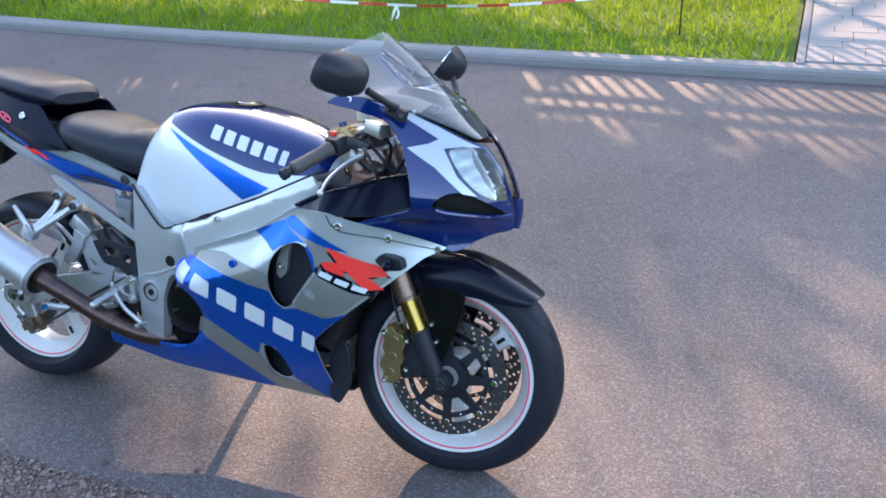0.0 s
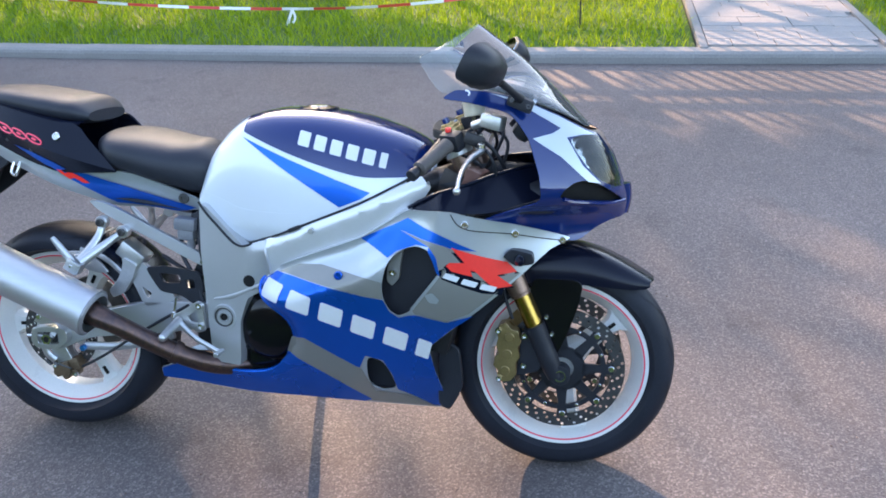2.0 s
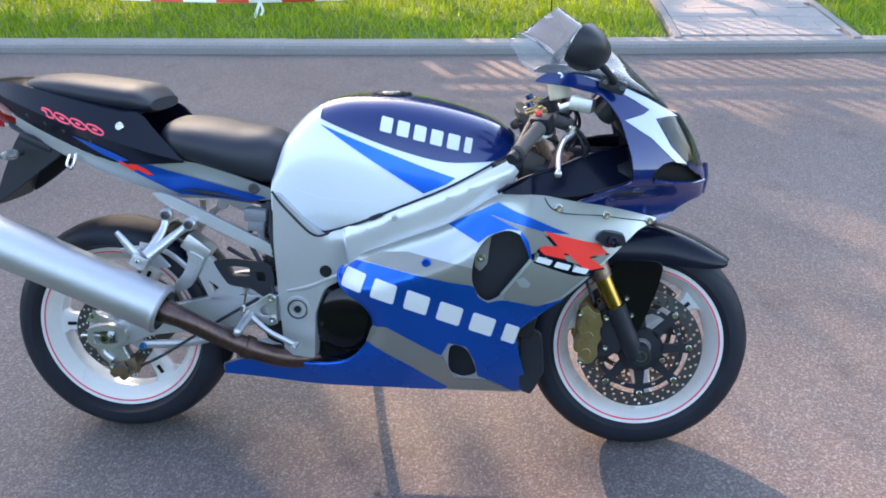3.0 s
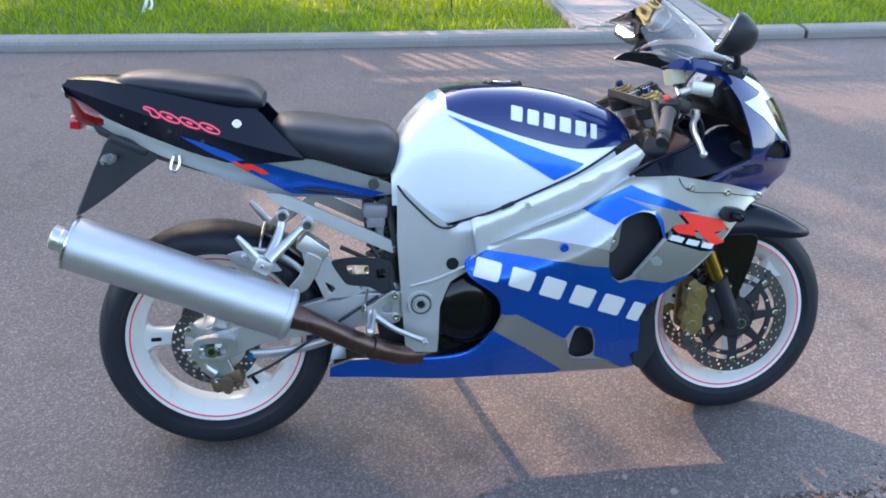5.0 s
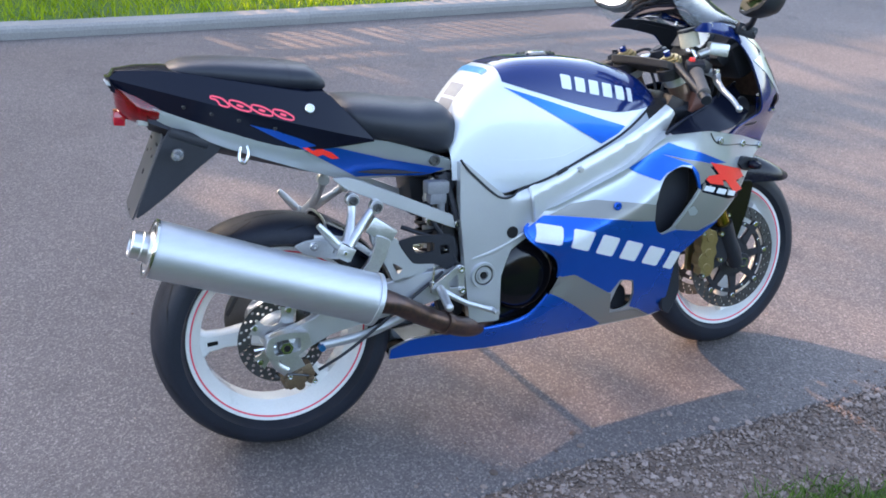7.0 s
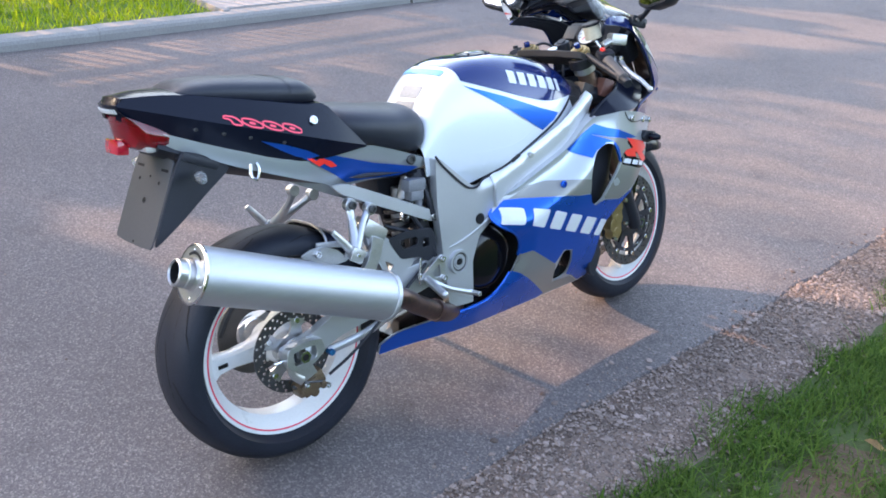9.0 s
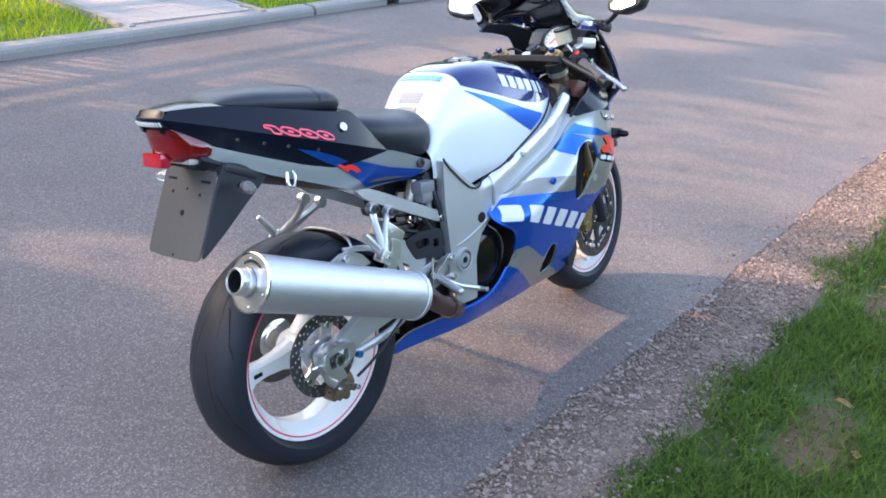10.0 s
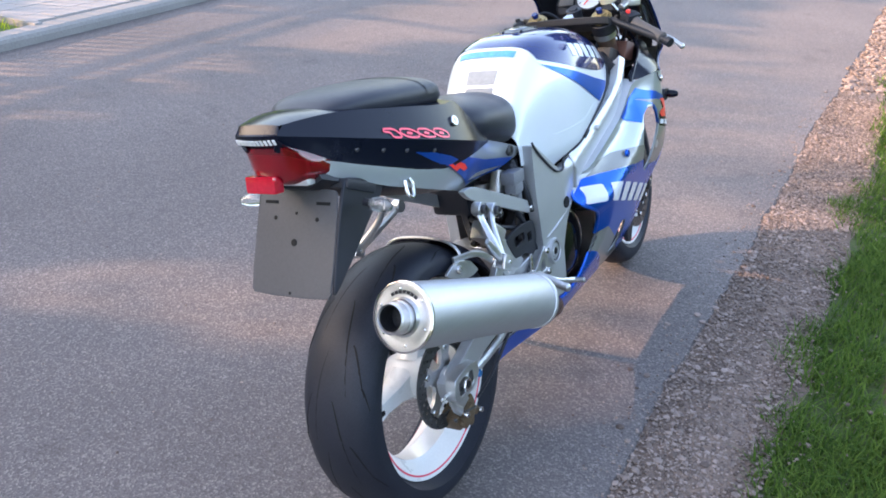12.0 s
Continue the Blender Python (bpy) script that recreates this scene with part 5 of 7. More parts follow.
panel("reflector", [(1.415, 0.905), (1.468, 0.910), (1.478, 0.870), (1.505, 0.825), (1.540, 0.775), (1.49, 0.79), (1.45, 0.84)], lambda x, z: fairing(x, z) - 0.020 + 0.0025 * math.sin(z * 170) * math.sin(x * 90), REFLECTOR, head, thick=0.002, step=0.008, label="faceted silvered reflector")
part("centre_bridge", tube([(1.545, 0, 0.775), (1.548, 0, 0.74), (1.542, 0, 0.705)], 0.020, 10), NAVY, head)
panel("inner_shell", [(1.25, 0.735), (1.365, 0.765), (1.358, 0.821), (1.33, 0.905), (1.28, 0.965), (1.20, 0.988), (1.22, 1.0), (1.32, 0.975), (1.40, 0.915), (1.402, 0.80), (1.39, 0.72)], lambda x, z: fairing(x, z) - 0.012, BLACKPL, cowl, thick=0.003, step=0.02)
panel("inner_wing", [(1.036, 0.732), (1.06, 0.752), (1.10, 0.766), (1.18, 0.792), (1.238, 0.812), (1.29, 0.824), (1.355, 0.834), (1.362, 0.757), (1.225, 0.731), (1.11, 0.731)], lambda x, z: fairing(x, 0.74) - 0.012 - 0.9 * max(0, z - 0.735), BLACKP, cowl, thick=0.004, step=0.02, label="glossy black inner wing panel")
for s in (-1, 1):
    part("wing_rim", tube([(x, s * (fairing(x, 0.74) - 0.010 - 0.9 * max(0, z - 0.735)), z) for x, z in ((1.040, 0.735), (1.10, 0.766), (1.18, 0.792), (1.238, 0.812), (1.29, 0.824), (1.353, 0.834))], 0.0045, 8), BLACKP, cowl, "rolled glossy rim of the inner wing")
part("dash_bracket", block((0.06, 0.26, 0.10), pose(1.35, 0, 0.90, 0, -25, 0), 0.02), BLACKPL, cowl)

# windscreen
scr = []
ctr = spline([(1.458, 0, 0.918), (1.385, 0, 0.992), (1.288, 0, 1.080), (1.178, 0, 1.160)], 6)
edg = spline([(1.440, -0.050, 0.922), (1.345, -0.140, 0.972), (1.22, -0.180, 1.012), (1.12, -0.186, 1.005), (1.063, -0.174, 1.077), (1.072, -0.168, 1.084)], 6)
for i in range(19):
    c = ctr[i]
    e = edg[round(i * 29 / 18)]
    row = []
    for j in range(-14, 15):
        t = abs(j) / 14
        h = (i / 18) ** 1.5
        fall = (1 - h) * t**2.1 + h * (1 - 0.62 * math.exp(-((t / 0.34) ** 2)) - 0.38 * (1 - t * t))
        p = Vector((c.x + (e.x - c.x) * fall, math.copysign(1, j) * abs(e.y) * math.sin(t * math.pi / 2) if j else 0, c.z + (e.z - c.z) * fall))
        row.append(p)
    scr.append(row)
q = loft(scr, False, False)
screen_ob = part("windscreen", q, SCREEN, cowl, "clear double-bubble acrylic windscreen")
screen_ob.visible_shadow = True
part("screen_base", loft([[p + (p - Vector((1.2, 0, 0.8))).normalized() * -0.002 for p in r[1:-1]] for r in scr[:6]], False, False), BLACKP, cowl, "black strip at the foot of the screen")
letter_row(lambda x, z: 0.03 + 0 * x, (1.436, 0.936), (1.452, 0.924), 0.012, 0, 1, DECALWHITE, cowl, 0.003, (-1,))
for s in (-1, 1):
    part("screen_screw", bolt((1.177, s * 0.188, 1.004), 0.009, 0.004, (0, s, 0.3)), STEEL, cowl)
    part("screen_screw", bolt((1.33, s * 0.150, 0.985), 0.006, 0.004, (0.3, s, 0.6)), STEEL, cowl)


# mirrors and indicators
def mirror(s):
    m = new("mirror")
    m.parent = bike
    tagged(m, "black fairing-mounted rear-view mirror")
    c = Vector((1.237, s * 0.322, 1.071))
    rings = []
    for k, (dx, sc) in enumerate(((-0.028, 0.94), (-0.026, 1.0), (-0.010, 1.0), (0.012, 0.86), (0.030, 0.62), (0.040, 0.30))):
        rings.append([c + Vector((dx, s * (0.072 * sc * math.copysign(abs(math.cos(a)) ** 0.6, math.cos(a))), 0.046 * sc * math.copysign(abs(math.sin(a)) ** 0.65, math.sin(a)) - (0.010 if math.cos(a) * 1 < 0 else 0) * sc)) for a in [2 * math.pi * i / 28 for i in range(28)]])
    turn = Matrix.Translation(c) @ pose(0, 0, 0, 0, 36 if s > 0 else 28, s * 20) @ Matrix.Translation(-c)
    part("shell", moved(loft(rings), turn), BLACKPL, m)
    part("mirror_glass", moved(loft([[c + (p - c) * 0.92 + Vector((-0.0045 + d, 0, 0)) for p in rings[0]] for d in (0, 0.002)]), turn), MIRROR, m, "bright mirror glass")
    part("arm", tube([(1.262, s * 0.262, 1.036), (1.290, s * 0.220, 1.008), (1.300, s * 0.190, 0.994)], [0.009, 0.008, 0.012], 10), BLACKPL, m)
    part("foot", block((0.062, 0.020, 0.032), pose(1.300, s * 0.186, 0.985, 0, 20, s * 12), 0.008), BLACKPL, m)
    for dx in (-0.018, 0.020):
        part("foot_bolt", bolt((1.300 + dx, s * 0.198, 0.985 - dx * 0.36), 0.006, 0.004, (0, s, 0.2)), DISC, m)


mirror(-1)
mirror(1)


def indicator(c, way, mat, r=0.016, long=0.05):
    ind = new("indicator")
    ind.parent = bike
    w = Vector(way).normalized()
    c = Vector(c)
    tagged(ind, "small clear indicator lamp")
    part("stem", rod(c, c + w * long * 0.35, r * 0.55, 12), BLACKPL, ind)
    prof = [(0.0, long * 0.3), (r * 0.8, long * 0.3), (r, long * 0.45), (r * 0.9, long * 0.75), (r * 0.5, long * 0.97), (0.0, long)]
    part("lens", moved(revolve(prof, 20), Matrix.Translation(c) @ w.to_track_quat("Y", "Z").to_matrix().to_4x4()), mat, ind)


for s in (-1, 1):
    indicator((1.305, s * 0.212, 0.630), (0.25, s, -0.1), BLACKP, 0.013, 0.050)
    indicator((-0.185, s * 0.112, 0.803), (-0.25, s, -0.02), CLEARLENS, 0.014, 0.072)
    part("indicator_surround", plate([(1.27, 0.630), (1.29, 0.650), (1.34, 0.640), (1.345, 0.615), (1.30, 0.608)], s * 0.225, s * 0.195, 0.004), BLACKPL, cowl)

# tank pad and sticker on the tank's rear spine
part("sticker_band", loft([tank_ring(x, 0.0022)[15:23] for x in (0.566, 0.572, 0.578, 0.584)], False, False), material("turquoise_sticker", (0.06, 0.30, 0.55), 0.3, 0, 0.5, 0.25, 60, 200), fuel_tank, "pale blue sticker band")
for x0, x1 in ((0.484, 0.503), (0.508, 0.535)):
    part("tank_pad", loft([tank_ring(x0 + (x1 - x0) * k / 4, 0.0022)[17:20] for k in range(5)], False, False), material("grey_tank_pad", (0.32, 0.32, 0.31), 0.5) if x0 < 0.5 else bpy.data.materials["grey_tank_pad"], fuel_tank, "grey tank protector pad")

# --- seats and tail ---
def cushion(name, label, stations, parent, mat=SEAT, n=20, p=2.6):
    """A soft pad: at each x a half width, a base and a top height, and a rounded section."""
    rings = []
    for x, w, z0, z1 in stations:
        ring = []
        for i in range(n * 2):
            a = 2 * math.pi * i / (n * 2)
            c, s = math.cos(a), math.sin(a)
            zc, hz = (z0 + z1) / 2, (z1 - z0) / 2
            ring.append((x, w * math.copysign(abs(c) ** (2 / p), c), zc + hz * math.copysign(abs(s) ** (2 / p), s)))
        rings.append(ring)
    return part(name, loft(rings), mat, parent, label)


def stations_of(xs, w, lo, hi, count=22):
    fw_, fl, fh = smooth_table(xs, w), smooth_table(xs, lo), smooth_table(xs, hi)
    return [(x, fw_(x), fl(x), fh(x)) for x in [xs[0] + (xs[-1] - xs[0]) * i / count for i in range(count + 1)]]


cushion("rider_seat", "black vinyl rider seat", stations_of([0.175, 0.20, 0.28, 0.38, 0.46, 0.485], [0.085, 0.125, 0.150, 0.140, 0.112, 0.09], [0.835, 0.80, 0.765, 0.735, 0.715, 0.73], [0.862, 0.885, 0.880, 0.862, 0.850, 0.83]), bike)
pillion = cushion("pillion_seat", "black vinyl pillion seat pad", stations_of([-0.190, -0.165, -0.10, 0.0, 0.08, 0.135, 0.158], [0.055, 0.082, 0.105, 0.118, 0.120, 0.112, 0.09], [0.968, 0.952, 0.935, 0.915, 0.902, 0.898, 0.905], [0.978, 0.990, 0.995, 0.986, 0.975, 0.961, 0.936]), bike)
strap = []
for x in (0.072, 0.100):
    w, lo, hi = 0.1215, 0.902, (0.9775 if x < 0.08 else 0.9715)
    strap.append([(x, w * math.copysign(abs(math.cos(a)) ** (2 / 2.6), math.cos(a)), (lo + hi) / 2 + (hi - lo) / 2 * math.copysign(abs(math.sin(a)) ** (2 / 2.6), math.sin(a))) for a in [math.pi * i / 24 for i in range(25)]])
part("strap", loft(strap, False, False), SEAT, pillion, "stitched vinyl grab strap")

tail_ob = new("tail_unit")
tail_ob.parent = bike
tagged(tail_ob, "black and silver tail unit with a red lamp")
for s in (-1, 1):
    q = joined(tail_strip(tail_z, tail_rim, -0.307, 0.252, s), tail_strip(tail_foot, tail_z, -0.307, 0.252, s))
    shell(q, 0.005)
    part("tail_side", q, BLACKP, tail_ob, "glossy black creased tail side panel", keep=True)
panel("tail_lower", [(-0.252, 0.905), (-0.227, 0.896), (-0.15, 0.863), (-0.083, 0.836), (0.012, 0.806), (0.061, 0.792), (0.12, 0.787), (0.25, 0.786), (0.297, 0.777), (0.40, 0.738), (0.487, 0.702), (0.463, 0.685), (0.40, 0.678), (0.217, 0.682), (0.108, 0.722), (-0.087, 0.799), (-0.252, 0.880)], tail_low, SILVER, tail_ob, thick=0.006, label="silver lower tail panel", step=0.011, cut=0.06)
panel("tail_blue", [(0.061, 0.797), (0.12, 0.784), (0.166, 0.778), (0.294, 0.732), (0.447, 0.690), (0.420, 0.681), (0.385, 0.677), (0.218, 0.694), (0.170, 0.727), (0.11, 0.765)], tail_low, BLUE, tail_ob, off=0.0034, thick=0, soft=0, label="blue paint flash on the tail", step=0.011)
panel("tail_blue_tip", [(-0.034, 0.851), (0.02, 0.834), (0.080, 0.808), (0.112, 0.790), (0.085, 0.786), (0.05, 0.800), (0.02, 0.817)], tail, BLUE, tail_ob, off=0.0016, thick=0, soft=0, label="blue paint flash on the tail", step=0.01)
panel("tail_emblem", [(0.075, 0.793), (0.090, 0.789), (0.105, 0.778), (0.120, 0.783), (0.150, 0.768), (0.168, 0.752), (0.150, 0.752), (0.128, 0.766), (0.115, 0.762), (0.095, 0.776)], tail_low, DECALRED, tail_ob, off=0.0050, thick=0, soft=0, step=0.011)
for s in (-1, 1):
    part("tail_bolt", bolt((0.101, s * (tail(0.101, 0.876) + 0.002), 0.876), 0.011, 0.005, (0, s, 0.35)), STEEL, tail_ob)
    for bx in (-0.165, -0.110, -0.055, 0.02):
        bz = tail_z(bx) - 0.022
        part("tail_screw", bolt((bx, s * (tail(bx, bz) - 0.001), bz), 0.0045, 0.003, (0, s, -0.5)), DISC, tail_ob)
    part("rail_bolt", bolt((0.418, s * (tail_low(0.418, 0.716) + 0.002), 0.716), 0.014, 0.006, (0, s, 0)), DISC, tail_ob)
top = []
for x in (-0.315, -0.307, -0.295, -0.25, -0.20, -0.15, -0.10, -0.05, 0.0, 0.05, 0.10, 0.15):
    xx = max(x, -0.307)
    w, z = tail(xx, tail_rim(xx)) - 0.0005, tail_rim(xx)
    top.append([(x + 0.008 * (abs(k) / 8) ** 2 * (x < -0.306), w * math.sin(k * math.pi / 16), z + 0.010 * math.cos(k * math.pi / 16) ** 2 * min(1, (x + 0.315) / 0.08)) for k in range(-8, 9)])
part("tail_top", loft(top, False, False), BLACKP, tail_ob, "glossy black tail top")
back = []
for x, w, z in ((-0.315, 0.048, 0.966), (-0.313, 0.050, 0.955), (-0.300, 0.054, 0.940), (-0.280, 0.060, 0.925)):
    back.append([(x + 0.008 * (k / 8) ** 2, w * k / 8, z) for k in range(-8, 9)])
part("tail_rear", loft(back, False, False), BLACKP, tail_ob)
for k in range(11):
    y = 0.044 - 0.0084 * k
    part("lettering_bar", block((0.002, 0.0058, 0.011), pose(-0.3135 + 0.008 * (abs(y) / 0.048) ** 2, y, 0.953, 0, -25, 0), 0.0004, 1), DECALWHITE, tail_ob)
undertray = part("undertray", loft([[(x, -w, z), (x, -w * 0.5, z - 0.02), (x, w * 0.5, z - 0.02), (x, w, z), (x, w * 0.8, z + 0.03), (x, -w * 0.8, z + 0.03)] for x, w, z in ((-0.24, 0.07, 0.865), (-0.1, 0.09, 0.80), (0.1, 0.10, 0.735), (0.2, 0.10, 0.71), (0.42, 0.09, 0.68))]), BLACKPL, tail_ob, "black plastic undertray")

# number on the tail: outlined digits with an open middle
def outline_digit(shape, at, along, rise, thick, name):
    """A digit drawn as a closed outline of even width, laid on the tail."""
    q = bmesh.new()
    for loop in shape:
        pts = [Vector(at) + Vector(along) * u + Vector(rise) * v for u, v in rounded(loop, 1, 0.2)]
        ring = []
        for i, p in enumerate(pts):
            t = (pts[(i + 1) % len(pts)] - pts[i - 1]).normalized()
            n = Vector((t.y, -t.x)) * thick / 2
            pair = []
            for w in (p + n, p - n):
                pair.append(q.verts.new((w.x, -(tail(w.x, w.y) + 0.0022), w.y)))
            ring.append(pair)
        for A, B in zip(ring, ring[1:] + ring[:1]):
            q.faces.new((A[0], B[0], B[1], A[1]))
    part(name, q, PINKRED, tail_ob, "coral red outlined digit")


ZERO = [[(0.02, 0.45), (0.16, 1.0), (0.66, 1.0), (1.0, 0.55), (0.86, 0.0), (0.30, 0.0)], [(0.36, 0.50), (0.42, 0.58), (0.64, 0.48), (0.58, 0.40)]]
ONE = [[(0.22, 0.66), (0.32, 1.0), (0.80, 1.0), (0.94, 0.50), (0.90, 0.0), (0.48, 0.0), (0.50, 0.62)]]
for k, shape in enumerate((ONE, ZERO, ZERO, ZERO)):
    outline_digit(shape, Vector((-0.1145, 0.9045)).lerp(Vector((0.0655, 0.853)), k / 4), Vector((0.0460, -0.0131)), Vector((-0.0095, 0.0195)), 0.0040, "digit")

# tail lamp, number board
lamp = new("tail_lamp")
lamp.parent = bike
tagged(lamp, "deep red tail lamp lens")
rows = []
for z, x, w, sweep in ((0.940, -0.302, 0.048, 0.012), (0.922, -0.303, 0.056, 0.045), (0.902, -0.302, 0.066, 0.080), (0.885, -0.298, 0.072, 0.105), (0.872, -0.288, 0.070, 0.108), (0.862, -0.268, 0.060, 0.090)):
    rows.append([(x + sweep * (abs(k) / 8) ** 2.2, (w + 0.004) * math.sin(k * math.pi / 16), z) for k in range(-8, 9)])
part("lens", loft(rows, False, False), TAILRED, lamp)
part("reflector_block", block((0.026, 0.070, 0.032), pose(-0.296, 0.016, 0.872, 0, 8, 0), 0.005), material("coral_reflector", (0.42, 0.012, 0.028), 0.12, 0, 0.8, 0.2, 60, 150), lamp, "red rectangular reflector")
part("lamp_back", block((0.03, 0.11, 0.07), pose(-0.245, 0, 0.89, 0, 8, 0), 0.01), REFLECTOR, lamp)
board = new("number_board")
board.parent = bike
tagged(board, "plain grey number board without a plate on a black hanger")
part("board", moved(plate([(-0.098, -0.102), (0.098, -0.102), (0.094, 0.104), (-0.094, 0.104)], -0.002, 0.002, 0.001, 2, 0.06), pose(-0.258, 0.012, 0.744, 0, 26, 0) @ pose(0, 0, 0, 0, 0, 90)), PLATE, board)
for dy, dz, w, h in ((-0.062, 0.075, 0.032, 0.006), (0.062, 0.075, 0.032, 0.006)):
    part("slot", block((0.002, w, h), pose(-0.258, 0.012, 0.744, 0, 26, 0) @ pose(-0.0024, dy, dz), 0.0008), GROOVE, board)
for dy, dz, r in ((0, 0.0, 0.007), (-0.05, 0.045, 0.004), (0.05, 0.045, 0.004), (0, 0.055, 0.003), (0, -0.095, 0.003)):
    m = pose(-0.258, 0.012, 0.744, 0, 26, 0) @ pose(-0.003, dy, dz)
    part("board_hole", rod(m @ Vector((-0.0004, 0, 0)), m @ Vector((0.002, 0, 0)), r, 12), GROOVE, board)
for s in (-1, 1):
    part("hanger_arm", plate([(-0.200, 0.860), (-0.080, 0.802), (-0.150, 0.755), (-0.225, 0.70), (-0.300, 0.652), (-0.259, 0.745)], 0.010 + s * 0.100, 0.010 + s * 0.092, 0.002), BLACKPL, board, "black plastic hanger arm")
part("hanger_bridge", block((0.09, 0.19, 0.02), pose(-0.16, 0, 0.825, 0, 25, 0), 0.006), BLACKPL, board)
for s in (-1, 1):
    part("luggage_hook", tube([(-0.055, s * 0.118, 0.800), (-0.062, s * 0.125, 0.775), (-0.050, s * 0.128, 0.765), (-0.040, s * 0.125, 0.785), (-0.04, s * 0.118, 0.80)], 0.004, 8), STEEL, tail_ob)

# --- exhaust ---
ex = new("exhaust")
ex.parent = bike
tagged(ex, "brushed titanium silencer with a browned link pipe")
A, B = Vector((0.208, -0.232, 0.425)), Vector((-0.278, -0.222, 0.624))
ax = (B - A).normalized()
turn = Matrix.Translation(A) @ ax.to_track_quat("Y", "Z").to_matrix().to_4x4()
L = (B - A).length
part("silencer_body", moved(revolve([(0.052, 0.0), (0.0595, 0.004), (0.061, 0.012), (0.0605, L * 0.5), (0.0625, L - 0.012), (0.0615, L - 0.003), (0.058, L)], 64), turn), BRUSHED, ex)
part("end_cap", moved(revolve([(0.060, L - 0.004), (0.0625, L), (0.0615, L + 0.004), (0.056, L + 0.005), (0.048, L + 0.003), (0.036, L + 0.004), (0.032, L + 0.010)], 48), turn), SATIN, ex, "polished silencer end cap")
part("tail_pipe", moved(revolve([(0.030, L), (0.031, L + 0.022), (0.029, L + 0.024), (0.029, L + 0.042), (0.0255, L + 0.045), (0.0235, L + 0.042), (0.0235, L - 0.12), (0.0, L - 0.12)], 40), turn), SATIN, ex, "polished tail pipe tip")
part("pipe_inside", moved(revolve([(0.0, L + 0.004), (0.0232, L + 0.004), (0.0232, L + 0.041)], 32), turn), DARK, ex)
part("band", moved(revolve([(0.0615, 0.006), (0.064, 0.007), (0.064, 0.017), (0.0615, 0.018)], 48), turn), BRUSHED, ex)
for k in range(6):
    a = radians(60 * k + 20)
    m = turn @ Matrix.Translation((0.051 * math.cos(a), L + 0.003, 0.051 * math.sin(a)))
    part("cap_rivet", ball(m.translation, 0.0035, n=8), STEEL, ex)
for k in range(7):
    a = radians(58 + 11 * k)
    part("lettering_bar", block((0.006, 0.001, 0.007), turn @ pose(0, 0, 0, 0, -math.degrees(a), 0) @ pose(0.045, L + 0.0048, 0, 0, 0, 0), 0.0003, 1), DARK, ex)
part("link_pipe", tube([A - ax * -0.01, A - ax * 0.05, Vector((0.32, -0.205, 0.36)), Vector((0.42, -0.170, 0.300)), Vector((0.50, -0.12, 0.262)), Vector((0.58, -0.06, 0.25))], [0.034, 0.026, 0.026, 0.026, 0.027, 0.028], 20), PIPE, ex, "heat-browned steel link pipe")
part("pipe_clamp", moved(revolve([(0.027, -0.010), (0.031, -0.010), (0.031, 0.010), (0.027, 0.010)], 24, closed=True), Matrix.Translation((0.40, -0.178, 0.312)) @ Vector((0.1, 0.04, -0.06)).to_track_quat("Y", "Z").to_matrix().to_4x4()), PIPE, ex)
part("cap_lip", moved(revolve([(0.0605, L - 0.002), (0.0645, L - 0.001), (0.0650, L + 0.004), (0.0615, L + 0.006)], 56), turn), STEEL, ex, "bright rolled rim of the end cap")
part("silencer_strap", plate([(0.246, 0.556), (0.284, 0.536), (0.272, 0.502), (0.244, 0.458), (0.206, 0.440), (0.196, 0.462), (0.224, 0.492), (0.238, 0.520)], -0.138, -0.122, 0.005), ALU, ex, "flat cast silencer hanger strap")

# --- swing arm, hugger, rear brake ---
sw = new("swing_arm")
sw.parent = bike
tagged(sw, "silver aluminium swing arm")
for s in (-1, 1):
    part("arm", plate([(-0.045, 0.335), (-0.040, 0.285), (0.02, 0.272), (0.12, 0.318), (0.35, 0.345), (0.52, 0.375), (0.52, 0.44), (0.40, 0.435), (0.30, 0.432), (0.14, 0.392), (0.04, 0.352)], s * 0.098, s * 0.126, 0.006), FRAME, sw, "silver swing arm beam")
    part("lower_brace", tube([(0.09, s * 0.112, 0.285), (0.22, s * 0.112, 0.295), (0.36, s * 0.108, 0.335)], 0.012, 10, squash=0.7), FRAME, sw)
    part("axle_block", plate([(-0.044, 0.342), (-0.052, 0.302), (-0.034, 0.282), (0.026, 0.284), (0.062, 0.308), (0.058, 0.342), (0.004, 0.350)], s * 0.122, s * 0.148, 0.006, holes=[[(-0.030, 0.331), (-0.030, 0.294), (0.034, 0.298), (0.036, 0.332)]]), ALU, sw, "cast end of the swing arm with a square opening")
    part("axle_slider", block((0.036, 0.012, 0.030), pose(0.0, s * 0.132, 0.312), 0.003), DISC, sw, "dark axle slider")
    part("axle_socket", rod((0.0, s * 0.1535, 0.312), (0.0, s * 0.1550, 0.312), 0.0085, 16, 0.0004), GROOVE, sw, "dark hollow of the axle")
    part("axle_nut", moved(revolve([(0.0, 0.0), (0.008, 0.0), (0.009, 0.012), (0.016, 0.012), (0.017, 0.008), (0.017, -0.004)], 6), Matrix.Translation((0.0, s * 0.142, 0.312)) @ (pose(0, 0, 0, 0, 0, 180) if s < 0 else Matrix())), STEEL, sw)
    part("adjuster_bolt", rod((-0.075, s * 0.128, 0.312), (-0.02, s * 0.128, 0.312), 0.005, 8), STEEL, sw)
part("cross_brace", block((0.12, 0.20, 0.08), pose(0.42, 0, 0.42, 0, 5, 0), 0.02), FRAME, sw)
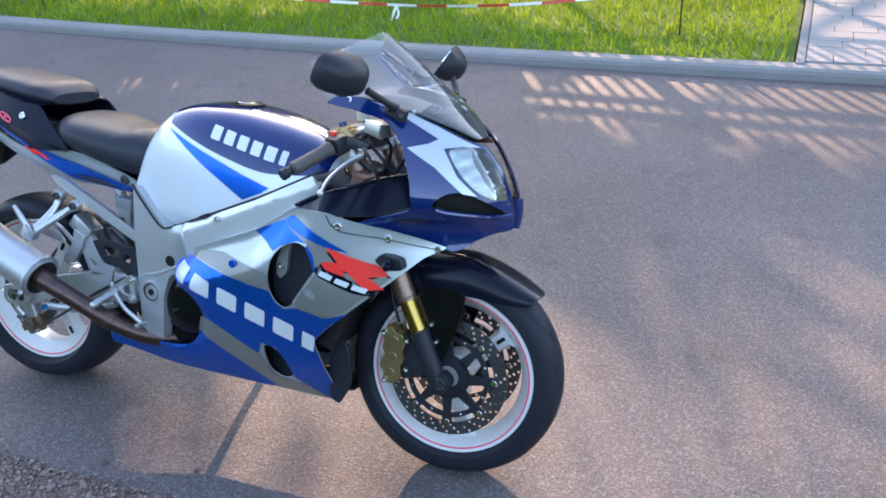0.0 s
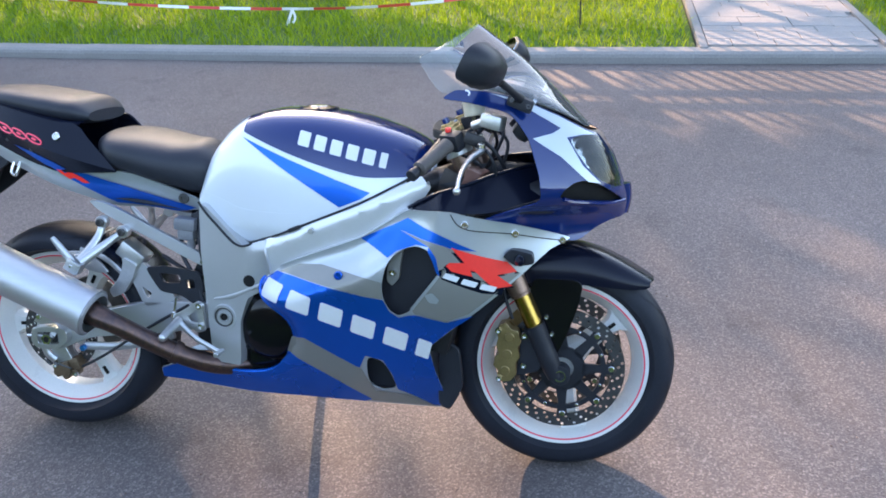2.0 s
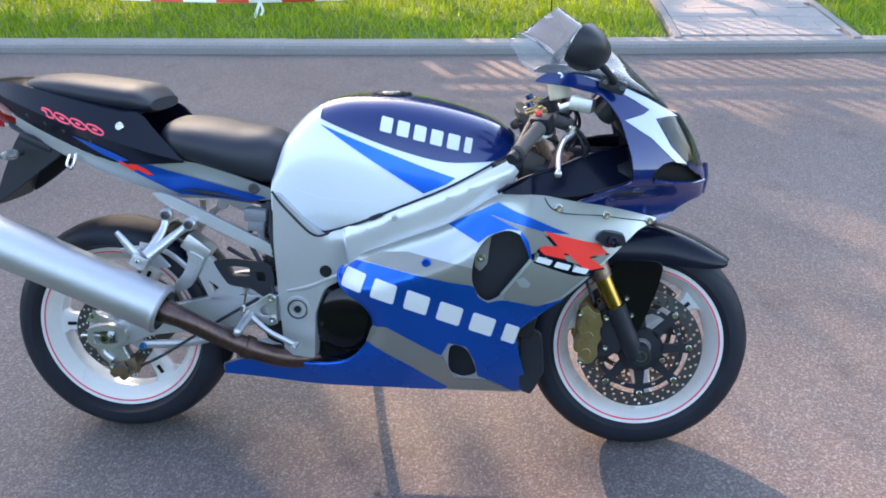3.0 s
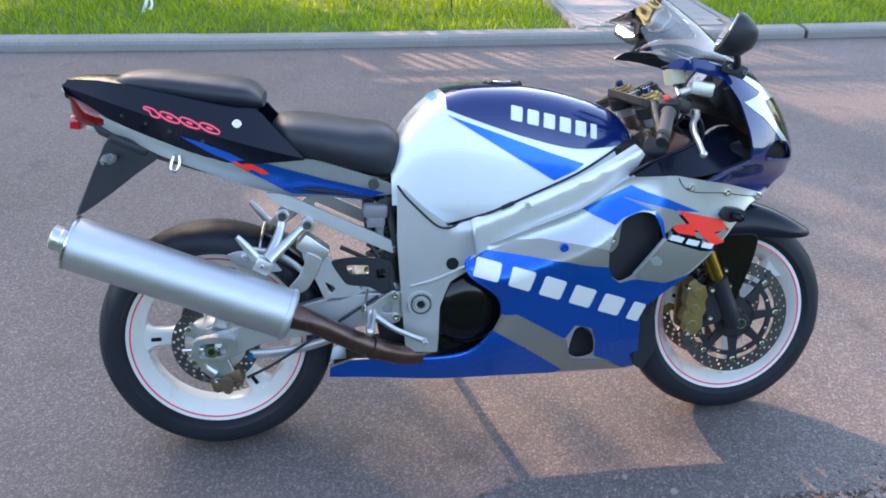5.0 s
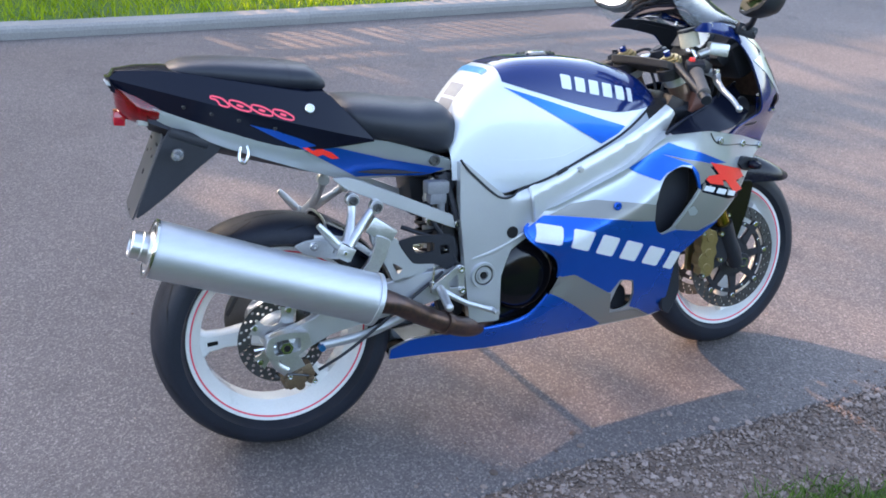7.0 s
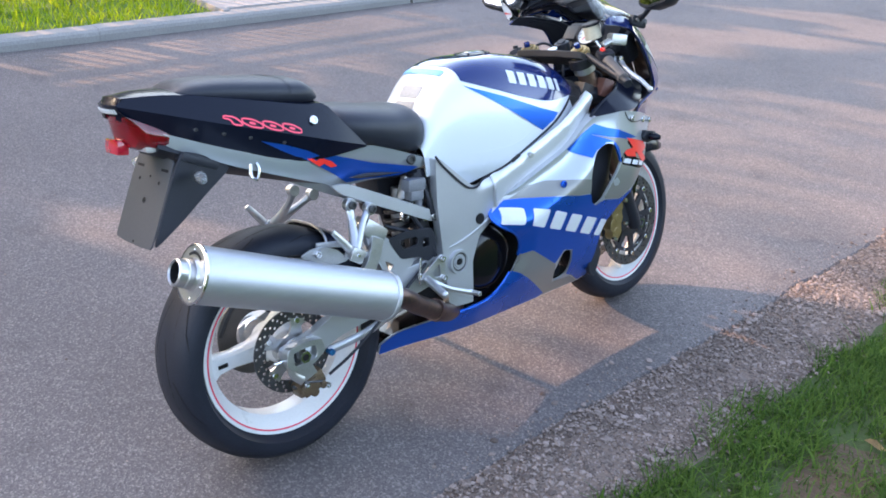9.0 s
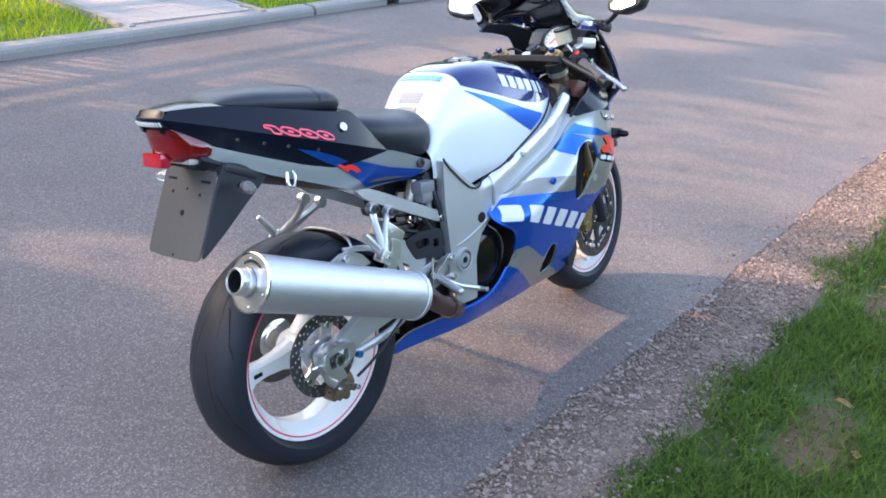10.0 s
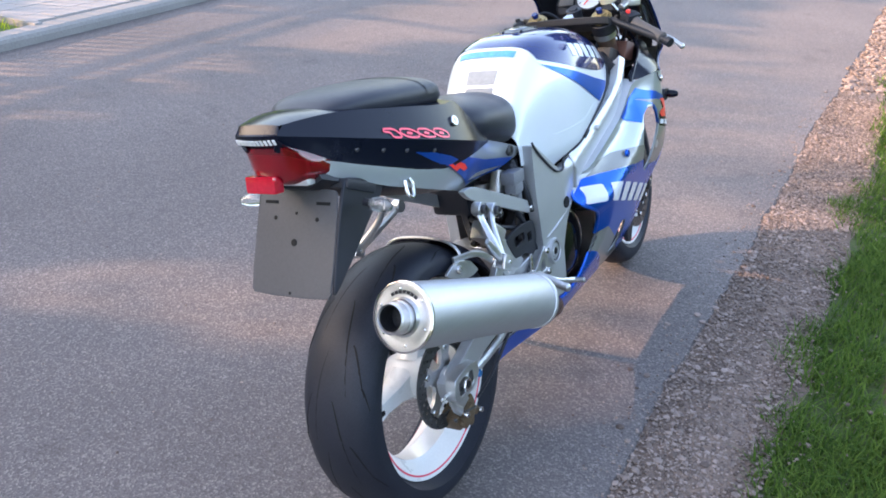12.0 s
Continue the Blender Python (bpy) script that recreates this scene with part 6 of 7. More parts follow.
for s in (-1, 1):
    part("hub_flange", revolve_at([(0.018, 0.0), (0.034, 0.0), (0.038, 0.014), (0.018, 0.014)], (0.004, s * 0.094, 0.311), s), SATIN, sw, "satin wheel spacer")
    part("adjuster_mark", block((0.016, 0.0012, 0.013), pose(0.016, s * 0.1415, 0.326, 0, 30, 0), 0.0005, 1), DECALWHITE, sw, "small white adjuster sticker")
    part("brace_nut", rod((0.092, s * 0.110, 0.284), (0.092, s * 0.132, 0.284), 0.009, 6, 0.001), BLUENUT, sw, "blue anodised nut")
cal = new("rear_caliper")
cal.parent = bike
part("bracket", plate([(-0.022, 0.300), (0.022, 0.300), (0.040, 0.262), (0.055, 0.228), (0.025, 0.212), (-0.006, 0.24)], -0.108, -0.118, 0.003), ALU, cal)
part("caliper_body", block((0.085, 0.05, 0.042), pose(0.028, -0.095, 0.218, 0, -18, 0), 0.010), TARNISHED, cal, "tarnished bronze rear brake caliper")
part("caliper_face", block((0.05, 0.012, 0.036), pose(0.020, -0.124, 0.214, 0, -18, 0), 0.006), TARNISHED, cal, "tarnished gold caliper face")
for dx, dz in ((-0.015, 0.012), (0.045, -0.01)):
    part("caliper_bolt", bolt((0.02 + dx, -0.132, 0.215 + dz), 0.007, 0.006), STEEL, cal)
for k, (dx, dz, r) in enumerate(((-0.022, -0.018, 0.010), (0.006, -0.026, 0.012), (0.034, -0.016, 0.010))):
    part("piston_boss", rod((0.024 + dx, -0.098, 0.222 + dz), (0.024 + dx, -0.128, 0.222 + dz), r, 14), TARNISHED, cal)
part("bleed_nipple", rod((-0.018, -0.118, 0.222), (-0.030, -0.122, 0.234), 0.004, 8), DISC, cal)
part("pad_pin", rod((0.000, -0.130, 0.236), (0.052, -0.130, 0.220), 0.003, 8), DISC, cal)
part("carrier_arm", tube([(-0.030, -0.124, 0.292), (-0.024, -0.124, 0.262), (0.0, -0.122, 0.238)], [0.012, 0.010, 0.012], 10, squash=0.5), ALU, cal, "cast caliper carrier")
part("brake_hose", tube([(0.08, -0.12, 0.225), (0.16, -0.135, 0.27), (0.30, -0.14, 0.36), (0.42, -0.13, 0.43)], 0.004, 8), BLACKPL, cal)
hug = []
for k in range(12):
    a = radians(18 + 4.2 * k)
    r = 0.318 + 0.003 * math.sin(k * 0.4)
    hug.append([(r * math.cos(a) * (1 - 0.06 * (j / 6) ** 2), 0.102 * math.sin(j * math.pi / 12), REAR.z + (r - 0.050 * (abs(j) / 6) ** 2.5) * math.sin(a)) for j in range(-6, 7)])
q = loft(hug, False, False)
shell(q, 0.003)
part("rear_hugger", q, BLACKP, sw, "glossy black rear hugger mudguard")
part("hugger_rim", tube(hug[-1], 0.0035, 8, steps=1), ALU, sw, "bright metal rim of the mudguard")
part("hugger_bracket", tube([(0.10, -0.10, 0.56), (0.18, -0.118, 0.545), (0.25, -0.125, 0.49)], 0.008, 8, squash=0.5), ALU, sw)
part("hugger_mount", plate([(0.045, 0.548), (0.075, 0.558), (0.11, 0.558), (0.155, 0.538), (0.186, 0.502), (0.150, 0.500), (0.075, 0.520)], -0.112, -0.104, 0.003), ALU, sw, "cast mudguard mount")
part("mount_bolt", bolt((0.095, -0.113, 0.542), 0.010, 0.006), STEEL, sw)
part("arm_brace", plate([(0.232, 0.586), (0.262, 0.560), (0.300, 0.535), (0.392, 0.440), (0.29, 0.415), (0.268, 0.470), (0.236, 0.534)], -0.126, -0.108, 0.004, holes=[[(0.285, 0.475), (0.315, 0.455), (0.30, 0.44)]]), FRAME, sw, "silver swing arm brace")
part("brace_cap", block((0.075, 0.055, 0.045), pose(0.262, -0.105, 0.560, 0, 38, 0), 0.006), ALU, sw, "cast aluminium end of the swing arm brace")
part("chain", tube([(-0.10, 0.092, 0.33), (0.0, 0.092, 0.425), (0.3, 0.092, 0.42), (0.56, 0.092, 0.40)], 0.007, 8), DARK, sw)

# --- engine and hidden works ---
eng = new("engine")
eng.parent = bike
tagged(eng, "black engine block behind the fairing")
part("crankcase", block((0.42, 0.20, 0.24), pose(0.74, 0, 0.37, 0, -6, 0), 0.03), DARK, eng)
part("cylinder_block", block((0.22, 0.30, 0.26), pose(0.90, 0, 0.52, 0, 18, 0), 0.03), DARK, eng)
part("clutch_cover", moved(revolve([(0.0, 0.026), (0.05, 0.024), (0.075, 0.018), (0.092, 0.008), (0.104, -0.010), (0.108, -0.03)], 44), pose(0.650, -0.122, 0.385, 0, 0, 180)), DEEPBLACK, eng, "glossy black clutch cover")
part("cover_plate", plate([(0.575, 0.478), (0.645, 0.482), (0.712, 0.44), (0.735, 0.375), (0.700, 0.305), (0.66, 0.262), (0.575, 0.262)], -0.112, -0.095, 0.004), DEEPBLACK, eng)
for a in range(0, 360, 45):
    part("cover_bolt", bolt((0.650 + 0.098 * math.cos(radians(a)), -0.124, 0.385 + 0.091 * math.sin(radians(a))), 0.006, 0.004), BLACKPL, eng)
part("airbox", block((0.40, 0.22, 0.13), pose(0.80, 0, 0.72, 0, -12, 0), 0.03), BLACKPL, eng)
part("radiator", block((0.05, 0.34, 0.30), pose(1.14, 0, 0.50, 0, 14, 0), 0.01), DARK, eng)
part("oil_pan", block((0.34, 0.18, 0.10), pose(0.74, 0, 0.235), 0.02), DARK, eng)
part("alternator_cover", moved(revolve([(0.0, 0.02), (0.06, 0.02), (0.07, 0.01), (0.07, -0.03)], 36), pose(0.78, 0.165, 0.36)), BLACKPL, eng)
part("gearbox_side", plate([(0.40, 0.50), (0.47, 0.56), (0.50, 0.44), (0.49, 0.28), (0.42, 0.30)], -0.09, -0.06, 0.004), DARK, eng)
# black block and plate added to darken the gap under the seat
part("battery_box", block((0.09, 0.11, 0.15), pose(0.440, 0.075, 0.620, 0, -4, 0), 0.012), BLACKPL, eng, "black block added as dark backing behind the open side")
part("inner_mudguard", plate([(0.400, 0.690), (0.470, 0.690), (0.475, 0.50), (0.450, 0.44), (0.430, 0.50), (0.405, 0.60)], 0.06, 0.04, 0.004), BLACKPL, eng, "black plate added as dark backing behind the open side")
for k, (x0, z0, x1, z1) in enumerate(((0.395, 0.600, 0.462, 0.588), (0.405, 0.570, 0.465, 0.600), (0.440, 0.640, 0.450, 0.560), (0.462, 0.630, 0.455, 0.520))):
    part("wiring", tube([(x0, -0.075 - 0.006 * k, z0), ((x0 + x1) / 2 + 0.008, -0.092 - 0.004 * k, (z0 + z1) / 2 + 0.012), (x1, -0.085, z1)], 0.0055, 8), BLACKPL, eng, "black cable loom")
part("starter_relay", block((0.040, 0.030, 0.045), pose(0.452, -0.085, 0.655, 0, -10, 0), 0.005), BLACKPL, eng)
part("linkage_plate", plate([(0.425, 0.470), (0.468, 0.500), (0.470, 0.560), (0.440, 0.545), (0.420, 0.500)], -0.100, -0.088, 0.003), DARK, eng)
for x, z in ((0.448, 0.545), (0.452, 0.505), (0.440, 0.480)):
    part("plate_bolt", bolt((x, -0.101, z), 0.006, 0.005), STEEL, eng)
shock = new("rear_shock")
shock.parent = bike
tagged(shock, "rear shock absorber with a dark spring")
part("body", rod((0.43, 0, 0.36), (0.45, 0, 0.62), 0.022), ALU, shock)
part("spring", tube([(0.432 + 0.012 * (k / 36) + 0.038 * math.cos(k * 1.05), 0.038 * math.sin(k * 1.05), 0.42 + 0.15 * k / 36) for k in range(37)], 0.006, 6, steps=2), DARK, shock, "dark coil spring")
part("spring_collar", rod((0.434, 0, 0.430), (0.436, 0, 0.452), 0.046, 28, 0.002), DECALRED, shock, "red spring collar")
part("collar_ring", rod((0.436, 0, 0.454), (0.4365, 0, 0.461), 0.047, 28, 0.002), STEEL, shock, "steel preload ring")
part("shock_bolt", bolt((0.424, -0.052, 0.549), 0.017, 0.008), STEEL, shock)
part("reservoir", rod((0.42, -0.055, 0.60), (0.44, -0.060, 0.66), 0.020), ALU, shock)
for pts, r in (([(0.42, -0.10, 0.66), (0.40, -0.11, 0.58), (0.44, -0.12, 0.50), (0.46, -0.125, 0.44)], 0.006), ([(0.45, -0.09, 0.68), (0.46, -0.115, 0.60), (0.47, -0.12, 0.54)], 0.008), ([(0.36, -0.09, 0.60), (0.42, -0.10, 0.56), (0.47, -0.11, 0.57)], 0.005), ([(0.33, -0.08, 0.55), (0.40, -0.10, 0.52), (0.46, -0.12, 0.50)], 0.006)):
    part("hose", tube(pts, r, 8), BLACKPL, bike, "black rubber hose")
part("brake_fluid_cup", joined(block((0.060, 0.040, 0.034), pose(0.420, -0.105, 0.648, 0, 4, 0), 0.008), block((0.046, 0.034, 0.030), pose(0.420, -0.105, 0.620, 0, 4, 0), 0.008), rod((0.430, -0.108, 0.575), (0.430, -0.108, 0.606), 0.010, 12)), CUPGREY, bike, "grey translucent rear brake fluid cup")
part("rear_bracket", plate([(0.300, 0.528), (0.36, 0.535), (0.455, 0.524), (0.466, 0.48), (0.455, 0.442), (0.432, 0.432), (0.40, 0.455), (0.34, 0.462)], -0.128, -0.120, 0.002, holes=[[(0.34, 0.515), (0.40, 0.512), (0.40, 0.488), (0.35, 0.488)], [(0.415, 0.50), (0.44, 0.50), (0.44, 0.475), (0.418, 0.475)]]), BLACKPL, bike, "black pierced bracket plate")

# --- foot rests ---
for s in (-1, 1):
    hang = new("pillion_foot_rest")
    hang.parent = bike
    tagged(hang, "cast aluminium pillion foot rest hanger with folded peg")
    for pts in ([(0.192, s * 0.128, 0.649), (0.186, s * 0.140, 0.618), (0.170, s * 0.166, 0.582), (0.152, s * 0.190, 0.556)], [(0.251, s * 0.128, 0.625), (0.222, s * 0.142, 0.604), (0.184, s * 0.170, 0.574), (0.156, s * 0.192, 0.552)]):
        part("hanger_leg", tube(pts, [0.012, 0.010, 0.013, 0.014], 12, squash=0.72), ALU, hang, "cast aluminium hanger leg")
    part("clevis", joined(block((0.036, 0.008, 0.034), pose(0.144, s * 0.188, 0.548, 0, 32, 0), 0.003), block((0.036, 0.008, 0.034), pose(0.142, s * 0.212, 0.546, 0, 32, 0), 0.003), block((0.010, 0.028, 0.032), pose(0.158, s * 0.200, 0.538, 0, 32, 0), 0.003)), ALU, hang, "forked peg holder")
    part("peg", tube([(0.142, s * 0.200, 0.548), (0.128, s * 0.200, 0.566), (0.106, s * 0.200, 0.594), (0.087, s * 0.200, 0.618)], [0.009, 0.011, 0.010, 0.0065], 12, squash=0.7), ALU, hang, "folded foot peg")
    part("peg_pin", rod((0.142, s * 0.182, 0.548), (0.142, s * 0.220, 0.547), 0.005, 10), STEEL, hang)
    for x, z in ((0.192, 0.649), (0.251, 0.625)):
        part("bolt_boss", rod((x, s * 0.118, z), (x, s * 0.140, z), 0.0165, 24, 0.002), ALU, hang)
        part("hanger_bolt", bolt((x, s * 0.143, z), 0.0105, 0.006, (0, s, 0)), DISC, hang)
    ctl = new("rider_foot_rest")
    ctl.parent = bike
    tagged(ctl, "aluminium rider foot rest with heel plate")
    part("bracket", plate([(0.378, 0.402), (0.41, 0.418), (0.456, 0.450), (0.474, 0.442), (0.470, 0.400), (0.474, 0.368), (0.452, 0.360), (0.42, 0.378), (0.38, 0.380)], s * 0.150, s * 0.142, 0.003, holes=[[(0.425, 0.405), (0.452, 0.425), (0.454, 0.388), (0.43, 0.390)]]), ALU, ctl)
    part("peg", rod((0.402, s * 0.150, 0.395), (0.392, s * 0.228, 0.372), 0.011, 16), ALU, ctl, "knurled aluminium foot peg")
    part("peg_end", ball((0.392, s * 0.230, 0.372), 0.0115, n=10), ALU, ctl)
    for x, z in ((0.461, 0.437), (0.462, 0.380)):
        part("bracket_bolt", bolt((x, s * 0.152, z), 0.009, 0.006, (0, s, 0)), STEEL, ctl)
    part("pedal", tube([(0.405, s * 0.160, 0.390), (0.455, s * 0.178, 0.358), (0.500, s * 0.186, 0.338), (0.530, s * 0.192, 0.326)], [0.009, 0.007, 0.007, 0.008], 10, squash=0.7), ALU, ctl, "aluminium foot lever")
    part("pedal_toe", rod((0.530, s * 0.178, 0.326), (0.530, s * 0.220, 0.328), 0.007, 12), ALU, ctl)
    part("pushrod", joined(rod((0.379, s * 0.146, 0.385), (0.393, s * 0.142, 0.455), 0.0036, 10), rod((0.3815, s * 0.146, 0.397), (0.385, s * 0.145, 0.414), 0.0075, 12)), STEEL, ctl, "threaded brake push rod")

# --- front end ---
RAKE = radians(24)
up = Vector((-math.sin(RAKE), 0, math.cos(RAKE)))
fork = new("front_fork")
fork.parent = bike
tagged(fork, "upside-down fork with gold tubes and bronze outer legs")
for s in (-1, 1):
    base = FRONT + Vector((-0.022, s * 0.104, 0.018))
    part("lower_leg", tube([base - up * 0.03, base + up * 0.02, base + up * 0.06, base + up * 0.12], [0.022, 0.026, 0.025, 0.028], 20), BLACKPL, fork, "black cast fork bottom")
    part("gold_tube", rod(base + up * 0.10, base + up * 0.207, 0.0215, 28), GOLDTUBE, fork, "gold coated fork tube")
    part("dust_seal", rod(base + up * 0.203, base + up * 0.212, 0.0255, 24), BRONZE, fork)
    part("outer_leg", rod(base + up * 0.212, base + up * 0.648, 0.027, 28), BRONZE, fork, "bronze anodised outer fork leg")
    part("axle_clamp", rod(FRONT + Vector((0, s * 0.085, 0)), FRONT + Vector((0, s * 0.122, 0)), 0.026, 28), BLACKPL, fork)
    part("axle_end", moved(revolve([(0.0, -0.004), (0.010, -0.004), (0.012, 0.006), (0.015, 0.006), (0.016, -0.006)], 24), Matrix.Translation(FRONT + Vector((0, s * 0.120, 0))) @ (pose(0, 0, 0, 0, 0, 180) if s < 0 else Matrix())), STEEL, fork, "hollow steel axle end")
    part("fork_cap", joined(rod(base + up * 0.643, base + up * 0.656, 0.033, 28), rod(base + up * 0.656, base + up * 0.664, 0.027, 28), rod(base + up * 0.664, base + up * 0.670, 0.018, 6)), GOLD, fork, "gold fork top cap")
    part("preload_screw", rod(base + up * 0.670, base + up * 0.684, 0.010, 10), NAVY, fork)
    part("clamp_band", rod(base + up * 0.588, base + up * 0.612, 0.034, 28), ALU, fork, "bright clip-on clamp round the fork leg")
    c = new("front_caliper")
    c.parent = bike
    tagged(c, "gold six-piston front brake caliper")
    part("caliper_body", plate([(1.246, 0.405), (1.256, 0.424), (1.270, 0.430), (1.284, 0.412), (1.302, 0.408), (1.310, 0.380), (1.302, 0.362), (1.308, 0.340), (1.298, 0.322), (1.300, 0.292), (1.284, 0.272), (1.262, 0.269), (1.250, 0.282), (1.252, 0.300), (1.240, 0.312), (1.244, 0.336), (1.254, 0.346), (1.246, 0.366), (1.252, 0.388)], s * 0.084, s * 0.118, 0.007, 1), GOLD, c)
    part("inner_half", plate([(1.240, 0.285), (1.265, 0.272), (1.288, 0.29), (1.30, 0.39), (1.275, 0.42), (1.248, 0.40)], s * 0.052, s * 0.064, 0.006), GOLD, c)
    for k in range(3):
        part("piston_boss", rod((1.270 + 0.005 * k, s * 0.112, 0.300 + 0.045 * k), (1.270 + 0.005 * k, s * 0.1205, 0.300 + 0.045 * k), 0.013, 18), GOLD, c)
    for x, z in ((1.252, 0.408), (1.318, 0.398), (1.318, 0.318), (1.256, 0.278)):
        part("caliper_bolt", bolt((x, s * 0.118, z), 0.008, 0.008, (0, s, 0)), STEEL, c)
    part("mount_lug", plate([(1.295, 0.28), (1.36, 0.30), (1.365, 0.36), (1.325, 0.42), (1.308, 0.40), (1.305, 0.34)], s * 0.094, s * 0.106, 0.003), BLACKPL, c)
    part("brake_line", tube([(1.285, s * 0.10, 0.435), (1.262, s * 0.095, 0.50), (1.24, s * 0.08, 0.58), (1.18, s * 0.05, 0.70)], 0.0045, 8), BLACKPL, c)
top_clamp = part("top_yoke", plate([(1.085, -0.135), (1.145, -0.135), (1.165, -0.05), (1.165, 0.05), (1.145, 0.135), (1.085, 0.135), (1.075, 0.05), (1.075, -0.05)], 0, 0.022, 0.004), YOKE, fork, "brown-grey cast top yoke")
for v in top_clamp.data.vertices:
    x, y, z = v.co
    v.co = (x, z, 0.886 - (x - 1.11) * math.tan(RAKE) * 0.9 + y)
part("bottom_yoke", block((0.10, 0.27, 0.04), pose(1.235, 0, 0.70, 0, -24, 0), 0.012), DARK, fork)
part("stem_nut", rod((1.118, 0, 0.900), (1.110, 0, 0.920), 0.018, 6), STEEL, fork)
part("master_cylinder", joined(block((0.055, 0.035, 0.034), pose(1.235, -0.155, 0.938, 0, 10, -20), 0.006), rod((1.21, -0.150, 0.935), (1.185, -0.140, 0.925), 0.011, 14)), ALU, fork, "bright cast master cylinder")
part("ignition", joined(rod((1.165, 0.0, 0.90), (1.155, 0.0, 0.935), 0.024, 20), rod((1.155, 0.0, 0.935), (1.152, 0.0, 0.940), 0.014, 16)), BLACKPL, fork, "black ignition switch")
bars = new("handlebars")
bars.parent = bike
tagged(bars, "clip-on handlebars with grey rubber grips and levers")
for s in (-1, 1):
    a, b = Vector((1.150, s * 0.165, 0.900)), Vector((1.078, s * 0.307, 0.836))
    d = (b - a).normalized()
    part("clip_on", joined(rod((1.127, s * 0.104, 0.868), (1.116, s * 0.104, 0.898), 0.036, 24), rod(Vector((1.125, s * 0.115, 0.905)), b, 0.011, 14)), DARK, bars)
    part("grip", moved(revolve([(0.0, 0), (0.0185, 0), (0.019, 0.004), (0.0165, 0.010), (0.0165, 0.085), (0.0175, 0.112), (0.012, 0.116), (0.0, 0.116)], 20), Matrix.Translation(a + d * 0.040) @ d.to_track_quat("Y", "Z").to_matrix().to_4x4()), material("worn_grip_rubber", (0.085, 0.075, 0.07), 0.6, 0, 0, 0.2, 20, 200, 0.0005) if s < 0 else bpy.data.materials["worn_grip_rubber"], bars, "worn grey rubber grip")
    part("bar_end", rod(b - d * 0.003, b + d * 0.014, 0.014, 16), BLACKPL, bars)
    part("switch_box", block((0.05, 0.035, 0.045), Matrix.Translation(a + d * 0.018) @ d.to_track_quat("Y", "Z").to_matrix().to_4x4(), 0.008), BLACKPL, bars)
    part("switch", block((0.014, 0.012, 0.012), Matrix.Translation(a + d * 0.018 + Vector((-0.01, 0, 0.026))), 0.003), DECALRED if s < 0 else BLACKPL, bars, "red kill switch" if s < 0 else "")
    part("lever", tube([(1.196, s * 0.150, 0.886), (1.212, s * 0.180, 0.874), (1.192, s * 0.212, 0.860), (1.180, s * 0.25, 0.842), (1.176, s * 0.29, 0.824), (1.176, s * 0.318, 0.803)], [0.011, 0.012, 0.010, 0.008, 0.007, 0.006], 10, squash=0.7), ALU, bars, "bright aluminium hand lever")
    part("lever_ball", ball((1.176, s * 0.320, 0.801), 0.009, n=10), ALU, bars)
    part("lever_mount", block((0.055, 0.04, 0.03), pose(1.185, s * 0.155, 0.895, 0, 20, s * -25), 0.007), DARK, bars)
    part("lever_pivot", rod((1.211, s * 0.183, 0.868), (1.211, s * 0.183, 0.890), 0.010, 16), STEEL, bars)
    part("throttle_cable" if s < 0 else "clutch_cable", tube([(1.16, s * 0.15, 0.905), (1.21, s * 0.12, 0.925), (1.235, s * 0.07, 0.88), (1.20, s * 0.04, 0.80)], 0.0045, 8), BLACKPL, bars)
cup = new("brake_reservoir")
cup.parent = bike
tagged(cup, "milky front brake fluid reservoir with pale cap")
part("cup", rod((1.185, -0.105, 0.945), (1.178, -0.100, 0.985), 0.026, 24), MILKY, cup)
part("cap", rod((1.178, -0.100, 0.985), (1.1765, -0.099, 0.993), 0.028, 24), BLACKPL, cup)
part("cup_bracket", rod((1.19, -0.13, 0.915), (1.183, -0.105, 0.948), 0.006, 8), STEEL, cup)
gauge = new("instrument_panel")
gauge.parent = bike
tagged(gauge, "instrument cluster with a white dial behind the screen")
part("housing", block((0.05, 0.22, 0.10), pose(1.318, 0, 0.930, 0, 40, 0), 0.02), BLACKPL, gauge)
g = pose(1.292, -0.004, 0.950, 0, 40, 0)
part("dial", moved(revolve([(0.0, 0.0), (0.042, 0.0), (0.044, 0.003), (0.046, -0.004)], 36), g @ pose(0, 0, 0, 0, 0, 90)), DECALWHITE, gauge, "white rev counter dial")
part("display", block((0.004, 0.050, 0.05), g @ pose(-0.002, 0.078, 0), 0.003), PLATE, gauge, "grey digital display")
part("dial_rim", moved(revolve([(0.043, 0.0), (0.043, 0.006), (0.048, 0.006), (0.050, -0.006)], 36), g @ pose(0, 0, 0, 0, 0, 90)), BLACKPL, gauge, "black bezel")
part("needle", block((0.0015, 0.004, 0.036), g @ pose(-0.0035, 0.006, -0.012, 35, 0, 0), 0.0005, 1), DECALRED, gauge, "red needle")
for k in range(11):
    a = radians(-120 + 24 * k)
    part("dial_mark", block((0.001, 0.0025, 0.007), g @ pose(-0.0012, 0.036 * math.sin(a), 0.036 * math.cos(a), -math.degrees(a), 0, 0), 0.0003, 1), GROOVE, gauge)
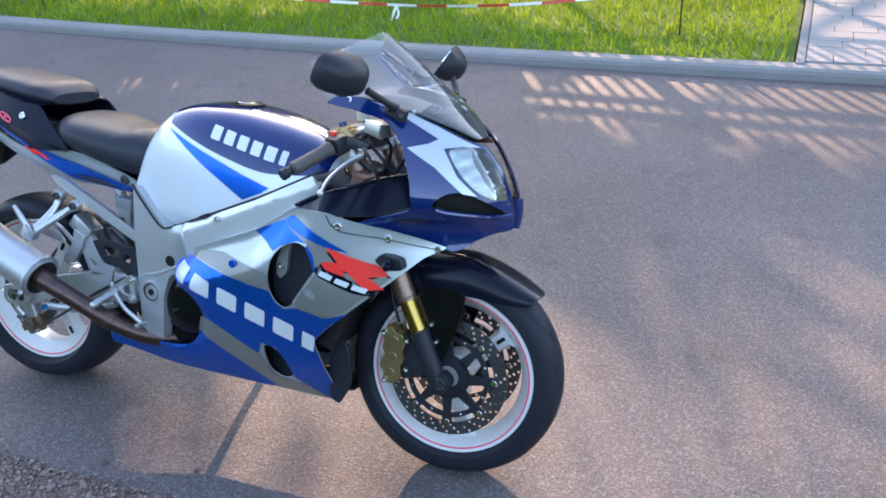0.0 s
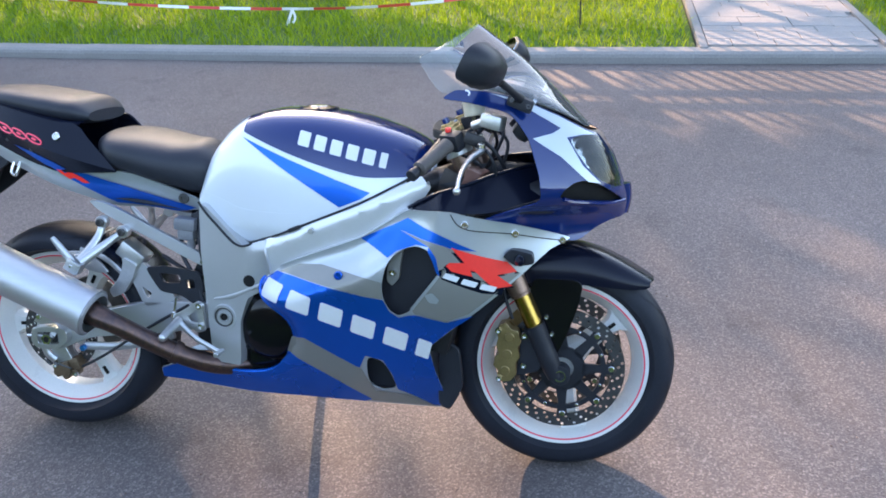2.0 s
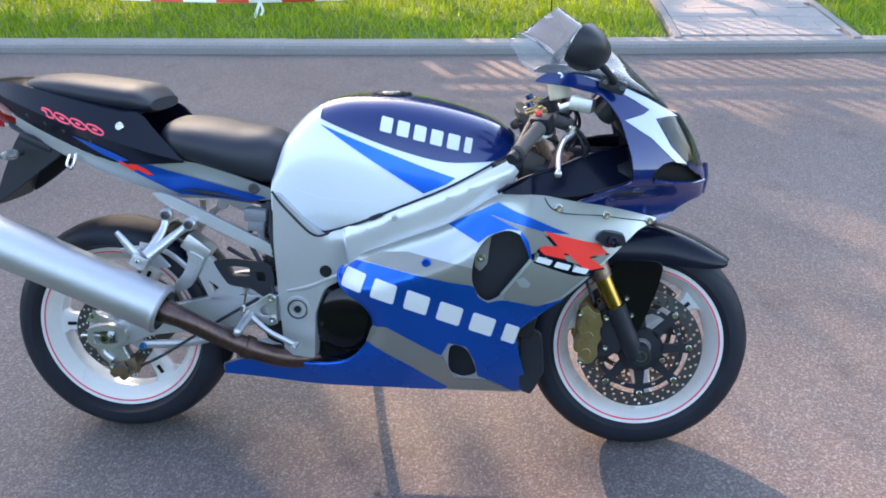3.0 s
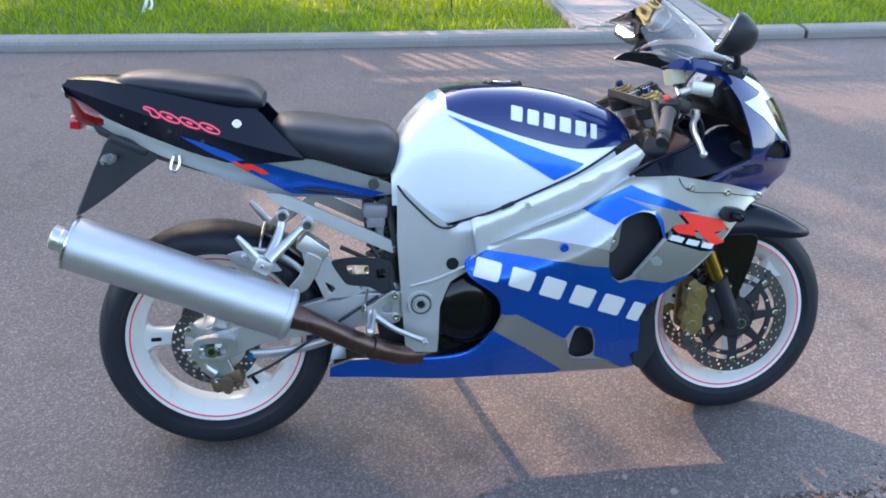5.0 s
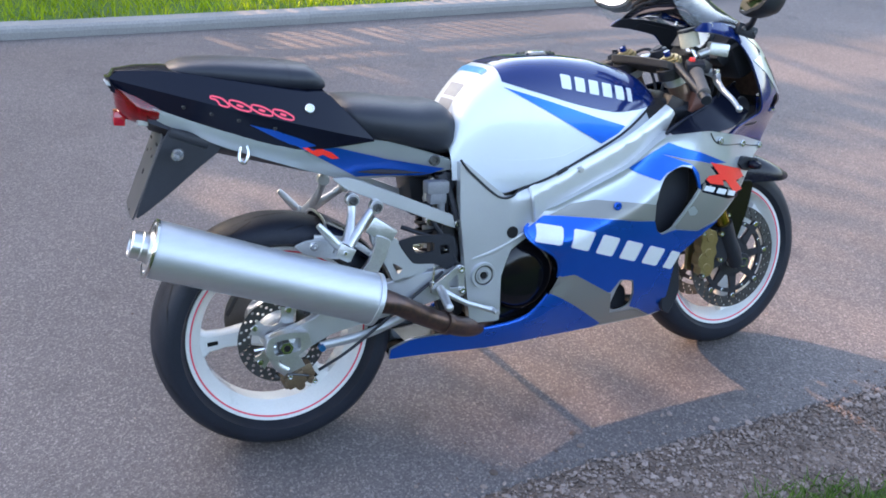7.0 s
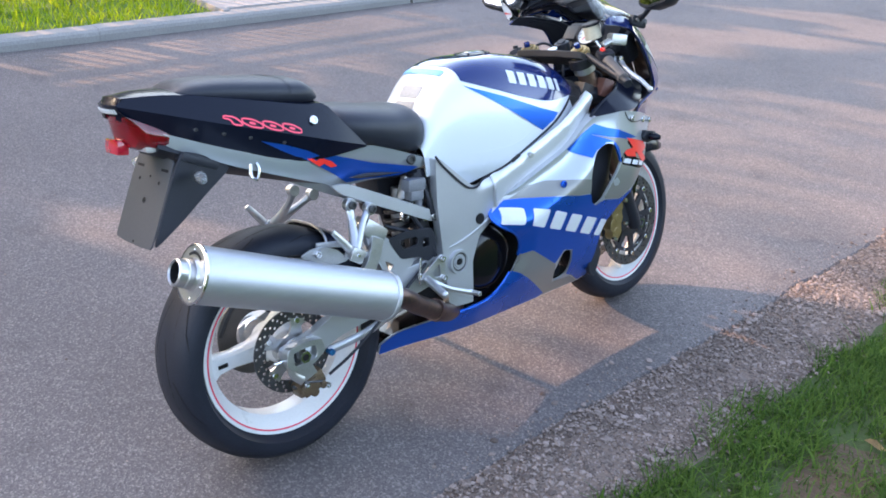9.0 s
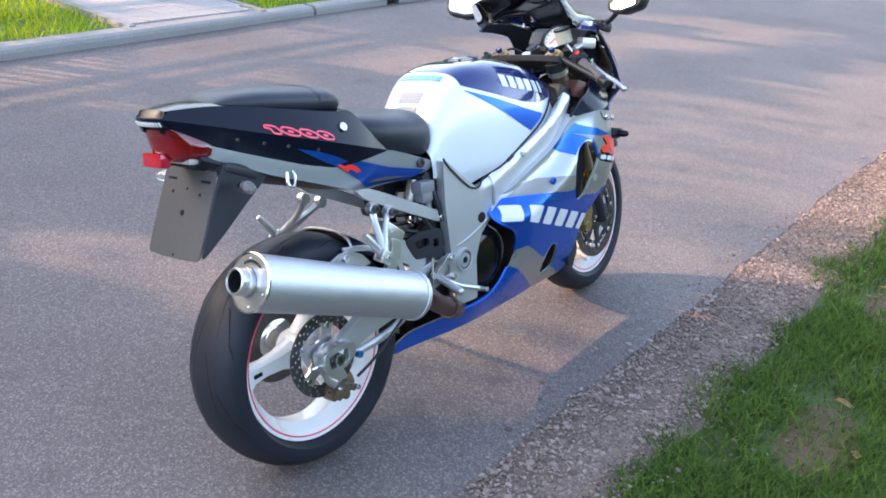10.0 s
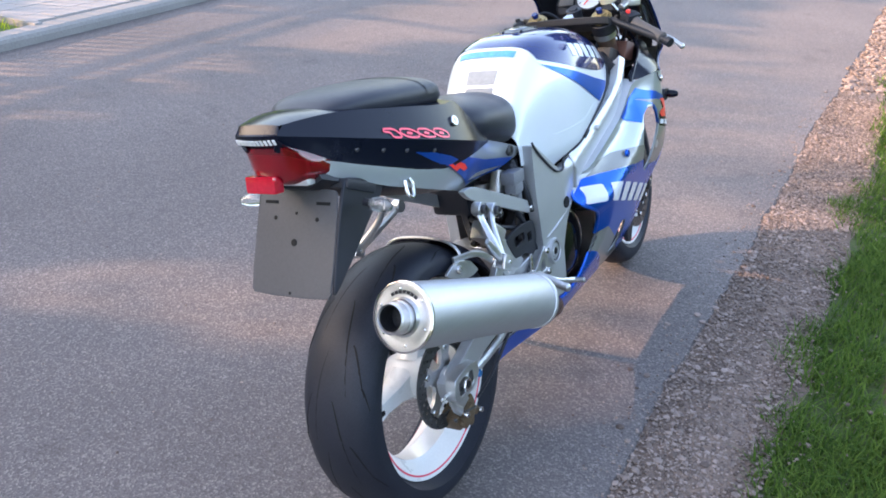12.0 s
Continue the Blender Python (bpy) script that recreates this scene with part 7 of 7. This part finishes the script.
for pts, r in (([(1.19, -0.12, 0.90), (1.24, -0.13, 0.86), (1.26, -0.10, 0.80), (1.22, -0.06, 0.74)], 0.005), ([(1.18, -0.15, 0.90), (1.23, -0.17, 0.86), (1.24, -0.15, 0.80), (1.18, -0.10, 0.76)], 0.004), ([(1.18, 0.15, 0.90), (1.24, 0.14, 0.85), (1.22, 0.08, 0.76)], 0.005), ([(1.185, -0.105, 0.945), (1.21, -0.13, 0.93), (1.20, -0.16, 0.912)], 0.006)):
    part("cable", tube(pts, r, 8), BLACKPL, bars)
part("relay_box", block((0.040, 0.060, 0.055), pose(1.190, -0.130, 0.795, 0, 20, -15), 0.005), material("red_brown_plastic", (0.13, 0.055, 0.042), 0.45, 0, 0, 0.15, 20, 200), cowl, "red-brown plastic box behind the fairing")
part("coil_box", block((0.045, 0.05, 0.085), pose(1.122, -0.100, 0.775, 0, 25, -10), 0.005), YOKE, cowl, "grey metal box behind the fairing")
part("wiring", joined(*[tube([(1.13, -0.06 - 0.02 * k, 0.86), (1.17 + 0.01 * k, -0.09 - 0.01 * k, 0.83), (1.21, -0.08, 0.79 - 0.012 * k), (1.25, -0.05 - 0.02 * k, 0.77)], 0.004, 6) for k in range(4)]), BLACKPL, cowl, "black wiring loom")
for s in (-1, 1):
    part("ram_air_duct", tube([(1.36, s * 0.12, 0.765), (1.30, s * 0.12, 0.765), (1.20, s * 0.11, 0.77), (1.08, s * 0.08, 0.78)], 0.035, 14), BLACKPL, cowl, "black ram air duct")

# front mudguard
guard_top = smooth_table([1.20, 1.28, 1.35, 1.425, 1.497, 1.553, 1.602, 1.634], [0.560, 0.603, 0.620, 0.620, 0.604, 0.580, 0.553, 0.533])
guard_foot = smooth_table([1.20, 1.28, 1.344, 1.467, 1.58, 1.612, 1.634], [0.500, 0.515, 0.527, 0.527, 0.519, 0.518, 0.530])
guard_w = smooth_table([1.20, 1.35, 1.48, 1.58, 1.634], [0.066, 0.080, 0.080, 0.072, 0.046])


def guard(n=40):
    """A mudguard with tall flanks and a rounded top that runs out to a blunt tip."""
    rows_ = []
    for k in range(n + 1):
        x = 1.20 + 0.434 * k / n
        w, lo, hi = guard_w(x), guard_foot(x), guard_top(x)
        row = []
        for j in range(25):
            a = math.pi * j / 24
            row.append((x - 0.012 * abs(math.cos(a)) ** 2 * (k == n), -w * math.copysign(abs(math.cos(a)) ** 0.62, math.cos(a)), lo + (hi - lo) * math.sin(a) ** 0.75))
        rows_.append(row)
    q = loft(rows_, False, False)
    shell(q, 0.003)
    return q


mud = new("front_mudguard")
mud.parent = bike
tagged(mud, "glossy blue-black front mudguard")
part("shell", guard(), BLACKP, mud)
for s in (-1, 1):
    part("mudguard_bracket", plate([(1.325, 0.50), (1.335, 0.54), (1.445, 0.54), (1.458, 0.525), (1.448, 0.47), (1.425, 0.40), (1.402, 0.345), (1.368, 0.345), (1.350, 0.42)], s * 0.079, s * 0.085, 0.002), DEEPBLACK, mud)
    for x, z in ((1.385, 0.395), (1.37, 0.44)):
        part("bracket_bolt", bolt((x, s * 0.086, z), 0.006, 0.005, (0, s, 0)), STEEL, mud)

# side stand on the far side, down to the road
sd = new("side_stand")
sd.parent = bike
tagged(sd, "black steel side stand resting on the road")
part("leg", tube([(0.53, 0.10, 0.24), (0.595, 0.18, 0.14), (0.655, 0.255, 0.065)], [0.013, 0.012, 0.011], 10), BLACKPL, sd)
part("foot", tube([(0.645, 0.25, 0.068), (0.665, 0.27, 0.066), (0.695, 0.285, 0.068)], [0.012, 0.016, 0.008], 10), BLACKPL, sd)
